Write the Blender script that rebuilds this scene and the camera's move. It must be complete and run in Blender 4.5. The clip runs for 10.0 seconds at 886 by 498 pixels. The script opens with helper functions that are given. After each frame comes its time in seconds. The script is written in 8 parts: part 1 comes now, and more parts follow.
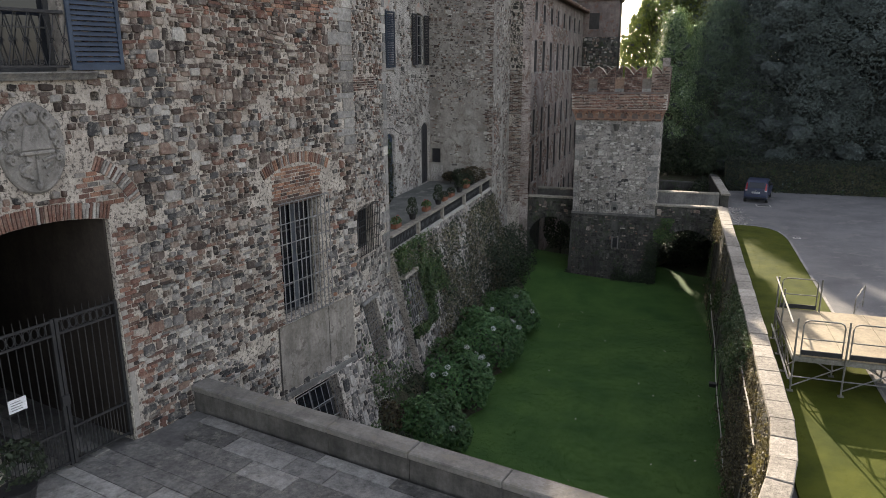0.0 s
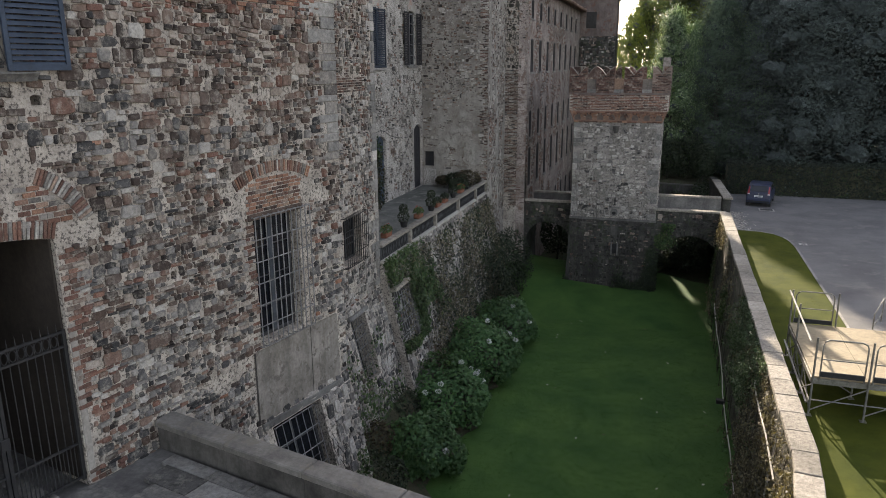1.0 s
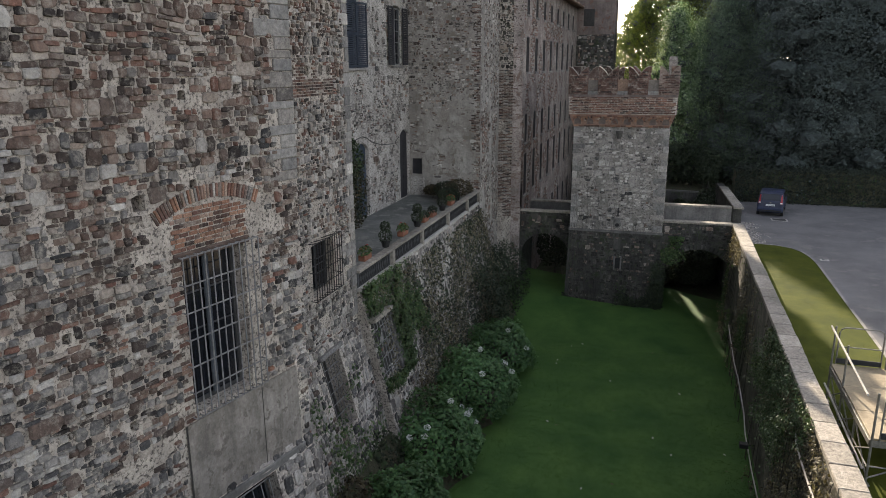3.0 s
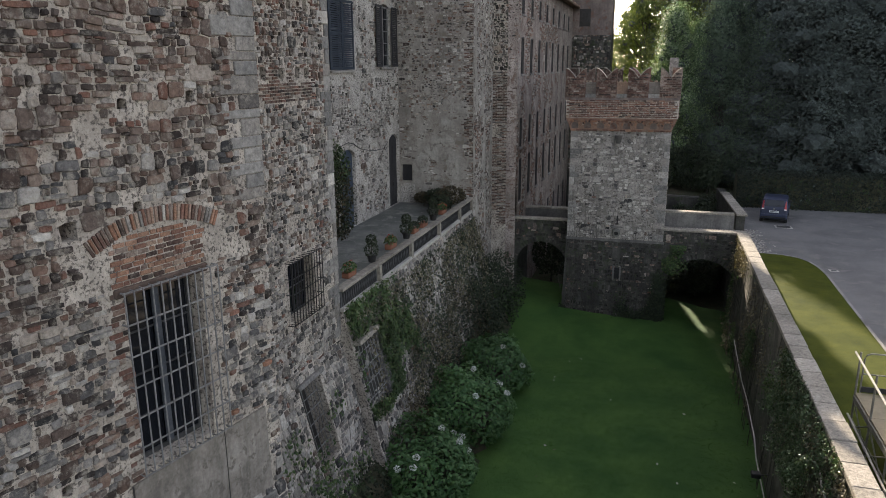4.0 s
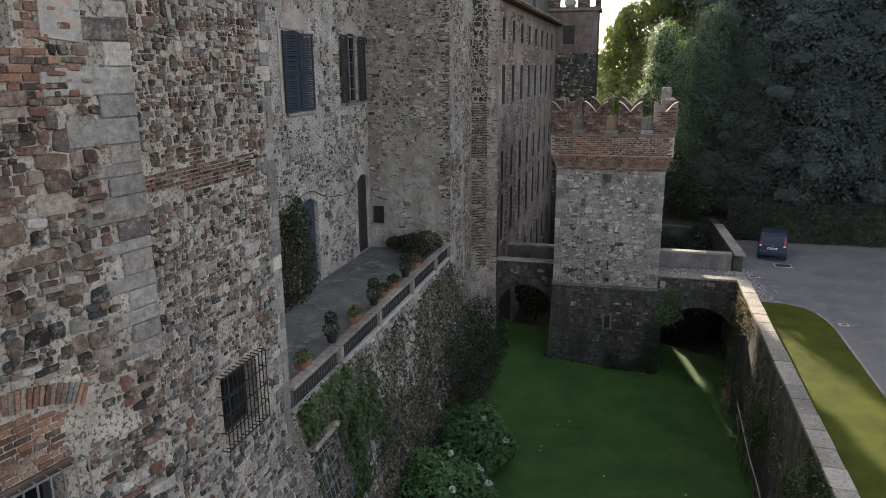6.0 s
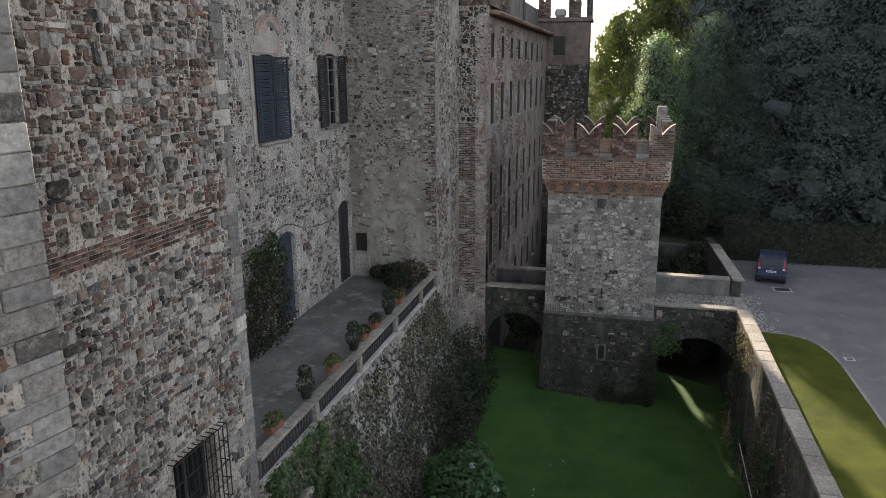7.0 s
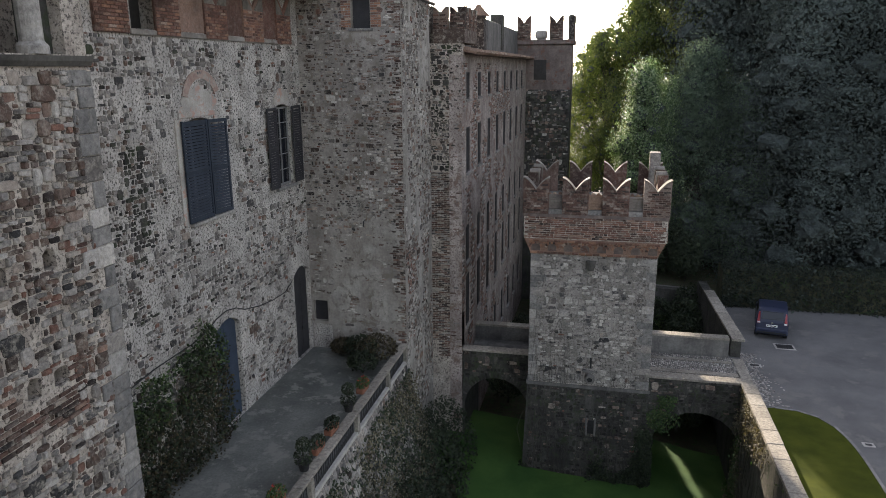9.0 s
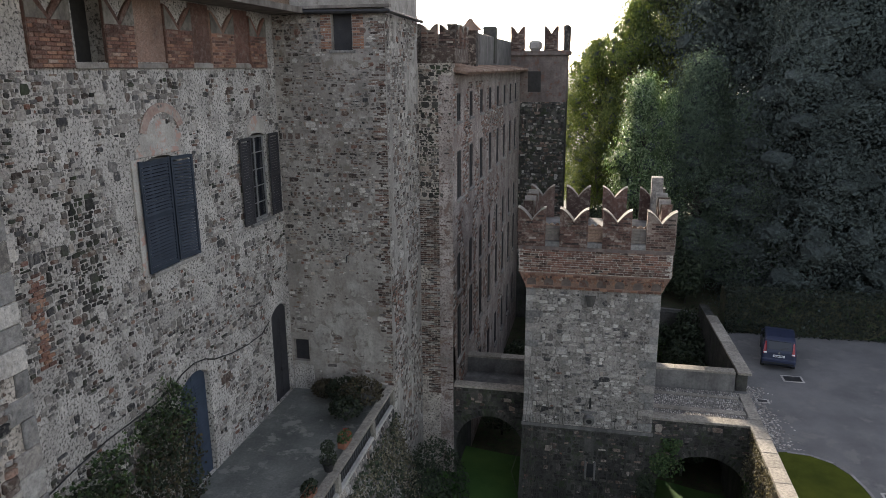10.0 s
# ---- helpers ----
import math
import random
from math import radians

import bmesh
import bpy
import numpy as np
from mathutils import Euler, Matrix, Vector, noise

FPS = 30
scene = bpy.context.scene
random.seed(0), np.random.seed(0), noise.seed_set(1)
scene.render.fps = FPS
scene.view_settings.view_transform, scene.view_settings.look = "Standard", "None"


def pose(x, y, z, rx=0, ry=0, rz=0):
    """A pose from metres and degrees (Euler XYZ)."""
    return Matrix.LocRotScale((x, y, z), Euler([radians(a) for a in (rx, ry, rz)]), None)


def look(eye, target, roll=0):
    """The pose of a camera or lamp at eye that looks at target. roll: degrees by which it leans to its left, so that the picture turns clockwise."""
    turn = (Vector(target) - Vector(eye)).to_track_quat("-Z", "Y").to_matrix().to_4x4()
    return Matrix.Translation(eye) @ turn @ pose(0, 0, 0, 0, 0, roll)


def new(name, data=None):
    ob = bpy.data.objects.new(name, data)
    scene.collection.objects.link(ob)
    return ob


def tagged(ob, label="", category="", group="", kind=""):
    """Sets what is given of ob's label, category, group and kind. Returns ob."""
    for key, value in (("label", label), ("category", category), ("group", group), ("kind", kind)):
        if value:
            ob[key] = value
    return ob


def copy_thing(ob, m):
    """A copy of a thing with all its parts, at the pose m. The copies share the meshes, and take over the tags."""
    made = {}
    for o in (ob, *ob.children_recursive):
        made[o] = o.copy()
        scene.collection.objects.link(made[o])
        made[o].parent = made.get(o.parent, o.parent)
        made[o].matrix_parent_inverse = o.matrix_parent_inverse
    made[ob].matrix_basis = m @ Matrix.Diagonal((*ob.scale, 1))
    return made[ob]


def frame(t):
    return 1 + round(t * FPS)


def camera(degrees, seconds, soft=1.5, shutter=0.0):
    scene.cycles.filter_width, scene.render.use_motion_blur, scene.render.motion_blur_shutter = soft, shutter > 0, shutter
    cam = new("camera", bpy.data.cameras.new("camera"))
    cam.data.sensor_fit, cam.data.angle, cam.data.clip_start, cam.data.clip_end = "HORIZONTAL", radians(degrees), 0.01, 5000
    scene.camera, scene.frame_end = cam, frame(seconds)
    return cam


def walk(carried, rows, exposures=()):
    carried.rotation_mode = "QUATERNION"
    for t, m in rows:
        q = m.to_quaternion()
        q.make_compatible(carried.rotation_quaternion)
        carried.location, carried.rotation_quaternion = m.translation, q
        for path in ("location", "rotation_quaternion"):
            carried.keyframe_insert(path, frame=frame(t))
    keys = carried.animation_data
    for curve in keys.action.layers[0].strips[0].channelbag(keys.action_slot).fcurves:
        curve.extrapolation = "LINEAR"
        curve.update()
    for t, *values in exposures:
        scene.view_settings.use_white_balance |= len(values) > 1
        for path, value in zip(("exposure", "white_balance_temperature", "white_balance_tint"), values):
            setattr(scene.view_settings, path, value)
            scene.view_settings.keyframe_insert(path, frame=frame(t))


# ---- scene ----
# ---------------------------------------------------------------- camera
cam = camera(64.1, 10.0, soft=0.85)
METRES, EYE, TILT, LEAN, TURN = 19.2, 9.2, 0.0, 0.0, 18.2
EXPO = 1.6
ROWS = [
    (0.0, 0.0, 0.0, 0.0, -0.08, -14.6, 0.29),
    (0.5, 0.0024, 0.0389, 0.0002, -0.2, -14.61, 0.29),
    (1.0, 0.0047, 0.08, -0.0002, -0.49, -14.6, 0.29),
    (1.5, 0.0077, 0.1223, -0.0004, -0.78, -14.62, 0.28),
    (2.0, 0.0115, 0.166, -0.0012, -0.8, -14.62, 0.29),
    (2.5, 0.0151, 0.2105, -0.0019, -0.9, -14.61, 0.3),
    (4.0, 0.028, 0.3451, 0.0001, -1.51, -14.52, 0.34),
    (4.5, 0.0325, 0.3915, 0.0104, -1.91, -14.49, 0.33),
    (5.0, 0.0383, 0.4377, 0.0313, -2.18, -14.48, 0.34),
    (5.5, 0.0449, 0.4844, 0.0526, -2.57, -14.46, 0.35),
    (7.0, 0.0673, 0.6278, 0.1156, -3.79, -14.37, 0.39),
    (7.5, 0.0752, 0.6783, 0.1391, -4.2, -14.37, 0.36),
    (8.0, 0.084, 0.7295, 0.1625, -4.62, -14.37, 0.39),
    (8.5, 0.0929, 0.7816, 0.1853, -5.07, -14.36, 0.41),
    (9.0, 0.102, 0.8342, 0.2075, -5.46, -14.36, 0.4),
    (9.5, 0.1112, 0.8878, 0.2286, -5.81, -14.37, 0.41),
    (10.0, 0.1209, 0.9413, 0.2485, -6.0, -14.35, 0.41),
]
walk(cam, [(t, pose(0, 0, EYE, TILT, LEAN, TURN) @ pose(METRES * x, METRES * y, METRES * z, 90 + pitch, roll, yaw)) for t, x, y, z, yaw, pitch, roll in ROWS],
     exposures=[(0.0, EXPO, 6800, 15), (7.0, EXPO, 6750, 15), (10.0, EXPO - 0.12, 6600, 15)])

# ---------------------------------------------------------------- sky and sun
AZ, EL = radians(13.8), radians(19.8)  # the sun stands low beyond the castle
SUN_TO = Vector((-math.sin(AZ) * math.cos(EL), math.cos(AZ) * math.cos(EL), math.sin(EL)))
world = bpy.data.worlds.new("sky")
scene.world = world
world.use_nodes = True
wn = world.node_tree.nodes
sky = wn.new("ShaderNodeTexSky")
sky.sky_type = "NISHITA"
sky.sun_disc = False
sky.sun_elevation = EL
sky.sun_rotation = 2 * math.pi - AZ
sky.air_density, sky.dust_density = 1.0, 1.6
wn["Background"].inputs["Strength"].default_value = 0.15
haze = wn.new("ShaderNodeHueSaturation")
haze.inputs["Saturation"].default_value = 0.55
world.node_tree.links.new(sky.outputs["Color"], haze.inputs["Color"])
world.node_tree.links.new(haze.outputs["Color"], wn["Background"].inputs["Color"])
sun = new("sun", bpy.data.lights.new("sun", "SUN"))
sun.data.energy, sun.data.angle, sun.data.color = 5.0, radians(0.6), (1.0, 0.9, 0.72)
sun.matrix_world = look(SUN_TO * 200, (0, 0, 0))


# ---------------------------------------------------------------- materials
def nodes_of(name, rough=0.9, metal=0.0, spec=0.3):
    m = bpy.data.materials.new(name)
    m.use_nodes = True
    nt = m.node_tree
    b = nt.nodes["Principled BSDF"]
    b.inputs["Roughness"].default_value = rough
    b.inputs["Metallic"].default_value = metal
    b.inputs["Specular IOR Level"].default_value = spec
    return m, nt, b


def noise_node(nt, scale, detail=4.0, rough=0.6, stretch=None):
    g = nt.nodes.new("ShaderNodeNewGeometry")
    n = nt.nodes.new("ShaderNodeTexNoise")
    n.inputs["Scale"].default_value = scale
    n.inputs["Detail"].default_value = detail
    n.inputs["Roughness"].default_value = rough
    if stretch:
        mp = nt.nodes.new("ShaderNodeMapping")
        mp.inputs["Scale"].default_value = stretch
        nt.links.new(g.outputs["Position"], mp.inputs["Vector"])
        nt.links.new(mp.outputs["Vector"], n.inputs["Vector"])
    else:
        nt.links.new(g.outputs["Position"], n.inputs["Vector"])
    return n.outputs["Fac"]


def ramp(nt, fac, stops, mode="LINEAR"):
    r = nt.nodes.new("ShaderNodeValToRGB")
    r.color_ramp.interpolation = mode
    el = r.color_ramp.elements
    while len(el) < len(stops):
        el.new(0.5)
    for e, (p, c) in zip(el, stops):
        e.position = p
        e.color = (*c, 1) if not isinstance(c, (int, float)) else (c, c, c, 1)
    nt.links.new(fac, r.inputs["Fac"])
    return r.outputs["Color"]


def mix(nt, fac, a, b, kind="MIX"):
    x = nt.nodes.new("ShaderNodeMix")
    x.data_type, x.blend_type = "RGBA", kind
    for sock, v in ((x.inputs[0], fac), (x.inputs[6], a), (x.inputs[7], b)):
        if isinstance(v, (int, float)):
            sock.default_value = v
        elif isinstance(v, tuple):
            sock.default_value = (*v, 1)
        else:
            nt.links.new(v, sock)
    return x.outputs[2]


def bump(nt, b, heights, strength=0.5, dist=0.02):
    bp = nt.nodes.new("ShaderNodeBump")
    bp.inputs["Strength"].default_value = strength
    bp.inputs["Distance"].default_value = dist
    nt.links.new(heights, bp.inputs["Height"])
    nt.links.new(bp.outputs["Normal"], b.inputs["Normal"])


def random_of(nt, piece):
    if piece:
        return nt.nodes.new("ShaderNodeObjectInfo").outputs["Random"]
    return nt.nodes.new("ShaderNodeNewGeometry").outputs["Random Per Island"]


def pieces_mat(name, stops, piece, grain=14.0, rough=0.92, stain=(0.6, 1.15), b_strength=0.9, b_dist=0.03, moss=0.0, lichen=0.0, smear=(0.42, 0.38, 0.32)):
    """Stones, bricks or slabs: a colour for each piece, grain over it, patches of stain and lichen."""
    m, nt, b = nodes_of(name, rough)
    col = ramp(nt, random_of(nt, piece), stops)
    g1 = noise_node(nt, grain, 8, 0.75)
    col = mix(nt, 1.0, col, ramp(nt, g1, [(0.28, 0.38), (0.5, 0.95), (0.72, 1.5)]), "MULTIPLY")
    g2 = noise_node(nt, 0.9, 5, 0.6)
    col = mix(nt, 1.0, col, ramp(nt, g2, [(0.3, stain[0]), (0.7, stain[1])]), "MULTIPLY")
    if lichen:
        g4 = noise_node(nt, 5.5, 9, 0.78)
        col = mix(nt, ramp(nt, g4, [(0.5, 0.0), (0.64, lichen)]), col, smear)
    if moss:
        g3 = noise_node(nt, 1.7, 6, 0.7)
        col = mix(nt, ramp(nt, g3, [(0.48, 0.0), (0.66, moss)]), col, (0.05, 0.07, 0.03))
    nt.links.new(col, b.inputs["Base Color"])
    bump(nt, b, g1, b_strength, b_dist)
    return m


def surface_mat(name, c_dark, c_light, scale=1.2, grain=18.0, rough=0.9, metal=0.0, streak=0.0, patch=None, b_strength=0.5, b_dist=0.01, spec=0.3, pit_shade=None):
    """A continuous surface: two colours in soft patches, fine grain, streaks that run down, worn patches."""
    m, nt, b = nodes_of(name, rough, metal, spec)
    big = noise_node(nt, scale, 7, 0.65)
    col = mix(nt, ramp(nt, big, [(0.32, 0.0), (0.68, 1.0)]), c_dark, c_light)
    fine = noise_node(nt, grain, 5, 0.7)
    col = mix(nt, 1.0, col, ramp(nt, fine, [(0.25, 0.72), (0.75, 1.2)]), "MULTIPLY")
    if streak:
        s = noise_node(nt, 1.7, 7, 0.7, (1.0, 1.0, 0.16))
        col = mix(nt, 1.0, col, ramp(nt, s, [(0.4, 1.0 - streak), (0.62, 1.08)]), "MULTIPLY")
    if patch:
        p = noise_node(nt, scale * 2.3, 8, 0.72)
        col = mix(nt, ramp(nt, p, [(0.54, 0.0), (0.6, 1.0)]), col, patch)
    # Dark specks put in for the shade in open joints and hollows
    if pit_shade:
        q = noise_node(nt, 15.0, 6, 0.7)
        col = mix(nt, ramp(nt, q, [(0.5, 0.0), (0.6, 1.0)]), col, pit_shade)
    nt.links.new(col, b.inputs["Base Color"])
    bump(nt, b, fine, b_strength, b_dist)
    return m


def leaf_mat(name, stops, rough=0.6, glow=0.0, through_tint=(1.6, 1.5, 0.5), gloss=0.25):
    """Leaves: a colour for each leaf, with light that comes through it."""
    m, nt, b = nodes_of(name, rough, 0.0, gloss)
    col = ramp(nt, random_of(nt, False), stops)
    big = noise_node(nt, 0.35, 3, 0.5)
    col = mix(nt, 1.0, col, ramp(nt, big, [(0.3, 0.7), (0.7, 1.25)]), "MULTIPLY")
    nt.links.new(col, b.inputs["Base Color"])
    if glow:
        tr = nt.nodes.new("ShaderNodeBsdfTranslucent")
        nt.links.new(mix(nt, 1.0, col, through_tint, "MULTIPLY"), tr.inputs["Color"])
        ms = nt.nodes.new("ShaderNodeMixShader")
        ms.inputs[0].default_value = glow
        nt.links.new(b.outputs[0], ms.inputs[1])
        nt.links.new(tr.outputs[0], ms.inputs[2])
        nt.links.new(ms.outputs[0], nt.nodes["Material Output"].inputs["Surface"])
    return m


WARM = [(0.0, (0.03, 0.025, 0.023)), (0.18, (0.07, 0.052, 0.044)), (0.38, (0.135, 0.09, 0.07)), (0.52, (0.125, 0.098, 0.085)), (0.68, (0.21, 0.15, 0.117)), (0.8, (0.18, 0.09, 0.065)), (0.9, (0.3, 0.24, 0.195)), (1.0, (0.46, 0.4, 0.34))]
GREY = [(0.0, (0.035, 0.034, 0.034)), (0.25, (0.085, 0.081, 0.08)), (0.5, (0.15, 0.141, 0.134)), (0.75, (0.26, 0.24, 0.22)), (1.0, (0.5, 0.465, 0.42))]
PALE = [(0.0, (0.1, 0.088, 0.08)), (0.25, (0.21, 0.19, 0.17)), (0.6, (0.34, 0.31, 0.278)), (1.0, (0.54, 0.5, 0.45))]
REDB = [(0.0, (0.12, 0.07, 0.055)), (0.35, (0.2, 0.105, 0.08)), (0.7, (0.27, 0.14, 0.1)), (1.0, (0.32, 0.22, 0.17))]
ORANGE = [(0.0, (0.22, 0.12, 0.085)), (0.4, (0.34, 0.175, 0.115)), (0.8, (0.4, 0.235, 0.16)), (1.0, (0.45, 0.36, 0.29))]
STONE = {}
for piece in (True, False):
    tag = "_piece" if piece else ""
    STONE["warm", piece] = pieces_mat("brown_rubble" + tag, WARM, piece, lichen=0.6)
    STONE["dark", piece] = pieces_mat("dark_rubble" + tag, [(0.0, (0.024, 0.023, 0.021)), (0.5, (0.05, 0.046, 0.041)), (0.85, (0.085, 0.078, 0.07)), (1.0, (0.15, 0.137, 0.12))], piece, lichen=0.3, moss=0.6, smear=(0.17, 0.155, 0.135))
    STONE["grey", piece] = pieces_mat("grey_rubble" + tag, GREY, piece, lichen=0.75)
    STONE["pale", piece] = pieces_mat("pale_rubble" + tag, PALE, piece, lichen=0.65)
    STONE["red", piece] = pieces_mat("red_brick" + tag, REDB, piece, 30, lichen=0.25)
    STONE["orange", piece] = pieces_mat("orange_brick" + tag, ORANGE, piece, 30)
    STONE["ashlar", piece] = pieces_mat("grey_ashlar" + tag, [(0.0, (0.165, 0.158, 0.15)), (0.5, (0.25, 0.238, 0.222)), (1.0, (0.35, 0.328, 0.298))], piece, 9, stain=(0.7, 1.1), lichen=0.35)
    STONE["slab", piece] = pieces_mat("paving_slab" + tag, [(0.0, (0.1, 0.096, 0.088)), (0.5, (0.165, 0.157, 0.145)), (1.0, (0.32, 0.305, 0.28))], piece, 7, stain=(0.7, 1.15), lichen=0.3)
    STONE["coping", piece] = pieces_mat("coping_stone" + tag, [(0.0, (0.23, 0.207, 0.172)), (1.0, (0.39, 0.35, 0.295))], piece, 10, stain=(0.65, 1.1), lichen=0.2)
M_MORTAR = surface_mat("lime_mortar", (0.3, 0.258, 0.217), (0.62, 0.55, 0.47), 2.2, 22, b_strength=1.0, b_dist=0.03, pit_shade=(0.1, 0.086, 0.075))
M_MORTAR_PALE = surface_mat("pale_render", (0.32, 0.295, 0.265), (0.62, 0.575, 0.52), 1.3, 16, streak=0.12, b_strength=0.8, b_dist=0.03, pit_shade=(0.07, 0.063, 0.056))
M_PLASTER = surface_mat("old_plaster", (0.2, 0.18, 0.158), (0.38, 0.348, 0.308), 0.7, 14, streak=0.12, patch=(0.19, 0.165, 0.14), b_strength=0.7, b_dist=0.015)
M_PLASTER_LIGHT = surface_mat("light_plaster", (0.3, 0.275, 0.24), (0.5, 0.465, 0.415), 1.4, 20, patch=(0.42, 0.27, 0.22), b_dist=0.006)
M_PLASTER_PATCH = surface_mat("peeling_plaster", (0.27, 0.245, 0.215), (0.47, 0.435, 0.39), 1.1, 12, streak=0.25, patch=(0.2, 0.18, 0.155), b_strength=0.8, b_dist=0.015)
M_STAINED_PALE = surface_mat("streaked_tower_render", (0.2, 0.185, 0.165), (0.38, 0.35, 0.315), 1.5, 14, streak=0.28, b_strength=0.8, b_dist=0.02, pit_shade=(0.1, 0.09, 0.08))
M_STAINED = surface_mat("stained_render", (0.15, 0.133, 0.113), (0.34, 0.305, 0.26), 1.5, 10, streak=0.35, patch=(0.13, 0.117, 0.1), b_strength=0.8, b_dist=0.02)
M_FACADE = surface_mat("streaked_plaster", (0.21, 0.175, 0.155), (0.5, 0.43, 0.385), 0.8, 7, streak=0.22, patch=(0.2, 0.14, 0.115), b_strength=0.9, b_dist=0.04, pit_shade=(0.15, 0.115, 0.1))
M_FACADE_DK = surface_mat("dark_brick_render", (0.1, 0.08, 0.07), (0.22, 0.175, 0.155), 1.0, 9, streak=0.15, patch=(0.14, 0.08, 0.062), b_dist=0.03)
M_MOAT_WALL = surface_mat("mossy_render", (0.075, 0.07, 0.055), (0.2, 0.182, 0.15), 1.3, 10, streak=0.4, patch=(0.06, 0.068, 0.04), b_strength=0.9, b_dist=0.03)
M_DARKWALL = surface_mat("dark_masonry", (0.04, 0.04, 0.036), (0.112, 0.106, 0.094), 0.9, 10, streak=0.4, patch=(0.05, 0.06, 0.035), b_strength=0.9, b_dist=0.05)
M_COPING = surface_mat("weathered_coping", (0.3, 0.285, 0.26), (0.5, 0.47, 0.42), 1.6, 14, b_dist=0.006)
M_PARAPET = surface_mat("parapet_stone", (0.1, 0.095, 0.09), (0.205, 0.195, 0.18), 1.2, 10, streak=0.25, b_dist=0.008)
M_PARAPET_DK = surface_mat("stained_parapet", (0.06, 0.056, 0.05), (0.145, 0.135, 0.12), 1.6, 12, streak=0.35, b_strength=0.8, b_dist=0.012)
M_COPING_DK = surface_mat("dark_coping", (0.1, 0.092, 0.082), (0.23, 0.215, 0.19), 1.3, 12, patch=(0.16, 0.145, 0.12), b_strength=0.8, b_dist=0.012)
M_CONCRETE = surface_mat("terrace_paving", (0.09, 0.095, 0.086), (0.19, 0.192, 0.172), 0.6, 14, patch=(0.22, 0.218, 0.192), b_dist=0.004)
M_ASPHALT = surface_mat("gravelled_drive", (0.105, 0.102, 0.1), (0.175, 0.168, 0.163), 0.4, 30, patch=(0.165, 0.155, 0.146), b_strength=0.7, b_dist=0.01)
M_GRASS = surface_mat("moat_grass_soil", (0.026, 0.076, 0.014), (0.064, 0.128, 0.026), 0.5, 26, b_dist=0.03)
M_LAWN = surface_mat("lawn_soil", (0.036, 0.048, 0.007), (0.076, 0.084, 0.012), 0.8, 30, b_strength=0.12, b_dist=0.006, spec=0.06)
M_EARTH = surface_mat("earth_bank", (0.035, 0.04, 0.02), (0.09, 0.08, 0.05), 1.1, 12, patch=(0.04, 0.07, 0.025), b_strength=1.0, b_dist=0.06)
M_IRON = surface_mat("wrought_iron", (0.022, 0.022, 0.024), (0.05, 0.048, 0.047), 4, 40, 0.6, 0.4, spec=0.4)
M_IRON_GREY = surface_mat("grey_iron", (0.15, 0.148, 0.148), (0.3, 0.29, 0.28), 5, 40, 0.6, 0.3)
M_SHUTTER = surface_mat("slate_blue_paint", (0.028, 0.04, 0.06), (0.05, 0.068, 0.1), 2.0, 20, 0.6, b_dist=0.003)
M_SHUTTER_SLATE = surface_mat("slate_black_paint", (0.02, 0.027, 0.038), (0.036, 0.046, 0.062), 2.0, 20, 0.6, b_dist=0.003)
M_FADED = surface_mat("faded_red_plaster", (0.3, 0.2, 0.165), (0.4, 0.3, 0.25), 2.2, 16, patch=(0.36, 0.32, 0.27), b_dist=0.01)
M_SHUTTER_DK = surface_mat("black_paint", (0.025, 0.025, 0.028), (0.045, 0.043, 0.045), 2.0, 20, 0.65, b_dist=0.003)
M_WOOD = surface_mat("weathered_wood", (0.12, 0.1, 0.085), (0.26, 0.23, 0.2), 2, 18, 0.8, streak=0.3, b_dist=0.004)
M_FRAME = surface_mat("grey_window_paint", (0.13, 0.128, 0.122), (0.24, 0.235, 0.22), 3, 20, 0.7, b_dist=0.002)
M_FRAME_DK = surface_mat("dark_window_paint", (0.035, 0.035, 0.036), (0.075, 0.073, 0.072), 3, 20, 0.7, b_dist=0.002)
M_FRAME_BLUE = surface_mat("blue_grey_window_paint", (0.045, 0.052, 0.062), (0.085, 0.093, 0.105), 3, 20, 0.7, b_dist=0.002)
# Brown plaster darkened to hold the shade inside the gate passage
M_PASSAGE = surface_mat("shade_dark_plaster", (0.035, 0.028, 0.023), (0.065, 0.053, 0.043), 0.6, 10, streak=0.2)
# Near-black colour standing in for shade in rooms, holes and slits
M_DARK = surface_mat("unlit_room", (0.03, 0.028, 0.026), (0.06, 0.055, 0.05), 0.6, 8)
M_CREST = surface_mat("carved_grey_stone", (0.19, 0.175, 0.158), (0.32, 0.297, 0.267), 2.5, 26, streak=0.2, patch=(0.13, 0.12, 0.107), b_strength=0.7, b_dist=0.01)
M_PANEL = surface_mat("grey_beige_render", (0.17, 0.15, 0.128), (0.36, 0.325, 0.285), 1.8, 12, streak=0.3, patch=(0.14, 0.122, 0.105), b_strength=0.9, b_dist=0.02)
M_LINTEL = surface_mat("rust_stained_wood", (0.07, 0.05, 0.042), (0.16, 0.11, 0.085), 3, 22, 0.9, streak=0.3, b_strength=0.9, b_dist=0.01)
M_PLY = surface_mat("stage_plywood", (0.2, 0.155, 0.095), (0.31, 0.255, 0.165), 0.9, 12, 0.7, b_dist=0.003)
M_GALV = surface_mat("galvanised_steel", (0.13, 0.125, 0.105), (0.25, 0.24, 0.21), 6, 30, 0.5, 0.5)
M_TERRA = surface_mat("terracotta", (0.16, 0.065, 0.04), (0.27, 0.12, 0.075), 5, 30, 0.85, b_dist=0.003)
M_BARK = surface_mat("bark", (0.04, 0.035, 0.03), (0.11, 0.1, 0.085), 3, 14, 0.95, streak=0.3, b_strength=1, b_dist=0.04)
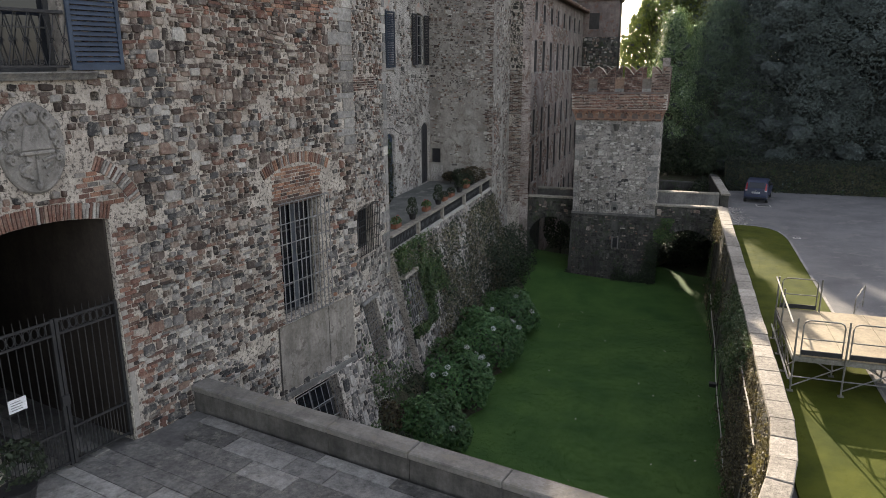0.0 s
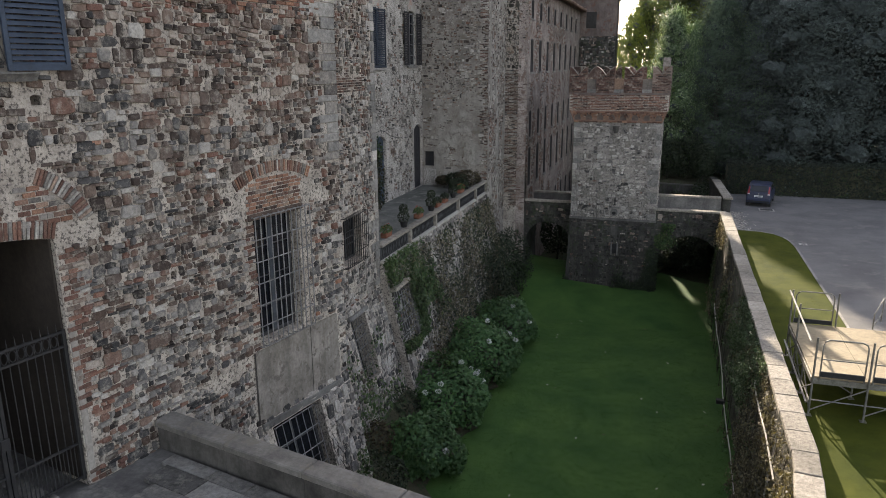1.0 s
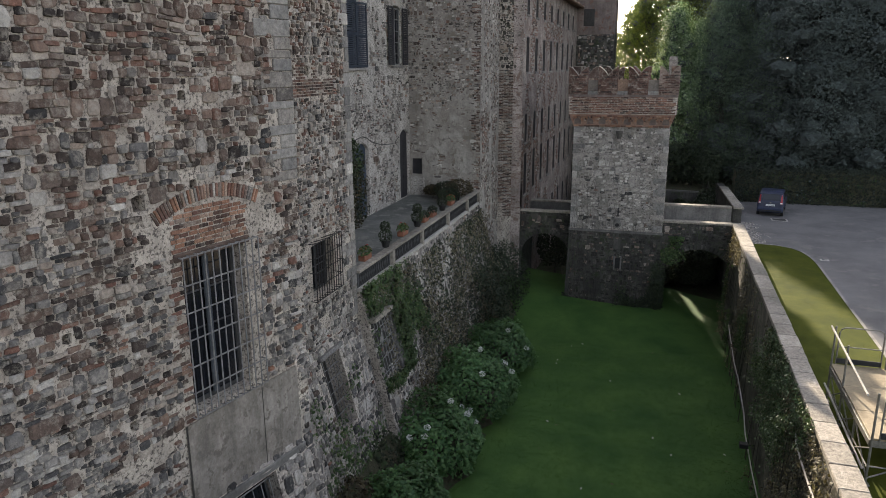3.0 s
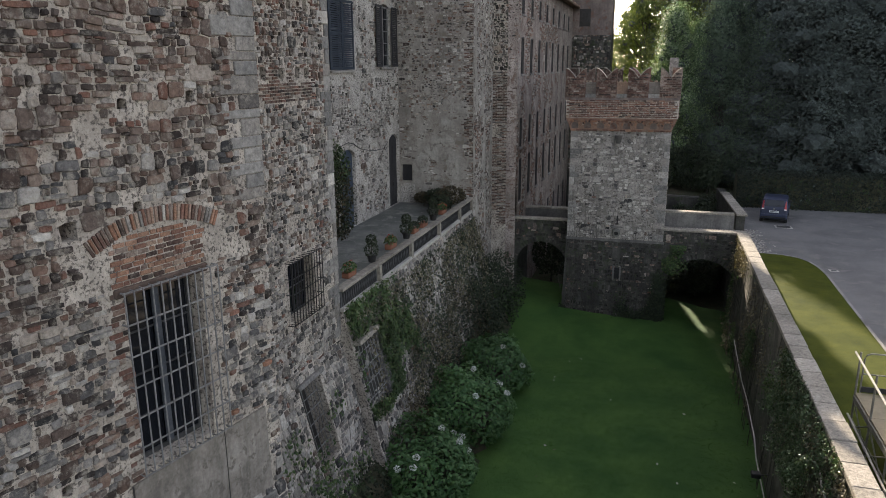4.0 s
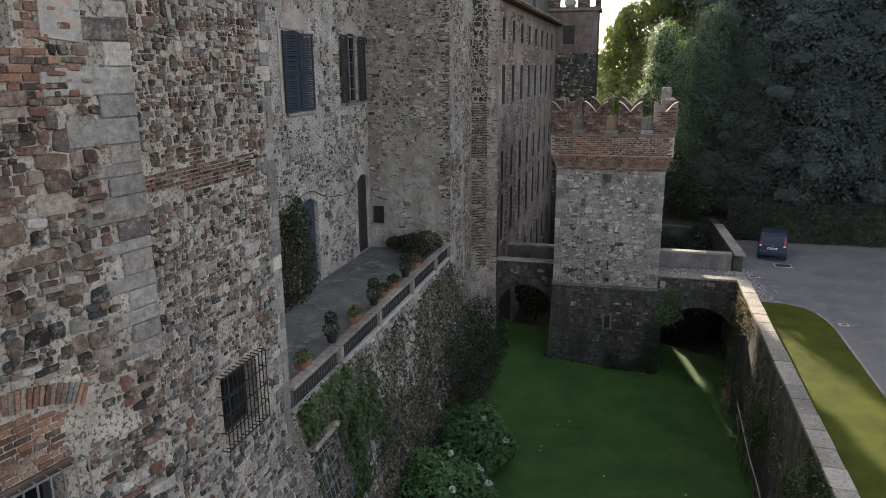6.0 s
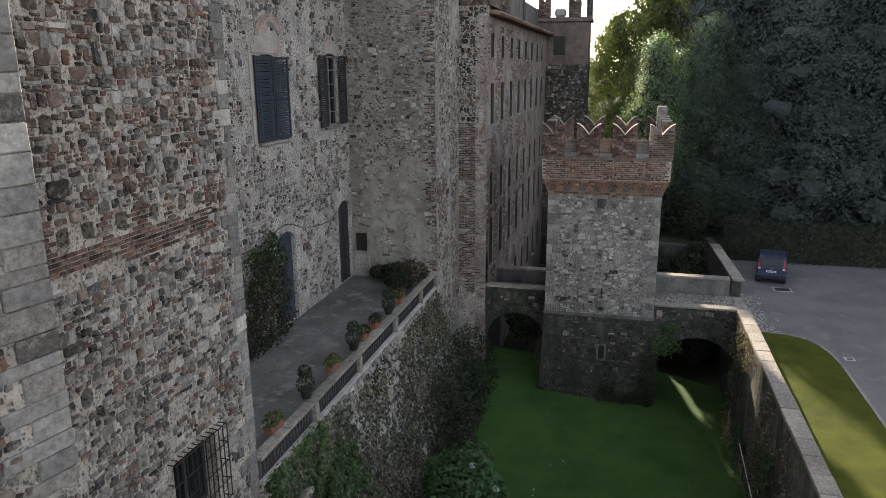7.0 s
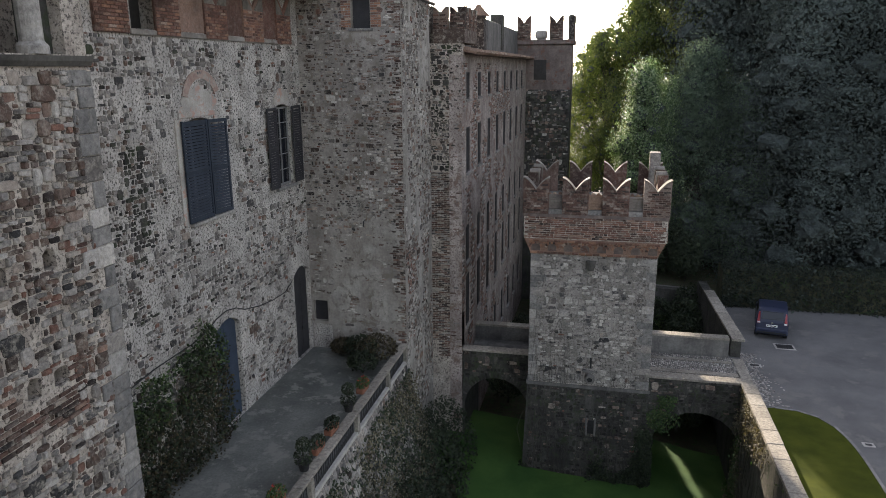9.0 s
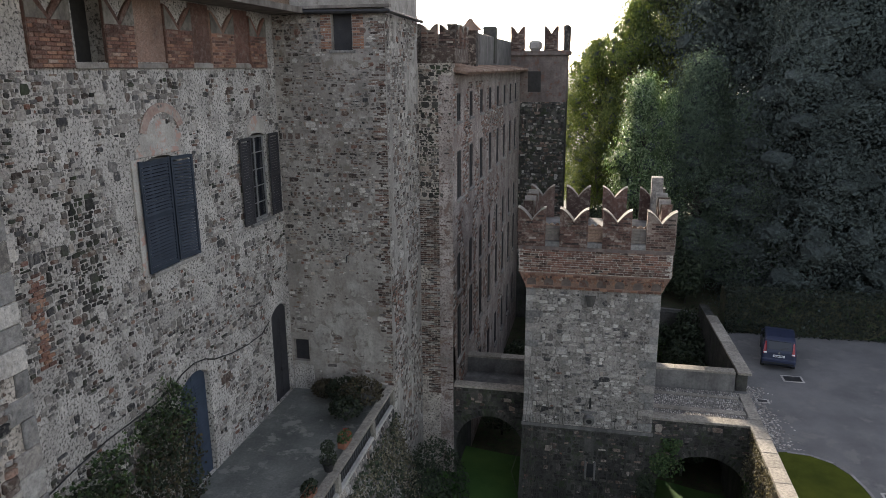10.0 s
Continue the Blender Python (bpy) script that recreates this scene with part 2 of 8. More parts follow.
for piece in (True, False):
    STONE["worn", piece] = pieces_mat("weathered_brick" + ("_piece" if piece else ""), [(0.0, (0.05, 0.036, 0.031)), (0.35, (0.1, 0.06, 0.048)), (0.7, (0.16, 0.092, 0.072)), (1.0, (0.26, 0.2, 0.165))], piece, 24, stain=(0.45, 1.2), lichen=0.4)
M_TILE = pieces_mat("roof_tile", [(0.0, (0.16, 0.1, 0.075)), (0.5, (0.27, 0.18, 0.13)), (1.0, (0.36, 0.28, 0.21))], False, 18)
M_WHITE = surface_mat("white_paper", (0.62, 0.62, 0.62), (0.75, 0.75, 0.75), 4, 30, b_dist=0.001)
M_RUBBER_HOLE = surface_mat("black_rubber_and_hole_shade", (0.015, 0.015, 0.015), (0.03, 0.03, 0.03), 6, 40, 0.8)
# Far-tree greens lightened and greyed to put haze into the leaf colour
M_LEAF = leaf_mat("hazy_tree_leaf", [(0.0, (0.082, 0.099, 0.092)), (0.5, (0.093, 0.112, 0.104)), (1.0, (0.104, 0.125, 0.115))], 0.95, 0.35, (1.0, 1.0, 0.9), 0.02)
M_LEAF_CON = leaf_mat("conifer_leaf", [(0.0, (0.085, 0.118, 0.088)), (0.5, (0.11, 0.144, 0.108)), (1.0, (0.138, 0.175, 0.128))], 0.9, 0.4, (1.05, 1.1, 0.85), 0.02)
M_LEAF_MID = leaf_mat("green_tree_leaf", [(0.0, (0.095, 0.118, 0.068)), (0.5, (0.13, 0.154, 0.084)), (1.0, (0.165, 0.19, 0.104))], 0.8, 0.5, (1.3, 1.3, 0.65), 0.05)
# Filler behind the leaves, toned so that gaps look less dark
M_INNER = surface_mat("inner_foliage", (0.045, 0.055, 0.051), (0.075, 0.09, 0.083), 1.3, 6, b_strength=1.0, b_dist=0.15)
M_LEAF_LIT = leaf_mat("sunlit_leaf", [(0.0, (0.05, 0.075, 0.022)), (0.5, (0.085, 0.11, 0.03)), (1.0, (0.13, 0.15, 0.05))], glow=0.36, through_tint=(1.3, 1.4, 0.6))
M_LEAF_GREY = leaf_mat("silvery_leaf", [(0.0, (0.05, 0.09, 0.04)), (0.5, (0.12, 0.17, 0.085)), (1.0, (0.28, 0.34, 0.22))], 0.35, glow=0.35, through_tint=(1.1, 1.25, 0.7))
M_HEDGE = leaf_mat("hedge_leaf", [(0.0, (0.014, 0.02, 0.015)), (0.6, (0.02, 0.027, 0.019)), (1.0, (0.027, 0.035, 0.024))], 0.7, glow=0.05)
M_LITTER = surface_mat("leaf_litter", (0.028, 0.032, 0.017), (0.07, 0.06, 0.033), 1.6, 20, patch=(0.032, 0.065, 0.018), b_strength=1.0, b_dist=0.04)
M_LATTICE = surface_mat("dark_panel", (0.05, 0.052, 0.055), (0.11, 0.11, 0.11), 3.0, 34, b_strength=1.0, b_dist=0.02)
M_HYDR = leaf_mat("hydrangea_leaf", [(0.0, (0.035, 0.085, 0.03)), (0.5, (0.065, 0.14, 0.05)), (1.0, (0.1, 0.18, 0.07))], 0.5, glow=0.2)
M_IVY = leaf_mat("ivy_leaf", [(0.0, (0.028, 0.055, 0.02)), (0.6, (0.05, 0.09, 0.03)), (1.0, (0.11, 0.14, 0.06))], 0.45, glow=0.15)
M_IVY_DRY = leaf_mat("dry_creeper_leaf", [(0.0, (0.06, 0.052, 0.036)), (0.5, (0.125, 0.11, 0.075)), (1.0, (0.26, 0.235, 0.17))], 0.7, glow=0.15)
# Palest stop puts glints of light into the leaf colour
M_IVY_LIGHT = leaf_mat("glinting_ivy_leaf", [(0.0, (0.028, 0.056, 0.022)), (0.5, (0.055, 0.092, 0.04)), (1.0, (0.17, 0.21, 0.13))], 0.3, glow=0.15)
M_BLADE = leaf_mat("grass_blade", [(0.0, (0.04, 0.098, 0.02)), (0.6, (0.05, 0.116, 0.025)), (1.0, (0.064, 0.134, 0.032))], 0.8, 0.45, (1.0, 1.05, 0.8), 0.05)
M_BLADE_SUN = leaf_mat("lawn_blade", [(0.0, (0.05, 0.056, 0.002)), (0.6, (0.066, 0.07, 0.003)), (1.0, (0.088, 0.09, 0.004))], 0.8, 0.4, (1.15, 1.1, 0.6), 0.05)
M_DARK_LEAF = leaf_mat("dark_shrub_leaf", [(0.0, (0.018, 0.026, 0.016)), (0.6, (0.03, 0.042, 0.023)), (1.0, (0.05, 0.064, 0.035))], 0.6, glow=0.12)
M_BARK_LEAF = leaf_mat("brown_shrub_leaf", [(0.0, (0.03, 0.024, 0.016)), (0.6, (0.06, 0.05, 0.028)), (1.0, (0.11, 0.09, 0.05))], 0.7, glow=0.1)
M_FLOWER = leaf_mat("hydrangea_bloom", [(0.0, (0.5, 0.52, 0.48)), (0.6, (0.66, 0.66, 0.6)), (1.0, (0.42, 0.48, 0.34))], 0.8)
M_RED = leaf_mat("red_geranium", [(0.0, (0.3, 0.02, 0.02)), (1.0, (0.5, 0.06, 0.04))], 0.7)


def glass_mat(name, tint, rough=0.05):
    m, nt, b = nodes_of(name, rough, 0.0, 0.5)
    b.inputs["Base Color"].default_value = (*tint, 1)
    n = noise_node(nt, 1.2, 2, 0.5)
    bump(nt, b, n, 0.05, 0.02)
    return m


M_GLASS = glass_mat("window_glass", (0.012, 0.014, 0.018))


def paint_mat(name, c, rough=0.3):
    m, nt, b = nodes_of(name, rough, 0.0, 0.5)
    n = noise_node(nt, 3, 4, 0.6)
    nt.links.new(mix(nt, n, c, tuple(v * 1.5 + 0.004 for v in c)), b.inputs["Base Color"])
    b.inputs["Coat Weight"].default_value = 0.12
    return m


M_CAR = paint_mat("dark_blue_paint", (0.003, 0.008, 0.03), 0.55)
M_CAR_RED = paint_mat("red_lens", (0.2, 0.008, 0.01))


# ---------------------------------------------------------------- mesh helpers
def part(name, bm, material, parent=None, label=""):
    """Links a bmesh as one mesh object under a thing or under a part."""
    me = bpy.data.meshes.new(name)
    bmesh.ops.recalc_face_normals(bm, faces=bm.faces[:])
    bm.to_mesh(me)
    bm.free()
    for m in material if isinstance(material, (list, tuple)) else [material]:
        me.materials.append(m)
    ob = new(name, me)
    ob.parent = parent
    return tagged(ob, label)


def empty(name, m, label, category, group="", kind=""):
    ob = new(name)
    ob.matrix_world = m
    return tagged(ob, label, category, group, kind)


def raw(name, verts, faces, mats, parent=None, idx=None, label=""):
    me = bpy.data.meshes.new(name)
    me.from_pydata(verts, [], faces)
    for m in mats:
        me.materials.append(m)
    if idx:
        me.polygons.foreach_set("material_index", idx)
    me.update()
    ob = new(name, me)
    ob.parent = parent
    return tagged(ob, label)


def add_box(bm, x0, x1, y0, y1, z0, z1, bevel=0.0):
    vs = [bm.verts.new((x, y, z)) for z in (z0, z1) for y in (y0, y1) for x in (x0, x1)]
    fs = [bm.faces.new([vs[i] for i in f]) for f in ((0, 1, 3, 2), (4, 6, 7, 5), (0, 4, 5, 1), (2, 3, 7, 6), (0, 2, 6, 4), (1, 5, 7, 3))]
    if bevel:
        es = {e for f in fs for e in f.edges}
        bmesh.ops.bevel(bm, geom=list(es), offset=bevel, segments=1, affect="EDGES", profile=0.5)
    return vs


def box(x0, x1, y0, y1, z0, z1, bevel=0.0):
    bm = bmesh.new()
    add_box(bm, x0, x1, y0, y1, z0, z1, bevel)
    return bm


def add_prism(bm, pts, push):
    """A solid from a flat outline and the vector that it is pushed by."""
    push = Vector(push)
    a = [bm.verts.new(p) for p in pts]
    b = [bm.verts.new(Vector(p) + push) for p in pts]
    n = len(pts)
    bm.faces.new(a)
    bm.faces.new(b[::-1])
    for i in range(n):
        bm.faces.new((a[i], b[i], b[(i + 1) % n], a[(i + 1) % n]))


def prism(pts, push):
    bm = bmesh.new()
    add_prism(bm, pts, push)
    return bm


def add_tube(bm, path, r, seg=6, r2=None):
    """A round bar along a path, tapering from r to r2."""
    path = [Vector(p) for p in path]
    rings = []
    for i, p in enumerate(path):
        d = (path[min(i + 1, len(path) - 1)] - path[max(i - 1, 0)]).normalized()
        a = d.orthogonal().normalized() if abs(d.z) > 0.9 else d.cross(Vector((0, 0, 1))).normalized()
        b = d.cross(a)
        k = r if r2 is None else r + (r2 - r) * i / (len(path) - 1)
        rings.append([bm.verts.new(p + (a * math.cos(t) + b * math.sin(t)) * k) for t in (2 * math.pi * j / seg for j in range(seg))])
    for q, s in zip(rings, rings[1:]):
        for j in range(seg):
            bm.faces.new((q[j], q[(j + 1) % seg], s[(j + 1) % seg], s[j]))
    bm.faces.new(rings[0][::-1])
    bm.faces.new(rings[-1])


def tube(path, r, seg=6, r2=None):
    bm = bmesh.new()
    add_tube(bm, path, r, seg, r2)
    return bm


def lathe(profile, seg=14):
    """A turned solid from (radius, height) pairs."""
    bm = bmesh.new()
    rings = [[bm.verts.new((r * math.cos(t), r * math.sin(t), z)) for t in (2 * math.pi * j / seg for j in range(seg))] for r, z in profile]
    for q, s in zip(rings, rings[1:]):
        for j in range(seg):
            bm.faces.new((q[j], q[(j + 1) % seg], s[(j + 1) % seg], s[j]))
    bm.faces.new(rings[0][::-1])
    bm.faces.new(rings[-1])
    return bm


def frame_of(origin, along, tilt=0.0):
    """The frame of a wall: x along it, y up, z out of it. tilt: degrees by which it leans back."""
    u = Vector((*along, 0)).normalized()
    n = u.cross(Vector((0, 0, 1)))
    v = (Vector((0, 0, 1)) * math.cos(radians(tilt)) - n * math.sin(radians(tilt)))
    n = u.cross(v)
    return Matrix.Translation(origin) @ Matrix((u, v, n)).transposed().to_4x4()


def arch_hole(u0, u1, v0, v1, rise, seg=10):
    """An opening whose head is a segment of a circle that rises by that much over v1."""
    if rise <= 0:
        return [(u0, v0), (u1, v0), (u1, v1), (u0, v1)]
    w = (u1 - u0) / 2
    r = (w * w + rise * rise) / (2 * rise)
    a = math.asin(min(1, w / r))
    c = ((u0 + u1) / 2, v1 + rise - r)
    top = [(c[0] + r * math.sin(t), c[1] + r * math.cos(t)) for t in (a - 2 * a * i / seg for i in range(seg + 1))]
    return [(u0, v0), (u1, v0)] + top


def slab(name, outline, holes, thick, material, parent, label=""):
    """A wall with thickness and openings that go through it, in its frame; its outer face is at z 0."""
    from mathutils.geometry import tessellate_polygon
    loops = [outline] + holes
    tris = tessellate_polygon([[Vector((p[0], p[1], 0)) for p in l] for l in loops])
    flat = [p for l in loops for p in l]
    verts = [(p[0], p[1], 0) for p in flat] + [(p[0], p[1], -thick) for p in flat]
    n = len(flat)
    faces = []
    for t in tris:
        a, b, c = (Vector((*flat[i], 0)) for i in t)
        t = t if (b - a).cross(c - a).z > 0 else t[::-1]
        faces += [tuple(t), tuple(i + n for i in t[::-1])]
    base = 0
    for k, l in enumerate(loops):
        area = sum(l[i][0] * l[(i + 1) % len(l)][1] - l[(i + 1) % len(l)][0] * l[i][1] for i in range(len(l)))
        for i in range(len(l)):
            a, b = base + i, base + (i + 1) % len(l)
            if (area > 0) == (k == 0):
                faces.append((a, a + n, b + n, b))
            else:
                faces.append((a, b, b + n, a + n))
        base += len(l)
    return raw(name, verts, faces, [material], parent, label=label)


def inside(poly, x, y):
    hit = False
    for i in range(len(poly)):
        (x1, y1), (x2, y2) = poly[i], poly[i - 1]
        if (y1 > y) != (y2 > y) and x < (x2 - x1) * (y - y1) / (y2 - y1) + x1:
            hit = not hit
    return hit


def stone_mesh(poly, gap, proud, rnd):
    """A rough stone with rounded edges over a flat outline."""
    soft = []
    for i in range(len(poly)):
        p, q = poly[i - 1], poly[i]
        c = rnd.uniform(0.06, 0.2)
        soft += [(p[0] + c * (q[0] - p[0]), p[1] + c * (q[1] - p[1])), (q[0] + c * (p[0] - q[0]), q[1] + c * (p[1] - q[1]))]
    poly = [soft[i] for i in range(len(soft)) if math.hypot(soft[i][0] - soft[i - 1][0], soft[i][1] - soft[i - 1][1]) > 0.016]
    if len(poly) < 4:
        return None
    gap *= rnd.uniform(0.5, 1.7)
    n = len(poly)
    cx, cy = sum(p[0] for p in poly) / n, sum(p[1] for p in poly) / n
    size = sum(math.hypot(p[0] - cx, p[1] - cy) for p in poly) / n
    if size < gap * 1.6:
        return None
    k1 = 1 - gap / size
    k2 = max(0.55, k1 - 0.014 / size - 0.03)
    tx, ty = rnd.uniform(-0.08, 0.08), rnd.uniform(-0.08, 0.08)
    verts = []
    rings = ((k1, -0.03), (k1, proud * 0.45), (k2, proud)) if proud > 0.022 else ((k1 + 0.01, -0.02), (k2, proud))
    for k, d in rings:
        for x, y in poly:
            wob = rnd.uniform(0.94, 1.04) if d > 0 else 1.0
            ux, uy = (x - cx) * k * wob, (y - cy) * k * wob
            verts.append((cx + ux, cy + uy, d + (tx * ux + ty * uy + rnd.uniform(-0.005, 0.006) if d > 0 else 0)))
    last = (len(rings) - 1) * n
    faces = [tuple(range(last, last + n))]
    for r in range(0, last, n):
        for i in range(n):
            j = (i + 1) % n
            faces.append((r + i, r + j, r + n + j, r + n + i))
    return verts, faces


def rubble(wall, area, size, holes, seed, pick, near=None, proud=0.03, gap=0.011, thin=0.15, bare=None, name="stone"):
    """Roughly coursed rubble over a wall's face, of stones of about that width and height: uneven courses of short stretches,
    each of one large stone or of two or three layers of flat ones. Stones in the stretch near are pieces of their own, the
    rest is one part. pick(u, v, rnd) names the stone's kind; bare(u, v) tells where render covers it."""
    rnd = random.Random(seed)
    u0, u1, v0, v1 = area
    su, sv = size
    kinds = ["warm", "grey", "pale", "red", "orange", "ashlar", "dark"]
    verts, faces, idx, count = [], [], [], 0

    def lay(a, b, c, d):
        """One stone between a and b along the wall and c and d up it."""
        nonlocal count
        g = gap * rnd.uniform(0.1, 1.0)
        a, b, c, d = max(a, u0) + g, min(b, u1) - g, max(c, v0) + g * 0.6, min(d, v1) - g * 0.6
        w, h = b - a, d - c
        if w < 0.035 or h < 0.022 or rnd.random() < thin * 0.15:
            return
        cx, cy = (a + b) / 2, (c + d) / 2
        if bare and bare(cx, cy):
            return
        jx, jy = min(0.26 * h, 0.2 * w), 0.12 * h
        pts = [(a + rnd.uniform(0, jx), c + rnd.uniform(-jy, jy))]
        if w > 1.5 * h:
            pts.append((a + w * rnd.uniform(0.35, 0.65), c - rnd.uniform(0, jy)))
        pts.append((b - rnd.uniform(0, jx), c + rnd.uniform(-jy, jy)))
        if h > 0.12:
            pts.append((b + rnd.uniform(0, 0.5) * jx, c + h * rnd.uniform(0.35, 0.65)))
        pts.append((b - rnd.uniform(0, jx), d + rnd.uniform(-jy, jy)))
        if w > 1.5 * h:
            pts.append((a + w * rnd.uniform(0.35, 0.65), d + rnd.uniform(0, jy)))
        pts.append((a + rnd.uniform(0, jx), d + rnd.uniform(-jy, jy)))
        pts = [(min(max(x, u0), u1), y + 0.4 * sv * noise.noise((x * 1.1, y * 0.7, seed * 0.37))) for x, y in pts]
        if any(inside(q, cx, cy) or any(inside(q, *o) for o in pts) for q in holes):
            return
        made = stone_mesh(pts, 0.002, proud * rnd.uniform(0.3, 1.6), rnd)
        if not made:
            return
        kind = pick(cx, cy, rnd)
        if kind in ("red", "orange") and h > 0.1:
            kind = "warm"
        if near and near[0] < cx < near[1] and near[2] < cy < near[3] and count < 300:
            raw(name, made[0], made[1], [STONE[kind, True]], wall)
            count += 1
            return
        base = len(verts)
        verts.extend(made[0])
        faces.extend(tuple(base + q for q in f) for f in made[1])
        idx.extend([kinds.index(kind)] * len(made[1]))

    v = v0
    while v < v1:
        tall = sv * rnd.uniform(1.7, 2.9)
        u = u0 - su * rnd.random()
        while u < u1:
            wide = su * rnd.uniform(0.9, 2.6)
            r = rnd.random()
            layers = 1 if r < 0.2 else (2 if r < 0.66 else 3)
            cuts = [0.0] + sorted(min(0.9, max(0.1, (k + rnd.uniform(-0.28, 0.28)) / layers)) for k in range(1, layers)) + [1.0]
            for c, d in zip(cuts, cuts[1:]):
                mean = su * (1.15 if layers == 1 else 0.9) * rnd.uniform(0.6, 1.5)
                n = max(1, round(wide / mean))
                edges = [0.0] + sorted((k + rnd.uniform(-0.3, 0.3)) / n for k in range(1, n)) + [1.0]
                slip = rnd.uniform(-0.3, 0.3) * su
                for a, b in zip(edges, edges[1:]):
                    sag = rnd.uniform(-0.12, 0.12) * sv
                    lay(u + wide * a + slip, u + wide * b + slip, v + tall * c + sag, v + tall * d + sag * 0.5)
            u += wide
        v += tall
    ob = raw("rubble_masonry", verts, faces, [STONE[q, False] for q in kinds], wall, idx)
    return tagged(ob, "", "", "", "stuff")


def brick(wall, u, v, w, h, d, kind="red", turn=0.0, lift=0.0, name="brick"):
    """One brick in a wall's frame, centred at (u, v), standing d proud."""
    key = ("brick", round(w, 3), round(h, 3), kind)
    if key not in MESHES:
        bm = box(-w / 2, w / 2, -h / 2, h / 2, -0.06, 0.0, 0.006)
        me = bpy.data.meshes.new("brick")
        bm.to_mesh(me)
        bm.free()
        me.materials.append(STONE[kind, True])
        MESHES[key] = me
    ob = new(name, MESHES[key])
    ob.parent = wall
    ob.matrix_local = Matrix.Translation((u, v, lift + d)) @ Matrix.Rotation(turn, 4, "Z")
    return ob


MESHES = {}


def brick_arch(wall, cu, cv, r, a0, a1, n, length, thick, kinds, seed, d=0.03):
    """A ring of bricks on end round (cu, cv), from angle a0 to a1, clockwise from straight up."""
    rnd = random.Random(seed)
    for i in range(n):
        a = a0 + (a1 - a0) * (i + 0.5) / n
        rr = r + length / 2
        brick(wall, cu + rr * math.sin(a), cv + rr * math.cos(a), thick * rnd.choice((0.9, 1.0)), length * rnd.choice((0.94, 1.0)), d + rnd.uniform(-0.012, 0.012), kinds if isinstance(kinds, str) else rnd.choice(kinds), -a + rnd.uniform(-0.03, 0.03))


def brickwork(wall, u0, u1, v0, v1, seed, kinds=("red",), w=0.26, h=0.075, gap=0.014, keep=None, d=0.02, jitter=0.5):
    """Courses of bricks, each its own piece."""
    rnd = random.Random(seed)
    v, row = v0 + h / 2, 0
    while v < v1:
        u = u0 + (row % 2) * w / 2 + rnd.uniform(0, jitter) * 0.1
        while u < u1:
            ww = w if rnd.random() < 0.75 else w / 2
            if u + ww < u1 + 0.02 and (keep is None or keep(u + ww / 2, v)):
                brick(wall, u + ww / 2, v + rnd.uniform(-0.004, 0.004), ww, h, d + rnd.uniform(-0.012, 0.012), rnd.choice(kinds))
            u += ww + gap
        v += h + gap
        row += 1


def brick_courses(wall, areas, seed, kinds=("red",), w=0.26, h=0.07, gap=0.013, d=0.02, keep=None, place=None):
    """Courses of bricks joined into one part, over stretches (u0, u1, v0, v1)."""
    rnd = random.Random(seed)
    verts, faces, idx = [], [], []
    for u0, u1, v0, v1 in areas:
        v, row = v0, 0
        while v < v1 - h * 0.5:
            u = u0 - (row % 2) * w / 2
            while u < u1:
                a, b = max(u, u0), min(u + w, u1)
                if b - a > 0.04 and (keep is None or keep((a + b) / 2, v + h / 2)):
                    dd = d + rnd.uniform(-0.014, 0.012)
                    base = len(verts)
                    verts += [(a, v, -0.02), (b, v, -0.02), (b, v + h, -0.02), (a, v + h, -0.02), (a + 0.006, v + 0.005, dd), (b - 0.006, v + 0.005, dd), (b - 0.006, v + h - 0.005, dd), (a + 0.006, v + h - 0.005, dd)]
                    faces += [tuple(base + q for q in f) for f in ((4, 5, 6, 7), (0, 1, 5, 4), (1, 2, 6, 5), (2, 3, 7, 6), (3, 0, 4, 7))]
                    idx += [rnd.randrange(len(kinds))] * 5
                u += w + gap
            v += h + gap
            row += 1
    if place is not None:
        verts = [tuple(place @ Vector(p)) for p in verts]
    return tagged(raw("brickwork", verts, faces, [STONE[k, False] for k in kinds], wall, idx), "", "", "", "stuff")


def quoins(wall, u, side, v0, v1, seed, wide=0.62, narrow=0.36, tall=(0.26, 0.46), other=None):
    """Large squared corner stones, long and short in turn, ending at u; side -1 runs back from it. other: depth of the return."""
    rnd = random.Random(seed)
    v, long = v0, True
    while v < v1:
        h = rnd.uniform(*tall)
        w = (wide if long else narrow) * rnd.uniform(0.7, 1.3)
        bm = box(min(u, u + side * w), max(u, u + side * w), v, min(v1, v + h) - 0.012, -(other or 0.05), 0.03 + rnd.uniform(-0.008, 0.012), 0.014)
        part("quoin", bm, STONE[rnd.choice(("ashlar", "ashlar", "pale")), True], wall)
        v += h
        long = not long


def leaves(bm_data, centre_fn, count, size, rnd, normal_bias=None):
    """Adds small pointed leaves, four corners each, to (verts, faces)."""
    verts, faces = bm_data
    for _ in range(count):
        c, n = centre_fn()
        d = Vector((rnd.gauss(0, 1), rnd.gauss(0, 1), rnd.gauss(0, 1)))
        if normal_bias is not None:
            d = d * (1 - normal_bias) + Vector(n) * normal_bias * 2
        d = d.normalized() if d.length > 1e-4 else Vector((0, 0, 1))
        if d.dot(n) > 0:
            d = -d
        a = d.orthogonal().normalized()
        a = (Matrix.Rotation(rnd.uniform(0, 6.28), 3, d) @ a)
        b = d.cross(a)
        s = size * rnd.uniform(0.6, 1.3)
        k = len(verts)
        verts += [tuple(c - a * s * 0.5), tuple(c + b * s * 0.32 + d * s * 0.1), tuple(c + a * s * 0.5), tuple(c - b * s * 0.32 + d * s * 0.1)]
        faces.append((k, k + 1, k + 2, k + 3))


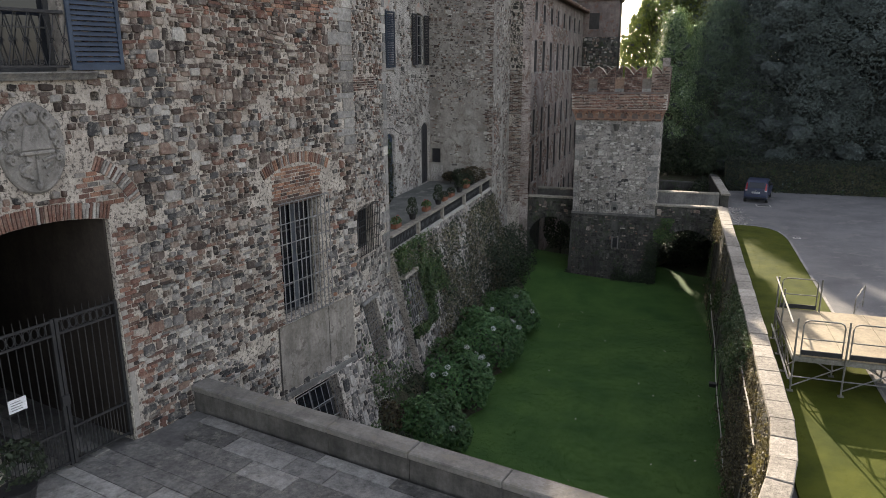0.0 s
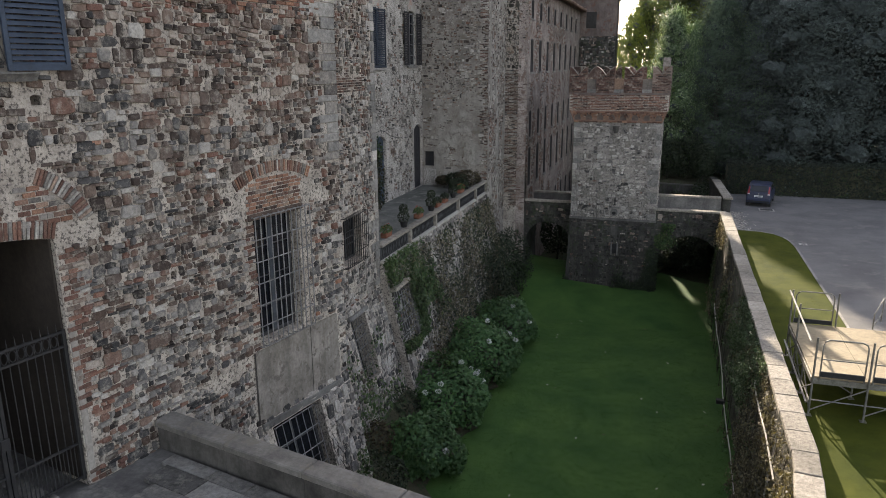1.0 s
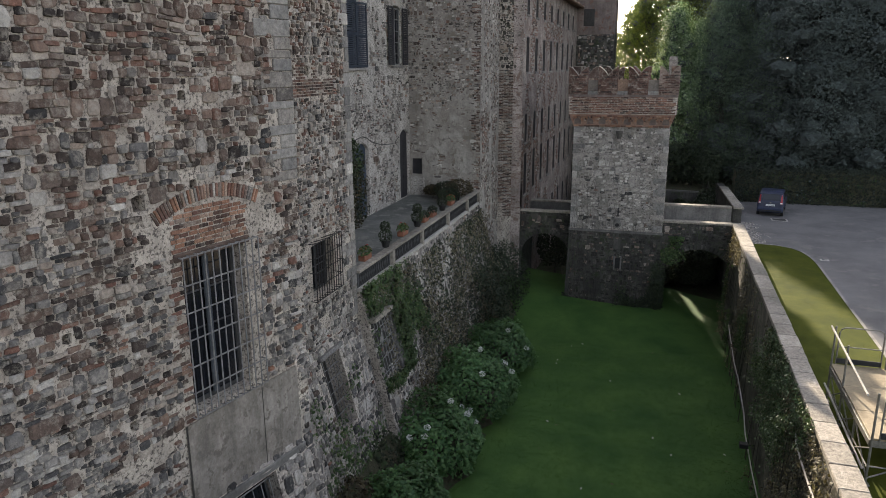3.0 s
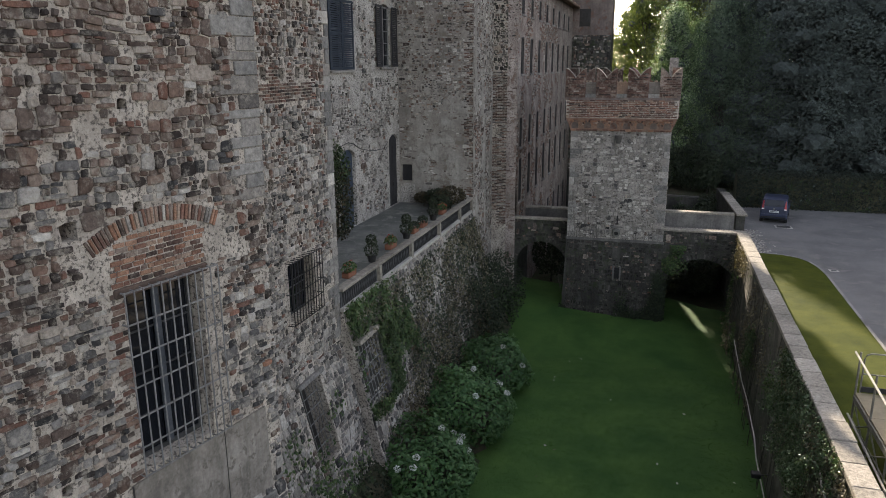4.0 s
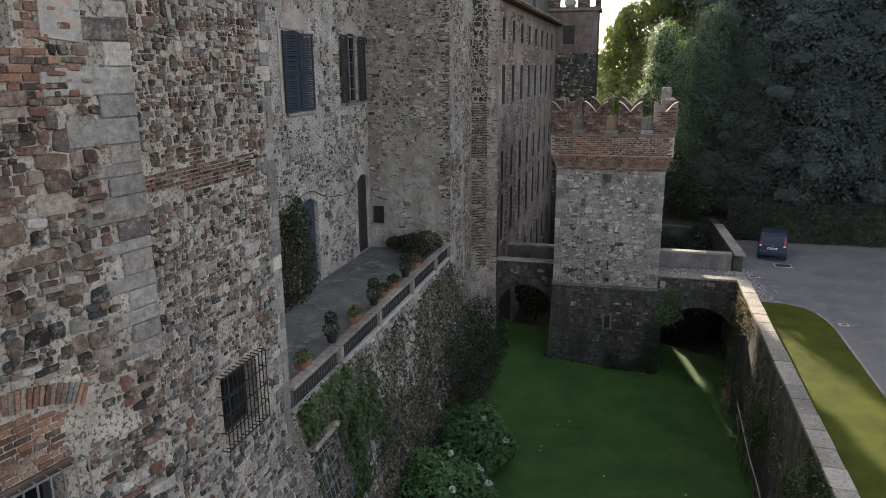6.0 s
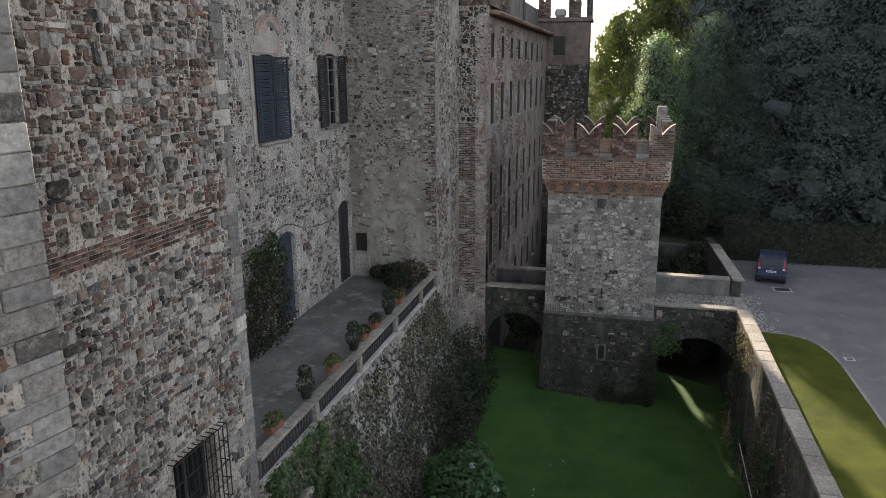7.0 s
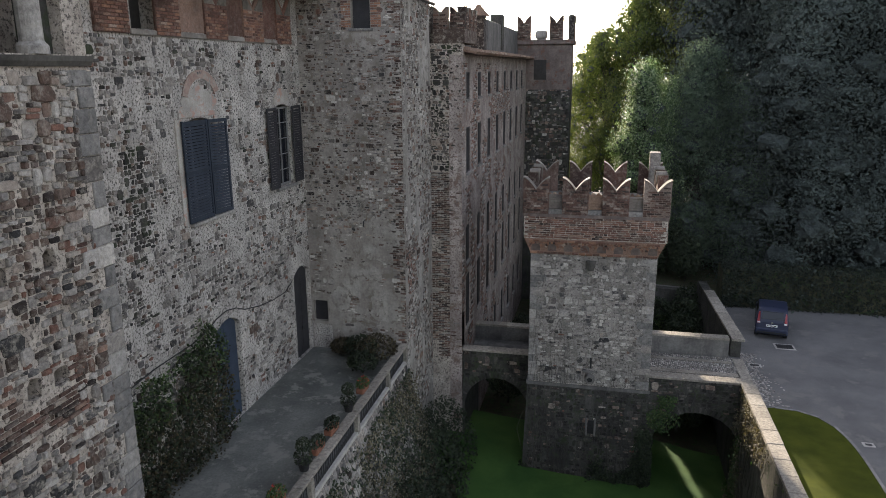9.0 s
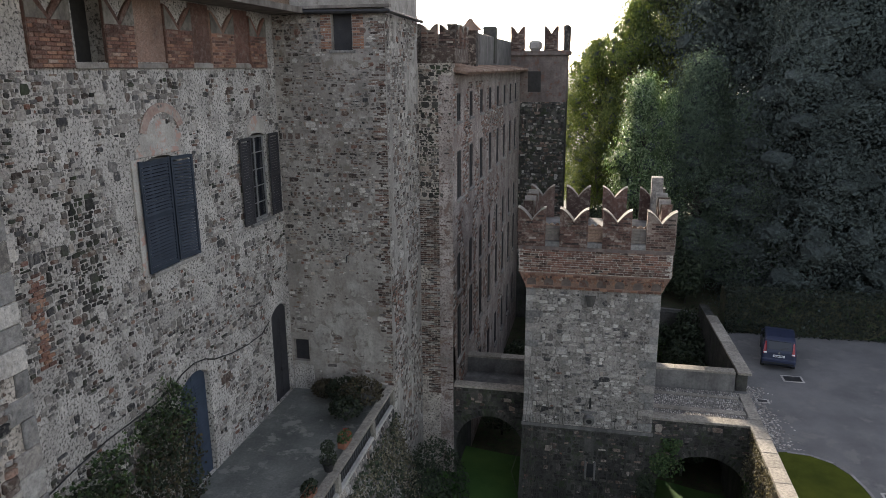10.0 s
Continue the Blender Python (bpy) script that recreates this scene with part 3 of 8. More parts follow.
def ico(bm, c, r, sub=1, squash=1.0):
    bmesh.ops.create_icosphere(bm, subdivisions=sub, radius=r, matrix=Matrix.Translation(c) @ Matrix.Diagonal((1, 1, squash, 1)))


# ---------------------------------------------------------------- the walls of the castle
ALONG = Vector((0.212, 1.0, 0)).normalized()
GATE = (-9.9, 10.5)
MOAT = -4.5


def gate_u(y):
    return (y - GATE[1]) / ALONG.y


def n2(u, v, s=0.35, o=0.0):
    return noise.noise((u * s + o, v * s - o, o * 1.7))


def pick_gate(u, v, rnd):
    warm = 0.62 + 0.09 * (v - 6.5) + 0.55 * n2(u, v, 0.5, 3.0)
    r = rnd.random()
    if u < 0.75 and v < 7 and r < 0.5:
        return "red"
    if v > 9.2 and r < 0.2:
        return "red"
    if r < 0.06:
        return "red" if rnd.random() < 0.85 else "orange"
    if r < (0.15 if v > 5.6 else 0.07):
        return "pale"
    return "warm" if rnd.random() < warm else "grey"


def pick_wing(u, v, rnd):
    warm = 0.42 + 0.08 * (v - 7) + 0.6 * n2(u, v, 0.5, 7.0)
    r = rnd.random()
    if abs(v - 9.05) < 0.22 or abs(v - 10.69) < 0.12:
        return "red" if r < 0.4 else "warm"
    if r < 0.04:
        return "red"
    if r < 0.46:
        return "pale"
    return "warm" if rnd.random() < warm else "grey"


def pick_recess(u, v, rnd):
    r = rnd.random()
    if abs(u - 30.85) < 0.5 + 0.35 * n2(u, v, 1.0, 2.0) and 8.9 < v < 11.4:
        return "dark" if r < 0.8 else "warm"
    if u < 32.2 and v < 4.4 - 0.2 * (31.6 - u) and r < 0.7:
        return "dark" if r < 0.45 else "grey"
    if r < 0.03:
        return "red"
    if u < 32.0 and r < 0.25:
        return "dark" if r < 0.08 else "grey"
    return "pale" if r < 0.64 else ("grey" if r < 0.87 else ("warm" if r < 0.97 else "dark"))


def pick_tower(u, v, rnd):
    r = rnd.random()
    return "pale" if r < 0.7 else ("grey" if r < 0.97 else "warm")


BODY_TOP = 16.2

# gate block: upright upper wall and battered foot
gate_m = frame_of((GATE[0], GATE[1], 0), ALONG.xy)
wall_gate = empty("wall_gatehouse", gate_m, "rubble stone gatehouse wall with brick patches and putlog holes", "wall", kind="structure")
H_GATE = arch_hole(-2.73, -0.2, 1.0, 6.45, 0.15)
H_GRILLE = arch_hole(4.28, 5.76, 3.0, 5.98, 0)
H_WIN0 = arch_hole(-2.55, -0.6, 9.1, 12.0, 0)
H_WINTOP = arch_hole(4.3, 5.95, 10.85, 12.9, 0)
U_END = gate_u(17.72)
PUTLOGS = [(-0.16, 8.69), (3.57, 7.03), (4.71, 7.19), (6.05, 7.34), (2.07, 5.24), (3.02, 3.37), (4.64, 8.7), (5.9, 8.76), (1.2, 10.3), (3.4, 10.1)]


def pocket(u, v, w, h, seed):
    """An uneven hole left by a scaffold beam."""
    rnd = random.Random(seed)
    return [(u + sx * w * rnd.uniform(0.8, 1.15), v + sy * h * rnd.uniform(0.8, 1.15)) for sx, sy in ((-1, -0.7), (0.1, -1), (1, -0.8), (1, 0.8), (-0.2, 1), (-1, 0.7))]


H_PUTLOGS = [pocket(u, v, 0.13 if k == 1 else 0.085, 0.16 if k == 1 else 0.095, 17 + k) for k, (u, v) in enumerate(PUTLOGS)]
slab("masonry", [(-19, 1.2), (U_END, 1.2), (U_END, BODY_TOP), (-19, BODY_TOP)], [[(u, max(v, 1.2 + 0.01)) for u, v in H_GATE], H_GRILLE, H_WIN0, H_WINTOP] + H_PUTLOGS, 0.8, M_MORTAR, wall_gate)
foot_m = frame_of((GATE[0], GATE[1], 0), ALONG.xy)
TILT_FOOT = 14.0
H_LOW = arch_hole(4.35, 6.1, -1.35, 0.85, 0)


def foot(name, wall_m, u0, u1, holes, seed, pick, label, top=1.2, rubble_on=True, material=M_DARKWALL, size=(0.27, 0.17)):
    """The battered foot of a wall, from its upright part down into the moat."""
    m = wall_m @ Matrix.Translation((0, top, 0)) @ Matrix.Rotation(radians(-TILT_FOOT), 4, "X")
    ob = empty(name, m, label, "wall", kind="structure")
    low = -6.0 - top
    slab("masonry", [(u0, low), (u1, low), (u1, 0), (u0, 0)], [[(u, v - top) for u, v in h] for h in holes], 0.7, material, ob)
    if rubble_on:
        rubble(ob, (u0, u1, low, -0.02), size, [[(u, v - top) for u, v in h] for h in holes], seed, pick, proud=0.03, thin=0.2)
    return ob


foot_gate = foot("wall_gatehouse_foot", foot_m, gate_u(10.6), U_END, [H_LOW], 5, pick_wing, "battered stone foot of the gatehouse in the moat", material=M_MORTAR)
holes_gate = [arch_hole(-2.95, 0.0, 1.0, 6.45, 0.45), arch_hole(4.1, 6.02, 2.9, 6.15, 0), arch_hole(3.74, 6.33, 6.1, 6.82, 0.33), arch_hole(-2.75, -0.45, 8.95, 12.1, 0),
              arch_hole(4.1, 6.2, 10.5, 13.0, 0), arch_hole(3.98, 7.06, 1.0, 2.92, 0), [(-1.43 + 0.62 * math.cos(q * 0.4), 7.88 + 0.81 * math.sin(q * 0.4)) for q in range(16)], [(-1.0, 6.4), (0.5, 6.55), (0.42, 7.05), (-0.15, 7.6), (-0.75, 7.8)]]
holes_gate += H_PUTLOGS


def bare_gate(u, v):
    rough = 1 + 0.7 * n2(u, v, 3.0, 5.0)
    for cu, cv, a, b in ((1.75, 8.45, 0.17, 0.2), (4.1, 8.35, 0.26, 0.42), (0.95, 6.35, 0.2, 0.16), (6.55, 6.15, 0.2, 0.2), (3.2, 2.6, 0.5, 0.3)):
        if math.hypot((u - cu) / a, (v - cv) / b) < rough:
            return True
    return n2(u, v, 2.4, 22.0) > 0.56 + (0.06 if v < 5.2 else 0)


holes_gate.append([(U_END - 0.5, 6.9), (U_END + 0.1, 6.9), (U_END + 0.1, 16), (U_END - 0.5, 16)])
rubble(wall_gate, (-7, U_END, 1.2, 15.9), (0.24, 0.095), holes_gate, 11, pick_gate, near=(3.0, U_END, 7.3, 9.2), proud=0.042, thin=0.18, bare=bare_gate)
quoins(wall_gate, U_END + 0.03, -1, 6.92, 15.9, 3, 0.95, 0.42, (0.15, 0.36), other=0.55)
# Dark plates inside the beam holes, put in for their shade
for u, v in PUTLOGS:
    part("beam_hole_shade", box(u - 0.2, u + 0.2, v - 0.22, v + 0.22, -0.7, -0.66), M_DARK, wall_gate)

# east wing
X2 = -10.4
wing_m = frame_of((X2, 0, 0), (0, 1))
wall_wing = empty("wall_wing", wing_m, "rubble stone wing wall with brick course and squared corner stones", "wall", kind="structure")
Y2A, Y2B = 17.0, 24.9
H_SMALL = arch_hole(22.0, 23.4, 2.72, 4.25, 0)
H_LOGGIA = arch_hole(22.0, 24.5, 13.4, 15.6, 0)
BEAMS = [(u, 9.05, 0.1) for u in (20.16, 20.67, 21.43, 22.28, 23.08, 23.57)] + [(u, 10.69, 0.09) for u in (20.14, 21.46, 22.82, 23.67)] + [(u, 12.35, 0.11) for u in (20.14, 22.22, 22.88)] + [(20.2, 6.5, 0.09), (21.44, 6.43, 0.1)]
H_BEAMS = [pocket(u, v, w * 1.3, 0.16, 90 + k) for k, (u, v, w) in enumerate(BEAMS)]
slab("masonry", [(Y2A, 1.2), (Y2B, 1.2), (Y2B, BODY_TOP), (Y2A, BODY_TOP)], [H_SMALL, H_LOGGIA] + H_BEAMS, 0.8, M_MORTAR, wall_wing)
H_NICHE = arch_hole(22.0, 23.2, -1.6, 0.75, 0)
foot_wing = foot("wall_wing_foot", wing_m, Y2A, Y2B, [H_NICHE], 6, pick_wing, "battered stone foot of the wing wall in the moat", material=M_MORTAR)
holes_wing = [arch_hole(21.8, 23.6, 2.6, 4.4, 0), arch_hole(21.9, Y2B, 13.2, 15.62, 0), arch_hole(19.5, 23.8, 8.42, 9.12, 0)] + H_BEAMS
# Dark plates that give the wing's beam holes their shade
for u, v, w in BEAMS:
    part("beam_hole_shade", box(u - 0.2, u + 0.2, v - 0.22, v + 0.22, -0.7, -0.66), M_DARK, wall_wing)
rubble(wall_wing, (Y2A, Y2B - 0.35, 1.2, 15.9), (0.21, 0.088), holes_wing, 12, pick_wing, near=(19.5, 23.5, 7.4, 9.0), proud=0.034, thin=0.14, bare=lambda u, v: n2(u, v, 2.6, 31.0) > 0.62 - 0.2 * max(0.0, n2(u, v, 0.5, 33.0)) or (v < 5.5 and n2(u, v, 1.2, 41.0) > 0.3))
brick_courses(wall_wing, [(19.3, 24.0, 8.36, 9.2)], 24, ("worn", "worn", "red", "warm"), w=0.22, h=0.06, gap=0.018, d=0.03, keep=lambda u, v: n2(u, v, 0.9, 95.0) > (-0.5 if 8.5 < v < 9.12 else -0.1) and not any(abs(u - q[0]) < q[2] * 1.5 + 0.08 and abs(v - q[1]) < 0.2 for q in BEAMS))
quoins(wall_wing, Y2B + 0.02, -1, 1.3, 13.2, 4, 0.55, 0.32, other=0.45)

# wall behind the terrace
X3 = -14.2
recess_m = frame_of((X3, 0, 0), (0, 1))
wall_recess = empty("wall_recess", recess_m, "pale rubble stone wall with old render behind the terrace", "wall", kind="structure")
Y3A, Y3B = 24.0, 40.75
H_WA = arch_hole(33.05, 34.55, 9.05, 11.75, 0.14)
H_WB = arch_hole(38.45, 39.75, 9.15, 11.85, 0.14)
H_D1 = arch_hole(33.6, 35.05, 2.31, 5.45, 0.3)
H_D2 = arch_hole(39.2, 40.6, 2.31, 5.6, 0.3)
H_TOP = [arch_hole(31.3, 32.5, 14.15, 15.7, 0)]
slab("masonry", [(Y3A, 1.0), (Y3B, 1.0), (Y3B, BODY_TOP), (Y3A, BODY_TOP)], [H_WA, H_WB, H_D1, H_D2] + H_TOP, 0.7, M_MORTAR_PALE, wall_recess)
holes_rec = [arch_hole(32.86, 34.72, 8.95, 12.2, 0.5), arch_hole(38.2, 39.95, 9.05, 12.0, 0.5), arch_hole(33.2, 35.3, 2.0, 5.6, 0.8), arch_hole(38.95, 40.75, 2.0, 5.8, 0.6), arch_hole(29.5, 40.75, 14.0, 17.0, 0)]
rubble(wall_recess, (28.0, Y3B, 2.3, 14.0), (0.21, 0.095), holes_rec, 13, pick_recess, near=(35.6, 37.6, 5.9, 7.4), proud=0.024, gap=0.013, thin=0.2, bare=lambda u, v: n2(u, v * 0.8, 1.9, 51.0) > (0.0 if u > 32.3 and v > 8.2 else 0.16) - 0.35 * n2(u, v, 0.5, 53.0) and not (abs(u - 30.85) < 0.6 and 8.8 < v < 11.5))

# end wall of the terrace, with its flank, and the brick pier beyond it
Y4 = 40.75
XE = -10.3
end_m = frame_of((X3, Y4, 0), (1, 0))
wall_end = empty("wall_end", end_m, "tall plastered wall with worn patches and brick showing", "wall", kind="structure")
H_HATCH = arch_hole(0.1, 0.68, 3.45, 4.3, 0)
H_SLOT = arch_hole(2.1, 2.8, 14.55, 15.75, 0)
slab("masonry", [(0, -5), (XE - X3, -5), (XE - X3, 18.5), (0, 18.5)], [H_HATCH, H_SLOT], 0.6, M_PLASTER, wall_end)
flank_m = frame_of((XE, Y4, 0), (0, 1))
wall_flank = empty("wall_flank", flank_m, "narrow plastered flank wall stained by damp", "wall", kind="structure")
slab("masonry", [(0.003, -5), (4.3, -5), (4.3, 18.5), (0.003, 18.5)], [], 0.5, M_PLASTER_PATCH, wall_flank)
X5 = -8.95
pier_m = frame_of((XE, 45.05, 0), (1, 0))
wall_pier = empty("wall_pier", pier_m, "weathered brick and stone pier wall beside the long facade", "wall", kind="structure")
slab("masonry", [(-0.4, -5), (X5 - XE, -5), (X5 - XE, 14.2), (-0.4, 14.2)], [], 0.5, M_MORTAR, wall_pier)
brick_courses(wall_pier, [(0.0, X5 - XE, 0.5, 8.9)], 21, ("worn", "warm", "grey", "worn"), keep=lambda u, v: n2(u, v, 0.6, 71.0) > -0.3)
rubble(wall_pier, (0.0, X5 - XE, 8.95, 14.1), (0.22, 0.085), [], 23, lambda u, v, r: r.choice(("dark", "grey", "dark", "warm")), proud=0.02, thin=0.3, bare=lambda u, v: n2(u, v, 0.9, 72.0) > 0.35)
def bare_end(u, v):
    """Where plaster still covers the end wall: most of its lower part, in ragged patches."""
    low = 8.6 - 0.5 * u + 1.6 * n2(u, v, 0.8, 81.0)
    return n2(u, v, 2.8, 85.0) > (0.42 if v > low else -0.1)


rubble(wall_end, (0, XE - X3, 2.4, 15.8), (0.2, 0.075), [arch_hole(-0.1, 0.9, 2.0, 4.5, 0), arch_hole(1.9, 3.0, 14.0, 16.0, 0)], 14, lambda u, v, r: r.choice(("pale", "pale", "pale", "warm", "warm", "grey") if v > 7 else ("pale", "pale", "warm")), proud=0.013, gap=0.012, bare=bare_end)
for k, (cu, cv, a, b) in enumerate(((2.9, 6.9, 0.75, 0.9), (2.2, 5.2, 0.8, 0.7), (3.1, 4.2, 0.7, 0.6), (1.25, 4.4, 0.4, 0.5))):
    pts = [(cu + a * math.cos(t) * (1 + 0.35 * noise.noise((math.cos(t) * 2 + k * 5, math.sin(t) * 2, 0.3))), cv + b * math.sin(t) * (1 + 0.35 * noise.noise((math.cos(t) * 2, math.sin(t) * 2 + k * 5, 3.1))), 0.0) for t in (2 * math.pi * i / 40 for i in range(40))]
    part("plaster_patch", prism(pts, (0, 0, 0.016 + 0.003 * k)), M_PLASTER_PATCH, wall_end, "pale peeling plaster patch")
rubble(wall_flank, (0.05, 4.25, -1, 15.8), (0.22, 0.09), [], 15, lambda u, v, r: r.choice(("red", "warm", "pale") if 4.5 < v < 6.5 else ("pale", "pale", "pale", "warm")), proud=0.02, bare=lambda u, v: n2(u, v * 0.3, 1.1, 83.0) > 0.2)
brick_courses(wall_end, [(XE - X3 - 0.75, XE - X3, 2.6, 15.5)], 22, ("warm", "worn", "pale"), keep=lambda u, v: u > XE - X3 - 0.3 - 0.35 * n2(u, v, 1.4, 5.0))

# long facade beyond
facade_m = frame_of((X5, 45.0, 0), (0, 1))
wall_facade = empty("wall_facade", facade_m, "long plastered castle facade with rows of narrow windows, streaked by rain", "wall", kind="structure")
FAC_L = 24.0
FAC_WINDOWS = []
for row, (v0, v1, wide) in enumerate(((-2.2, -0.2, 0.85), (1.6, 4.0, 0.9), (4.7, 6.3, 0.8), (8.72, 10.7, 0.95), (11.88, 13.0, 0.9))):
    for col in range(8):
        u0 = 0.95 + col * 2.85
        FAC_WINDOWS.append(arch_hole(u0, u0 + wide, v0, v1, 0.1 if row in (1, 2) else 0))
slab("masonry", [(0.02, -5.5), (FAC_L, -5.5), (FAC_L, 13.7), (0.02, 13.7)], FAC_WINDOWS, 0.55, M_FACADE, wall_facade)

# hidden walls and roofs that close the castle
shell = empty("wall_castle_back", Matrix.Identity(4), "plain rear walls that close the castle", "wall", kind="structure")
part("masonry", box(-30, -29.2, -9, 70, -6, 16.2), M_MORTAR, shell)
part("masonry", box(-29.2, -14.8, -9, -8.2, -6, 16.2), M_MORTAR, shell)
part("masonry", box(-29.2, -9.6, 69.0, 69.6, -6, 13.6), M_MORTAR, shell)
part("masonry", box(-14.2, -11.22, 24.3, 24.9 - 0.004, -6, 16.2), M_MORTAR, shell)
part("floor_slab", box(-29.2, -10.85, 41.4, 69.0, 13.72, 13.95), M_TILE, shell)
roof = empty("roof_castle", Matrix.Identity(4), "tiled castle roof behind the wall tops", "roof", kind="structure")
bm = bmesh.new()
for pts in ([(-9.6, 14.5, 16.25), (-7.7, 18.2, 16.25), (-20, 18.2, 19.2), (-20, -9, 19.2), (-14.2, -9, 16.25)], [(-9.95, 17.6, 16.28), (-9.95, 25.2, 16.28), (-20, 25.2, 19.2), (-20, 17.6, 19.2)],
            [(-13.5, 25.2, 15.95), (-13.5, 40.7, 15.95), (-21, 40.7, 18.8), (-21, 25.2, 18.8)], [(-20, -9, 19.2), (-20, 40.7, 19.2), (-30.3, 40.7, 16.2), (-30.3, -9, 16.2)],
            [(-15, 40.6, 18.6), (-10.0, 40.6, 18.6), (-10.0, 45.4, 18.6), (-15, 45.4, 18.6)]):
    add_prism(bm, pts, (0, 0, 0.22))
part("roof_slope", bm, M_TILE, roof)

# ---------------------------------------------------------------- bridge tower
TX0, TX1, TY0, TY1 = -5.82, -0.92, 43.5, 48.4
tower = empty("bridge_tower", Matrix.Translation((0, 0, 0)), "square stone bridge tower with brick battlements", "tower")
bm = bmesh.new()
cx, cy = (TX0 + TX1) / 2, (TY0 + TY1) / 2


def tower_box(bm, z0, z1, g0, g1):
    lo = [(TX0 - g0, TY0 - g0, z0), (TX1 + g0, TY0 - g0, z0), (TX1 + g0, TY1 + g0, z0), (TX0 - g0, TY1 + g0, z0)]
    hi = [(TX0 - g1, TY0 - g1, z1), (TX1 + g1, TY0 - g1, z1), (TX1 + g1, TY1 + g1, z1), (TX0 - g1, TY1 + g1, z1)]
    a, b = [bm.verts.new(p) for p in lo], [bm.verts.new(p) for p in hi]
    bm.faces.new(a[::-1])
    bm.faces.new(b)
    for i in range(4):
        bm.faces.new((a[i], a[(i + 1) % 4], b[(i + 1) % 4], b[i]))


tower_box(bm, 0.35, 6.0, 0, 0)
part("shaft", bm, M_MORTAR, tower)
bm = bmesh.new()
tower_box(bm, -6.0, 0.25, 0.24, 0.02)
part("battered_base", bm, M_DARKWALL, tower, "dark battered stone base")
bm = bmesh.new()
tower_box(bm, 0.25, 0.38, 0.06, 0.06)
part("string_course", bm, M_PARAPET, tower)
W_T = TX1 - TX0


def facing(name, m, outline, material, parent, holes=(), thick=0.06, label=""):
    ob = slab(name, outline, list(holes), thick, material, parent, label)
    ob.matrix_local = m
    return ob


tower_front = facing("front_facing", frame_of((TX0, TY0 - 0.004, 0), (1, 0)), [(0, 0.4), (W_T, 0.4), (W_T, 5.98), (0, 5.98)], M_STAINED_PALE, tower)
rubble(tower_front, (0.35, W_T - 0.35, 0.42, 5.95), (0.26, 0.11), [arch_hole(2.15, 2.65, 5.3, 5.9, 0), arch_hole(2.3, 2.8, 0.5, 1.0, 0)], 31, pick_tower, near=(1.2, 3.6, 2.6, 4.6), proud=0.013, thin=0.3, bare=lambda u, v: n2(u, v, 2.6, 101.0) > 0.3)
quoins(tower_front, 0.0, 1, 0.42, 5.9, 32, 0.5, 0.32, (0.24, 0.4))
quoins(tower_front, W_T, -1, 0.42, 5.9, 33, 0.5, 0.32, (0.24, 0.4), other=0.3)
tower_side = facing("side_facing", frame_of((TX1 + 0.004, TY0, 0), (0, 1)), [(0, 0.4), (4.9, 0.4), (4.9, 5.98), (0, 5.98)], M_MORTAR, tower)
rubble(tower_side, (0.4, 4.9, 0.42, 5.95), (0.28, 0.16), [], 34, pick_tower, proud=0.022, thin=0.25)
m = frame_of((TX0, TY0 - 0.02, 0.25), (1, 0)) @ Matrix.Rotation(radians(-2.0), 4, "X")
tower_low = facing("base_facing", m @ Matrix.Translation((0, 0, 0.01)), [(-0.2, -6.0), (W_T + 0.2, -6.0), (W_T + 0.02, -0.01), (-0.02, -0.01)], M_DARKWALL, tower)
rubble(tower_low, (0.0, W_T, -5.2, -0.05), (0.24, 0.12), [], 35, lambda u, v, r: r.choice(("dark",) * 7 + ("warm",)), proud=0.014, thin=0.25, bare=lambda u, v: n2(u, v, 0.8, 111.0) > 0.4)
# Flat black pieces stand in for the shade in slits and spout hole
bm = box(TX0 + 2.55, TX0 + 2.8, TY0 - 0.13, TY0 - 0.02, -1.75, -1.15, 0.01)
part("arrow_slit", bm, M_RUBBER_HOLE, tower)
for du in (2.46, 2.81):
    part("slit_jamb", box(TX0 + du, TX0 + du + 0.08, TY0 - 0.14, TY0 - 0.04, -1.85, -1.05, 0.012), M_PARAPET, tower)
part("arrow_slit", box(TX0 + 2.53, TX0 + 2.6, TY0 - 0.05, TY0 - 0.01, 1.15, 1.62, 0.01), M_RUBBER_HOLE, tower)
bm = bmesh.new()
add_tube(bm, [(TX0 + 2.55, TY0 - 0.02, 0.78), (TX0 + 2.55, TY0 - 0.22, 0.72)], 0.2, 14)
spout = part("spout", bm, M_PARAPET, tower, "round stone drain spout")
part("spout_hole", tube([(TX0 + 2.55, TY0 - 0.2, 0.727), (TX0 + 2.55, TY0 - 0.226, 0.719)], 0.11, 12), M_RUBBER_HOLE, spout)
part("spout_ledge", box(TX0 + 2.25, TX0 + 2.85, TY0 - 0.1, TY0 - 0.01, 0.98, 1.06, 0.015), M_PARAPET, tower)
part("corbel_stone", prism([(TX0 + 2.2, TY0 - 0.03, 5.75), (TX0 + 2.6, TY0 - 0.03, 5.75), (TX0 + 2.5, TY0 - 0.03, 5.35), (TX0 + 2.3, TY0 - 0.03, 5.35)], (0, -0.14, 0)), M_PARAPET_DK, tower)

# corbelled brick gallery: flared band with small arches, upright band, ledge, forked merlons
G = 0.3
bm = bmesh.new()
tower_box(bm, 6.0, 6.62, 0.02, G - 0.04)
part("corbel_band", bm, STONE["red", True], tower)
bm = bmesh.new()
tower_box(bm, 6.62, 7.5, G - 0.03, G - 0.03)
part("brick_band", bm, M_MORTAR, tower)
bm = bmesh.new()
tower_box(bm, 7.5, 7.62, G + 0.012, G + 0.012)
part("ledge", bm, M_FACADE_DK, tower, "worn pale stone ledge")
WB = W_T + 2 * G - 0.06
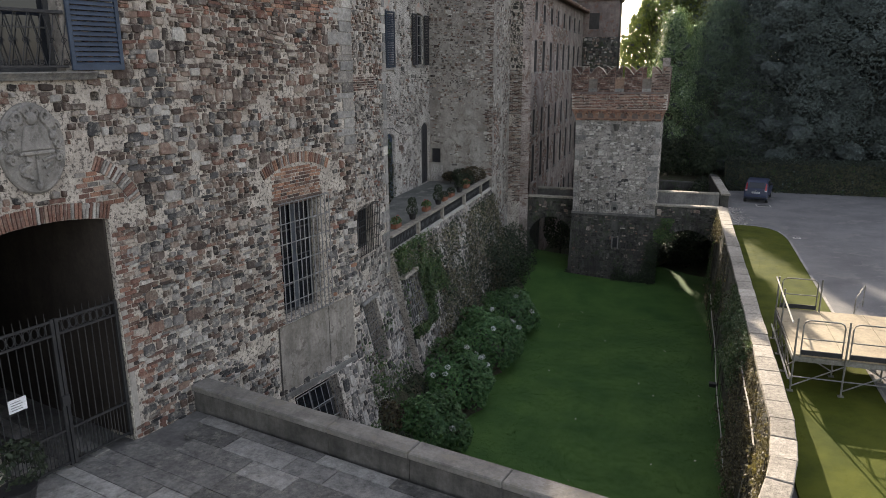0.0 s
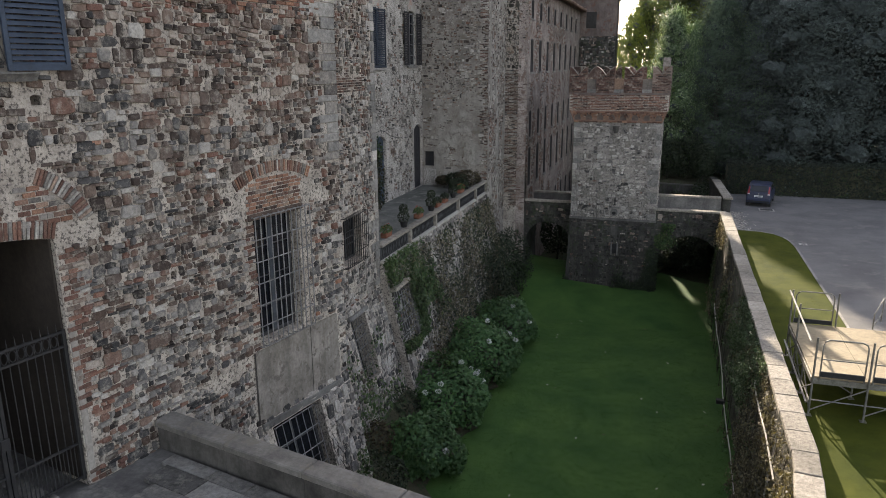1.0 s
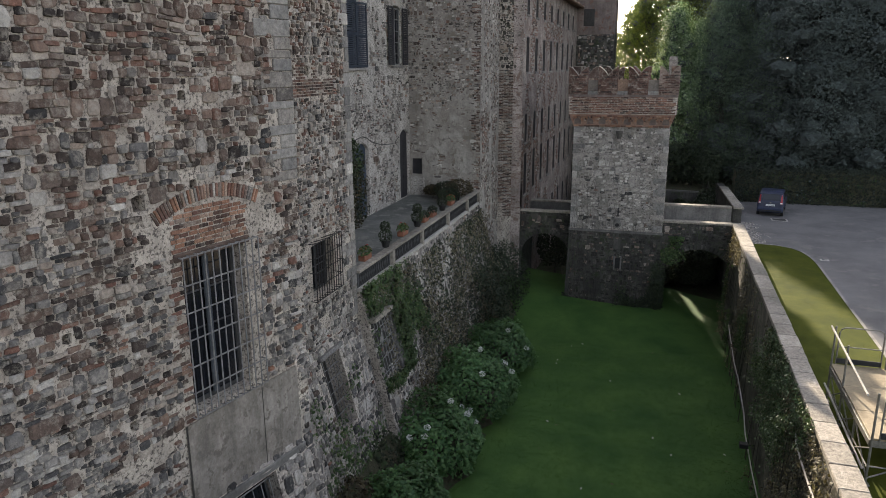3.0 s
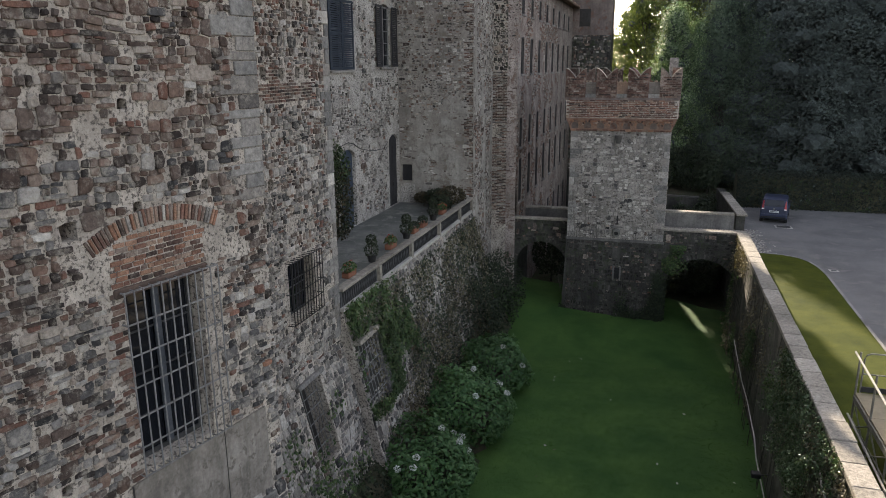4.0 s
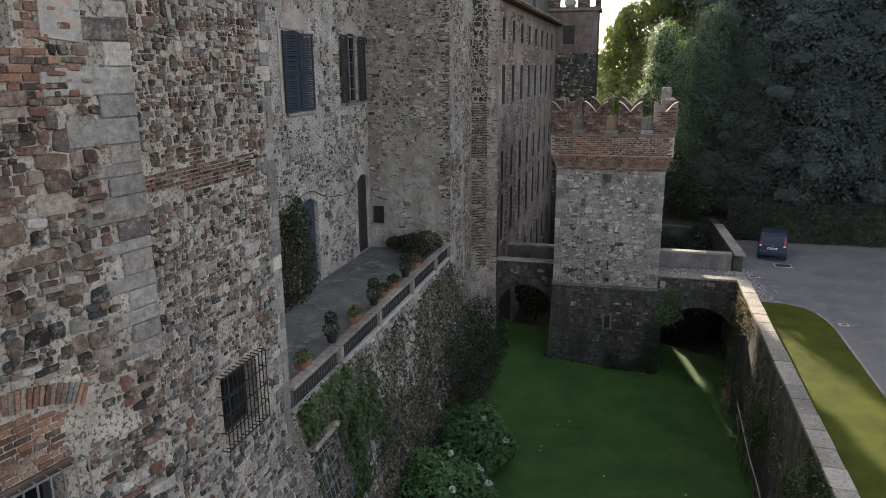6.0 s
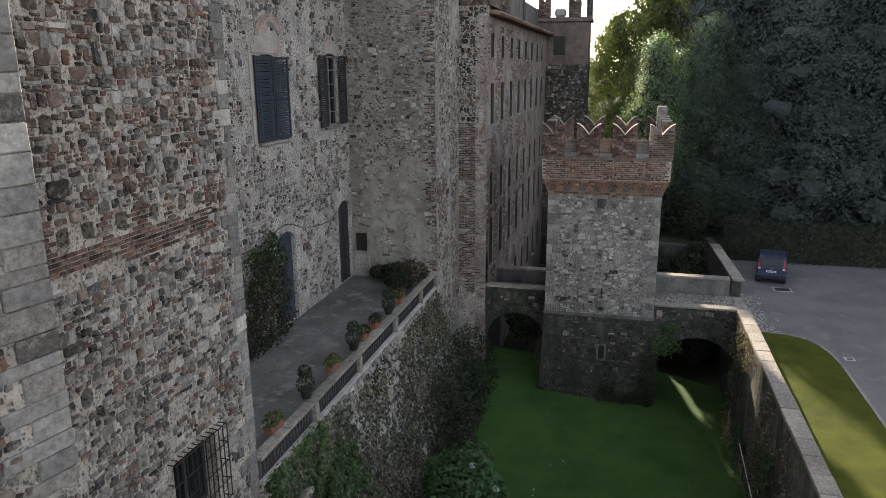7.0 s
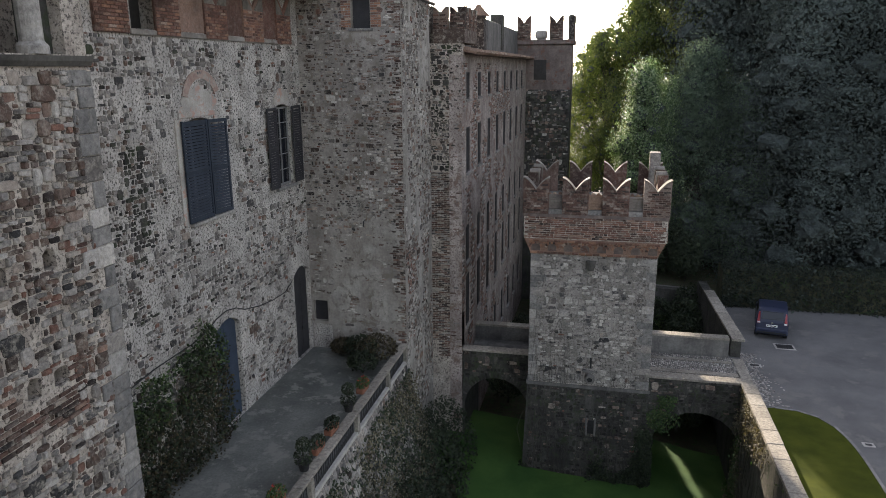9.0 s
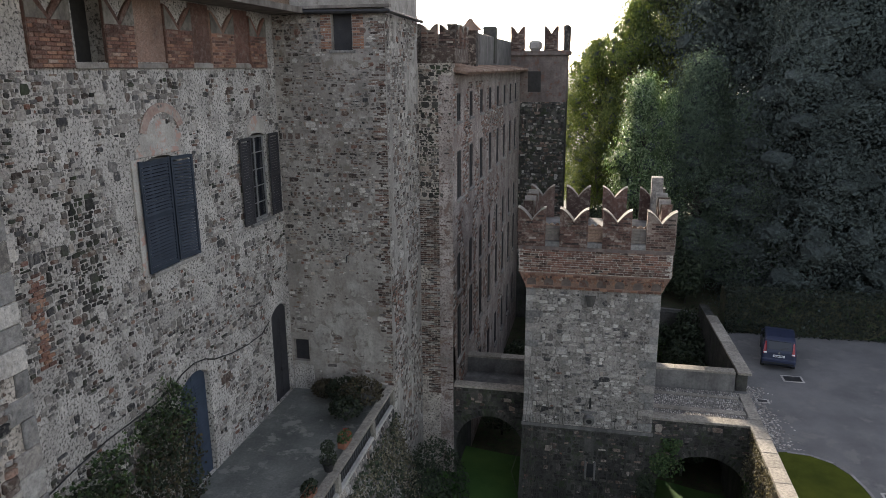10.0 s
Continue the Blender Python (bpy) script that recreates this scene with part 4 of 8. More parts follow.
band_front = facing("band_facing", frame_of((TX0 - G + 0.03, TY0 - G + 0.02, 0), (1, 0)), [(0, 6.64), (WB, 6.64), (WB, 7.49), (0, 7.49)], M_MORTAR, tower)
brickwork(band_front, 0.0, WB, 6.66, 7.47, 36, ("red", "red", "worn"), 0.27, 0.068, 0.018)
band_side = facing("band_facing", frame_of((TX1 + G - 0.02, TY0 - G + 0.03, 0), (0, 1)), [(0, 6.64), (WB, 6.64), (WB, 7.49), (0, 7.49)], M_PLASTER_LIGHT, tower)
brick_courses(band_side, [(0, WB, 6.66, 7.47)], 37, ("red", "warm"))
corb_m = frame_of((TX0, TY0 - 0.03, 6.0), (1, 0)) @ Matrix.Rotation(radians(21), 4, "X")
corb = facing("corbel_facing", corb_m @ Matrix.Translation((0, 0, 0.012)), [(-0.02, 0), (W_T + 0.02, 0), (W_T + 0.22, 0.66), (-0.22, 0.66)], STONE["red", True], tower)
for i in range(8):
    u = 0.2 + i * (W_T - 0.4) / 7
    brick_arch(corb, u, 0.26, 0.2, -1.5, 1.5, 9, 0.09, 0.075, ("orange", "worn", "red"), 40 + i, 0.06)
    # Raised dark brown panel; its tone stands in for a recess's shade
    part("arch_recess_shade", prism([(p[0] + u - 0.0, p[1], 0.004) for p in arch_hole(-0.17, 0.17, 0.1, 0.27, 0.16)], (0, 0, 0.012)), M_FACADE_DK, corb)
brick_courses(corb, [(-0.05, W_T + 0.05, 0.46, 0.66), (-0.02, W_T + 0.02, -0.03, 0.07)], 38, ("red", "orange"), d=0.05)


def merlon_outline(w, h):
    """The forked outline of a swallow-tailed merlon: two curved horns with a valley between."""
    pts = [(-w / 2, 0), (w / 2, 0), (w / 2, h)]
    for i in range(1, 7):
        t = i / 6
        pts.append((w / 2 * (1 - t), h - 0.33 * h * t ** 1.6))
    for i in range(1, 7):
        t = 1 - i / 6
        pts.append((-w / 2 * (1 - t), h - 0.33 * h * t ** 1.6))
    return pts


def merlon(parent, x, y, z, w, h, thick, turn, seed, courses=True):
    """A brick merlon with forked top and pale coping along the fork."""
    m = Matrix.Translation((x, y, z)) @ Matrix.Rotation(turn, 4, "Z") @ Matrix.Rotation(radians(90), 4, "X")
    out = merlon_outline(w, h)
    body = part("merlon", prism([(p[0], p[1], -thick / 2) for p in out], (0, 0, thick)), STONE["worn", True], parent)
    body.matrix_local = m
    top = out[2:]
    edge = [(p[0], p[1] + 0.001) for p in top] + [(p[0] * 1.02, p[1] + 0.036) for p in top[::-1]]
    bm = prism([(p[0], p[1], -thick / 2 - 0.04) for p in edge], (0, 0, thick + 0.08))
    part("fork_coping", bm, M_STAINED, body, "pale mortar coping")
    if courses:
        poly = [(p[0] * 0.97, p[1] * 0.97) for p in out]
        f = Matrix.Translation((0, 0, thick / 2 + 0.002))
        brick_courses(body, [(-w / 2 + 0.01, w / 2 - 0.01, 0.02, h)], seed, ("worn", "worn", "warm"), d=0.014, keep=lambda u, v: all(inside(poly, u + q, v) for q in (-0.13, 0.13)) or v < h * 0.45, place=f)
    return body


span = TX1 - TX0 + 2 * G
for i in range(4):
    x = TX0 - G + 0.47 + i * (span - 0.94) / 3
    for y, turn in ((TY0 - G + 0.2, 0.0), (TY1 + G - 0.2, math.pi)):
        merlon(tower, x, y, 7.62, 1.0, 1.4, 0.36, turn, 50 + i)
for i in range(1, 3):
    y = TY0 - G + 0.47 + i * (span - 0.94) / 3
    merlon(tower, TX1 + G - 0.2, y, 7.62, 1.0, 1.4, 0.36, math.pi / 2, 60 + i)
    merlon(tower, TX0 - G + 0.2, y, 7.62, 1.0, 1.4, 0.36, -math.pi / 2, 64 + i)
part("corner_chimney", box(TX1 + G - 0.55, TX1 + G - 0.1, TY1 - 0.5, TY1 + 0.0, 7.6, 9.55, 0.03), STONE["pale", True], tower, "grey stone chimney stub")
# parapet walls between the merlons, and the tower's small roof
for i in range(3):
    x = TX0 - G + 0.47 + (i + 0.5) * (span - 0.94) / 3
    part("crenel_wall", box(x - 0.31, x + 0.31, TY0 - G + 0.06, TY0 - G + 0.34, 7.6, 7.8, 0.01), STONE["ashlar", True], tower)
    board = part("crenel_board", box(x - 0.3, x + 0.3, TY0 - G + 0.24, TY0 - G + 0.28, 7.8, 8.36, 0.008), [M_WOOD, M_TILE, M_WOOD][i], tower, "weathered grey boards" if i != 1 else "stacked roof tiles")
    for q in range(5):
        part("board_slat", box(x - 0.31, x + 0.31, TY0 - G + 0.2, TY0 - G + 0.238, 7.83 + q * 0.11, 7.91 + q * 0.11, 0.006), [M_WOOD, M_TILE, M_WOOD][i], board)
bm = bmesh.new()
add_prism(bm, [(TX0 + 0.1, TY0 + 0.08, 8.3), (TX1 - 0.1, TY0 + 0.08, 8.3), (TX1 - 0.1, TY0 + 0.95, 8.05), (TX0 + 0.1, TY0 + 0.95, 8.05)], (0, 0, 0.06))
part("roof_strip", bm, M_TILE, tower)
part("walk_floor", box(TX0 + 0.02, TX1 - 0.02, TY0 + 0.02, TY1 - 0.02, 7.5, 7.66), M_PARAPET, tower)
verts, faces = [], []
for i in range(22):
    x = TX0 + 0.25 + i * 0.21
    for j in range(2):
        y0, z0 = TY0 + 0.02 + j * 0.45, 8.37 - j * 0.12
        b = len(verts)
        for y, z in ((y0, z0), (y0 + 0.5, z0 - 0.12)):
            verts += [(x - 0.09, y, z), (x - 0.05, y, z + 0.06), (x, y, z + 0.085), (x + 0.05, y, z + 0.06), (x + 0.09, y, z)]
        faces += [(b + k, b + k + 1, b + k + 6, b + k + 5) for k in range(4)] + [(b, b + 1, b + 2, b + 3, b + 4)]
tagged(raw("roof_tiles", verts, faces, [M_TILE], tower), kind="stuff")

# ---------------------------------------------------------------- bridges each side of the tower
def bridge(name, x0, x1, y0, y1, arch, label, top, deck):
    ob = empty(name, frame_of((x0, y0, 0), (1, 0)), label, "bridge", kind="structure")
    w = x1 - x0
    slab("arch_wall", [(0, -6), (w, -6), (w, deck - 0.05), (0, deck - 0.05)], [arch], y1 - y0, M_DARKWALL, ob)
    low = arch
    rubble(ob, (0, w, -5, top - 0.11), (0.28, 0.14), [[(u + (u - w / 2) * 0.12, v + 0.2) for u, v in low]], 70, lambda u, v, r: r.choice(("dark",) * 5 + ("warm",)), proud=0.015, thin=0.3)
    n = max(8, int(w / 0.14))
    us = [p for p in arch[2:]]
    r_w = (arch[1][0] - arch[0][0]) / 2
    cu = (arch[1][0] + arch[0][0]) / 2
    rise = max(p[1] for p in us) - us[0][1]
    r = (r_w * r_w + rise * rise) / (2 * rise)
    a = math.asin(min(1, r_w / r))
    brick_arch(ob, cu, max(p[1] for p in us) - r, r, -a, a, 26, 0.26, 0.09, "dark", 71, 0.012)
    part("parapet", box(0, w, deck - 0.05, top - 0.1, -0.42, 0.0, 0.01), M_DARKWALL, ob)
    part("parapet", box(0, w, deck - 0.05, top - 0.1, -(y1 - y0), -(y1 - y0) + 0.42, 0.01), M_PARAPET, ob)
    for d0, d1 in ((-0.46, 0.05), (-(y1 - y0) - 0.04, -(y1 - y0) + 0.46)):
        k = max(2, int(w / 1.2))
        for i in range(k):
            part("coping_stone", box(w * i / k + 0.004, w * (i + 1) / k - 0.004, top - 0.1, top, d0, d1, 0.015), STONE["coping", True], ob)
    return ob


bridge_r = bridge("bridge_moat", TX1 + 0.01, 2.9, 43.5, 48.8, arch_hole(0.2, 3.72, -5.0, -1.9, 1.5), "stone arch bridge across the grassy moat to the drive", 1.06, 0.16)
bridge_l = bridge("bridge_castle", X5 + 0.01, TX0 - 0.0, 45.1, 48.8, arch_hole(0.1, 2.98, -5.0, -1.7, 1.3), "stone arch bridge between tower and castle", 0.93, 0.16)
part("deck", box(0.02, 3.8, 0.1, 0.15, -4.9, -0.4), M_PARAPET, bridge_r)
part("deck", box(0.02, 3.0, 0.1, 0.15, -3.3, -0.4), M_PARAPET, bridge_l)
verts, faces = [], []
rnd = random.Random(77)
for i in range(46):
    for j in range(40):
        x, y = -0.85 + i * 0.088 + rnd.uniform(-0.015, 0.015), 44.0 + j * 0.108 + rnd.uniform(-0.02, 0.02)
        if 46.1 < y < 46.5 or x > 3.1 or 47.55 < y < 47.85:
            continue
        b, r = len(verts), rnd.uniform(0.032, 0.046)
        for k in range(6):
            verts.append((x + r * math.cos(k * 1.047), y + r * 1.15 * math.sin(k * 1.047), 0.148))
        for k in range(6):
            verts.append((x + 0.6 * r * math.cos(k * 1.047), y + 0.6 * r * math.sin(k * 1.047), 0.172))
        faces += [(b + k, b + (k + 1) % 6, b + 6 + (k + 1) % 6, b + 6 + k) for k in range(6)] + [tuple(b + 6 + k for k in range(6))]
for i in range(620):
    x, y = 3.5 + abs(rnd.gauss(0, 0.4)), rnd.uniform(43.9, 49.4)
    b, r = len(verts), rnd.uniform(0.03, 0.06)
    for k in range(6):
        verts.append((x + r * math.cos(k * 1.047), y + r * 1.15 * math.sin(k * 1.047), -0.002))
    for k in range(6):
        verts.append((x + 0.6 * r * math.cos(k * 1.047), y + 0.6 * r * math.sin(k * 1.047), 0.014))
    faces += [(b + k, b + (k + 1) % 6, b + 6 + (k + 1) % 6, b + 6 + k) for k in range(6)] + [tuple(b + 6 + k for k in range(6))]
cobbles = raw("cobbles", verts, faces, [STONE["pale", False]], None)
tagged(cobbles, "rounded grey cobbles set in the bridge deck", "cobbles", "", "stuff")
for x0, x1, y0, y1 in ((-0.85, 0.4, 46.12, 46.48), (0.42, 1.7, 46.12, 46.48), (1.72, 3.0, 46.12, 46.48), (-0.85, 0.9, 47.57, 47.83), (0.92, 2.95, 47.57, 47.83), (3.05, 3.5, 44.1, 45.8), (3.05, 3.5, 45.82, 48.2)):
    tagged(part("paving_strip", box(x0, x1, y0, y1, 0.1, 0.178, 0.008), STONE["coping", True]), "worn pale stone wheel strip in the cobbled deck", "paving", "wheel strips", "structure")

# return wall of the far parapet, along the drive
ret = empty("wall_moat_far", Matrix.Identity(4), "low stone wall with pale coping beyond the bridge", "wall", kind="structure")
part("masonry", prism([(3.04, 48.83, -5), (3.5, 48.83, -5), (3.06, 58.0, -5), (2.6, 58.0, -5)], (0, 0, 5.95)), M_DARKWALL, ret)
for i in range(6):
    ya, yb = 48.35 + i * 1.25, 48.35 + (i + 1) * 1.25 - 0.01
    bm = prism([(q + 3.28 - (y - 48.35) * 0.047, y, 0.955) for q, y in ((-0.28, ya), (0.28, ya), (0.28, yb), (-0.28, yb))], (0, 0, 0.115))
    bmesh.ops.bevel(bm, geom=bm.edges[:], offset=0.012, segments=1, affect="EDGES")
    part("coping_stone", bm, STONE["coping", True], ret)

# ---------------------------------------------------------------- moat wall along the lawn
def ribbon_wall(name, line, z0, z1, half, label, material, bat=0.0):
    ob = empty(name, Matrix.Identity(4), label, "wall", kind="structure")
    bm = bmesh.new()
    rings = []
    for i, p in enumerate(line):
        p = Vector((*p, 0))
        d = (Vector((*line[min(i + 1, len(line) - 1)], 0)) - Vector((*line[max(i - 1, 0)], 0))).normalized()
        s = Vector((-d.y, d.x, 0))
        rings.append([bm.verts.new(p + s * q + Vector((0, 0, z))) for q, z in ((half - 0.05 + bat, z0), (half - 0.05, z1), (-half + 0.05, z1), (-half + 0.05, z0))])
    for a, b in zip(rings, rings[1:]):
        for k in range(4):
            bm.faces.new((a[k], a[(k + 1) % 4], b[(k + 1) % 4], b[k]))
    bm.faces.new(rings[0])
    bm.faces.new(rings[-1][::-1])
    part("masonry", bm, material, ob)
    return ob


MW = [(2.83, 43.45), (2.84, 36.0), (2.86, 28.0), (2.86, 20.0), (2.85, 16.6), (2.62, 14.6), (2.1, 12.6), (1.4, 10.9), (0.6, 9.7)]
wall_moat = ribbon_wall("wall_moat", MW, -6, 0.95, 0.26, "low stone wall above the moat with creeper on its inner face", M_MOAT_WALL, -0.25)


def along_line(line, step):
    out, carry = [], 0.0
    for (x0, y0), (x1, y1) in zip(line, line[1:]):
        l = math.hypot(x1 - x0, y1 - y0)
        t = carry
        while t < l:
            out.append((x0 + (x1 - x0) * t / l, y0 + (y1 - y0) * t / l, math.atan2(y1 - y0, x1 - x0)))
            t += step
        carry = t - l
    return out


rnd = random.Random(81)
pts = along_line(MW, 0.95)
for a, b in zip(pts, pts[1:]):
    pa, pb = Vector((a[0], a[1], 0)), Vector((b[0], b[1], 0))
    d = (pb - pa).normalized()
    s = Vector((-d.y, d.x, 0))
    g = 0.008
    w = 0.27 + rnd.uniform(-0.012, 0.012)
    z = 0.955 + rnd.uniform(-0.01, 0.012)
    bm = prism([pa + d * g + s * w + Vector((0, 0, z)), pa + d * g - s * w + Vector((0, 0, z)), pb - d * g - s * w + Vector((0, 0, z)), pb - d * g + s * w + Vector((0, 0, z))], (0, 0, 0.14))
    bmesh.ops.bevel(bm, geom=bm.edges[:], offset=0.018, segments=1, affect="EDGES")
    part("coping_stone", bm, STONE["coping", True], wall_moat)

# ---------------------------------------------------------------- ground
def sheet(name, outline, holes, z, material, label, category):
    from mathutils.geometry import tessellate_polygon
    loops = [outline] + holes
    tris = tessellate_polygon([[Vector((p[0], p[1], 0)) for p in l] for l in loops])
    flat = [p for l in loops for p in l]
    fs = []
    for t in tris:
        a, b, c = (Vector((*flat[i], 0)) for i in t)
        fs.append(tuple(t) if (b - a).cross(c - a).z > 0 else tuple(t[::-1]))
    return tagged(raw(name, [(p[0], p[1], z) for p in flat], fs, [material]), label, category, "", "structure")


FAR = 1600
HOLE = [(-30, -9), (-13.8, -9), (-12.0, 2.0), (-4.0, 6.2), (0.4, 9.4)] + [(x, y) for x, y in MW[::-1][1:]] + [(2.9, 43.45), (2.98, 58.0), (2.0, 59.5), (-5.2, 60.5), (-5.2, 69.0), (-8.9, 70), (-30, 70)]
sheet("ground", [(-FAR, -FAR), (FAR, -FAR), (FAR, FAR), (-FAR, FAR)], [HOLE], 0.0, M_ASPHALT, "grey gravelled drive and open ground", "ground")
sheet("moat_floor", [(-31, -10), (5, -10), (5, 45.1), (2.0, 44.9), (-0.5, 45.5), (-3.5, 44.6), (-6, 45.6), (-9, 45.2), (-31, 45)], [], MOAT, M_GRASS, "mown dark green grass on the moat floor", "grass")
# Brown litter whose dark tone also carries the shade under the bridges
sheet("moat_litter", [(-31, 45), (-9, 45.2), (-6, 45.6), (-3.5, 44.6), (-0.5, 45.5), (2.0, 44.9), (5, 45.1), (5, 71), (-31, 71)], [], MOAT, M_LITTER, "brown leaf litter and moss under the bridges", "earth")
LAWN = [(3.1, 8.0), (6.08, 8.0), (6.08, 40.0), (6.02, 41.2), (5.84, 42.2), (5.45, 43.0), (4.85, 43.45), (4.1, 43.6), (3.4, 43.45), (3.1, 43.2)]
bm = bmesh.new()
add_prism(bm, [(x, y, 0.0) for x, y in LAWN], (0, 0, 0.1))
tagged(part("lawn", bm, M_LAWN), "mown lawn strip between moat wall and drive", "lawn", "", "structure")
edge = along_line(LAWN[1:-1], 0.8)
for a, b in zip(edge, edge[1:]):
    d = (Vector(b[:2]) - Vector(a[:2])).normalized()
    s = Vector((-d.y, d.x)) * 0.05
    tagged(part("kerb", prism([(a[0] - s.x, a[1] - s.y, -0.01), (b[0] - s.x - d.x * 0.01, b[1] - s.y - d.y * 0.01, -0.01), (b[0] + s.x - d.x * 0.01, b[1] + s.y - d.y * 0.01, -0.01), (a[0] + s.x, a[1] + s.y, -0.01)], (0, 0, 0.125)), STONE["ashlar", True]), "thin grey edging stone along the lawn", "kerb", "lawn edging", "structure")

# Unseen bank added to cut the sun patch under the arch
bm = bmesh.new()
rows = []
for i in range(9):
    y = 49.6 + i
    rows.append([bm.verts.new((x, y, z + (0.12 * math.sin(3 * x + y) if 0 < i else 0.0))) for x, z in ((-1.2, MOAT - 0.05), (-0.5, MOAT + 0.12), (0.4, MOAT + 0.75), (1.5, MOAT + 1.5), (2.6, MOAT + 2.3), (3.0, MOAT + 2.5))])
for a, b in zip(rows, rows[1:]):
    for k in range(5):
        bm.faces.new((a[k], a[k + 1], b[k + 1], b[k]))
bm.faces.new(rows[0])
tagged(part("sun_blocking_bank", bm, M_LITTER), "sloping earth bank added beyond the bridge to cut the sun under the arch", "bank", "", "structure")
bm = bmesh.new()
rows = []
for i in range(15):
    y = 37.6 + 0.7 * i
    rise = min(1.0, max(0.0, (y - 38.0) / 5.2))
    rise = rise * rise * (3 - 2 * rise)
    rows.append([bm.verts.new((x, y, MOAT - 0.03 + rise * (h + 0.06 * n2(x, y, 0.6, 9.0)))) for x, h in ((-10.2, 1.35), (-9.0, 1.3), (-7.5, 1.1), (-6.0, 0.98), (-4.5, 0.8), (-3.0, 0.74), (-1.5, 0.72), (-0.4, 0.66), (0.6, 0.45), (1.6, 0.25), (2.75, 0.1))])
for a, b in zip(rows, rows[1:]):
    for k in range(10):
        f = bm.faces.new((a[k], a[k + 1], b[k + 1], b[k]))
        f.smooth = True
tagged(part("moat_slope", bm, M_GRASS), "dark green grass rising gently to the tower's foot", "grass", "", "structure")
# Closing wall; its dark material stands in for shade beyond the bridge
endw = empty("wall_moat_end", Matrix.Identity(4), "wall that ends the moat beyond the bridge, coloured dark for the shade there", "wall", kind="structure")
part("masonry", prism([(2.98, 58.0, -5), (2.0, 59.5, -5), (-5.2, 60.5, -5), (-5.2, 69.0, -5), (-5.75, 69.0, -5), (-5.75, 60.0, -5), (1.7, 59.0, -5), (2.5, 58.0, -5)], (0, 0, 5.0)), M_DARKWALL, endw)

# ---------------------------------------------------------------- entrance bridge with its parapet
ENT_L, ENT_Z0, ENT_Z1 = 11.2, 1.94, 1.94
entrance = empty("pavement_entrance", Matrix.Identity(4), "stone paved entrance bridge before the castle gate", "pavement", kind="structure")


def ent(a, b, z):
    """A place on the entrance bridge: a metres out from the wall, b metres along it, z above the paving."""
    q = Vector((GATE[0], GATE[1], 0)) + Vector((ALONG.y, -ALONG.x, 0)) * a + ALONG * b
    return Vector((q.x, q.y, ENT_Z0 + (ENT_Z1 - ENT_Z0) * a / ENT_L + z))


B_IN, B_OUT = 1.25, 1.68
bm = bmesh.new()
add_prism(bm, [ent(-6, -9, -0.08), ent(ENT_L, -9, -0.08), ent(ENT_L, B_IN + 0.1, -0.08), ent(-0.02, B_IN + 0.1, -0.08), ent(-0.02, -0.15, -0.08), ent(-6, -0.15, -0.08)], (0, 0, -0.5))
part("bed", bm, M_PARAPET, entrance)
bm = bmesh.new()
add_prism(bm, [ent(0.0, B_OUT - 0.06, -7), ent(ENT_L, B_OUT - 0.06, -7), ent(ENT_L, B_OUT - 0.06, -0.1), ent(0.0, B_OUT - 0.06, -0.1)], (-0.02, -0.4, 0))
part("moat_face", bm, M_DARKWALL, entrance)
par = empty("parapet_entrance", Matrix.Identity(4), "low weathered stone parapet with grey coping slabs", "parapet", kind="structure")
k = 6
for i in range(k):
    a0, a1 = 0.02 + (ENT_L - 0.02) * i / k, 0.02 + (ENT_L - 0.02) * (i + 1) / k - 0.012
    bm = bmesh.new()
    add_prism(bm, [ent(a0, B_IN + 0.05, -0.09), ent(a1, B_IN + 0.05, -0.09), ent(a1, B_IN + 0.05, 0.42), ent(a0, B_IN + 0.05, 0.42)], ALONG * (B_OUT - B_IN - 0.1))
    part("parapet_block", bm, M_PARAPET_DK, par)
    bm = bmesh.new()
    add_prism(bm, [ent(a0, B_IN - 0.02, 0.422), ent(a1, B_IN - 0.02, 0.422), ent(a1, B_IN - 0.02, 0.56), ent(a0, B_IN - 0.02, 0.56)], ALONG * (B_OUT - B_IN + 0.04))
    bmesh.ops.bevel(bm, geom=bm.edges[:], offset=0.02, segments=1, affect="EDGES")
    part("coping_stone", bm, M_COPING_DK, par)
rnd = random.Random(91)
b = 1.2
while b > -7.5:
    d = rnd.uniform(0.3, 0.62)
    a = -5.0 + rnd.uniform(0, 0.8)
    while a < ENT_L - 0.1:
        l = rnd.uniform(0.7, 1.7)
        if a + l > -0.1 or b < -0.3:
            a1 = min(a + l, ENT_L)
            z = rnd.uniform(-0.008, 0.008)
            bm = prism([ent(a + 0.008, b - 0.008, -0.07), ent(a1 - 0.008, b - 0.008, -0.07), ent(a1 - 0.008, b - d + 0.008, -0.07), ent(a + 0.008, b - d + 0.008, -0.07)], (0, 0, 0.07 + z))
            if a > -0.05 or b < -0.3 and b - d > -3.7:
                part("paving_slab", bm, STONE["slab", True], entrance)
            else:
                bm.free()
        a += l
    b -= d

# ---------------------------------------------------------------- terrace
terr_m = frame_of((-10.3, 0, 0), (0, 1))
terrace = empty("floor_terrace", Matrix.Identity(4), "grey paved terrace floor with worn lighter patches", "terrace", kind="structure")
part("paving", box(X3 + 0.002, -10.45, 24.93, Y4 - 0.002, 1.9, 2.3), M_CONCRETE, terrace)
foot_terr = foot("wall_terrace_foot", terr_m, 24.92, Y4, [], 8, pick_wing, "battered rubble retaining wall below the terrace, overgrown", top=2.0, material=M_MORTAR)
tpar = empty("parapet_terrace", terr_m, "low terrace parapet with grey panels, stone posts and pale coping", "parapet", kind="structure")
part("ledge", box(24.93, Y4 - 0.01, 2.02, 2.14, -0.3, 0.06, 0.01), M_COPING, tpar)
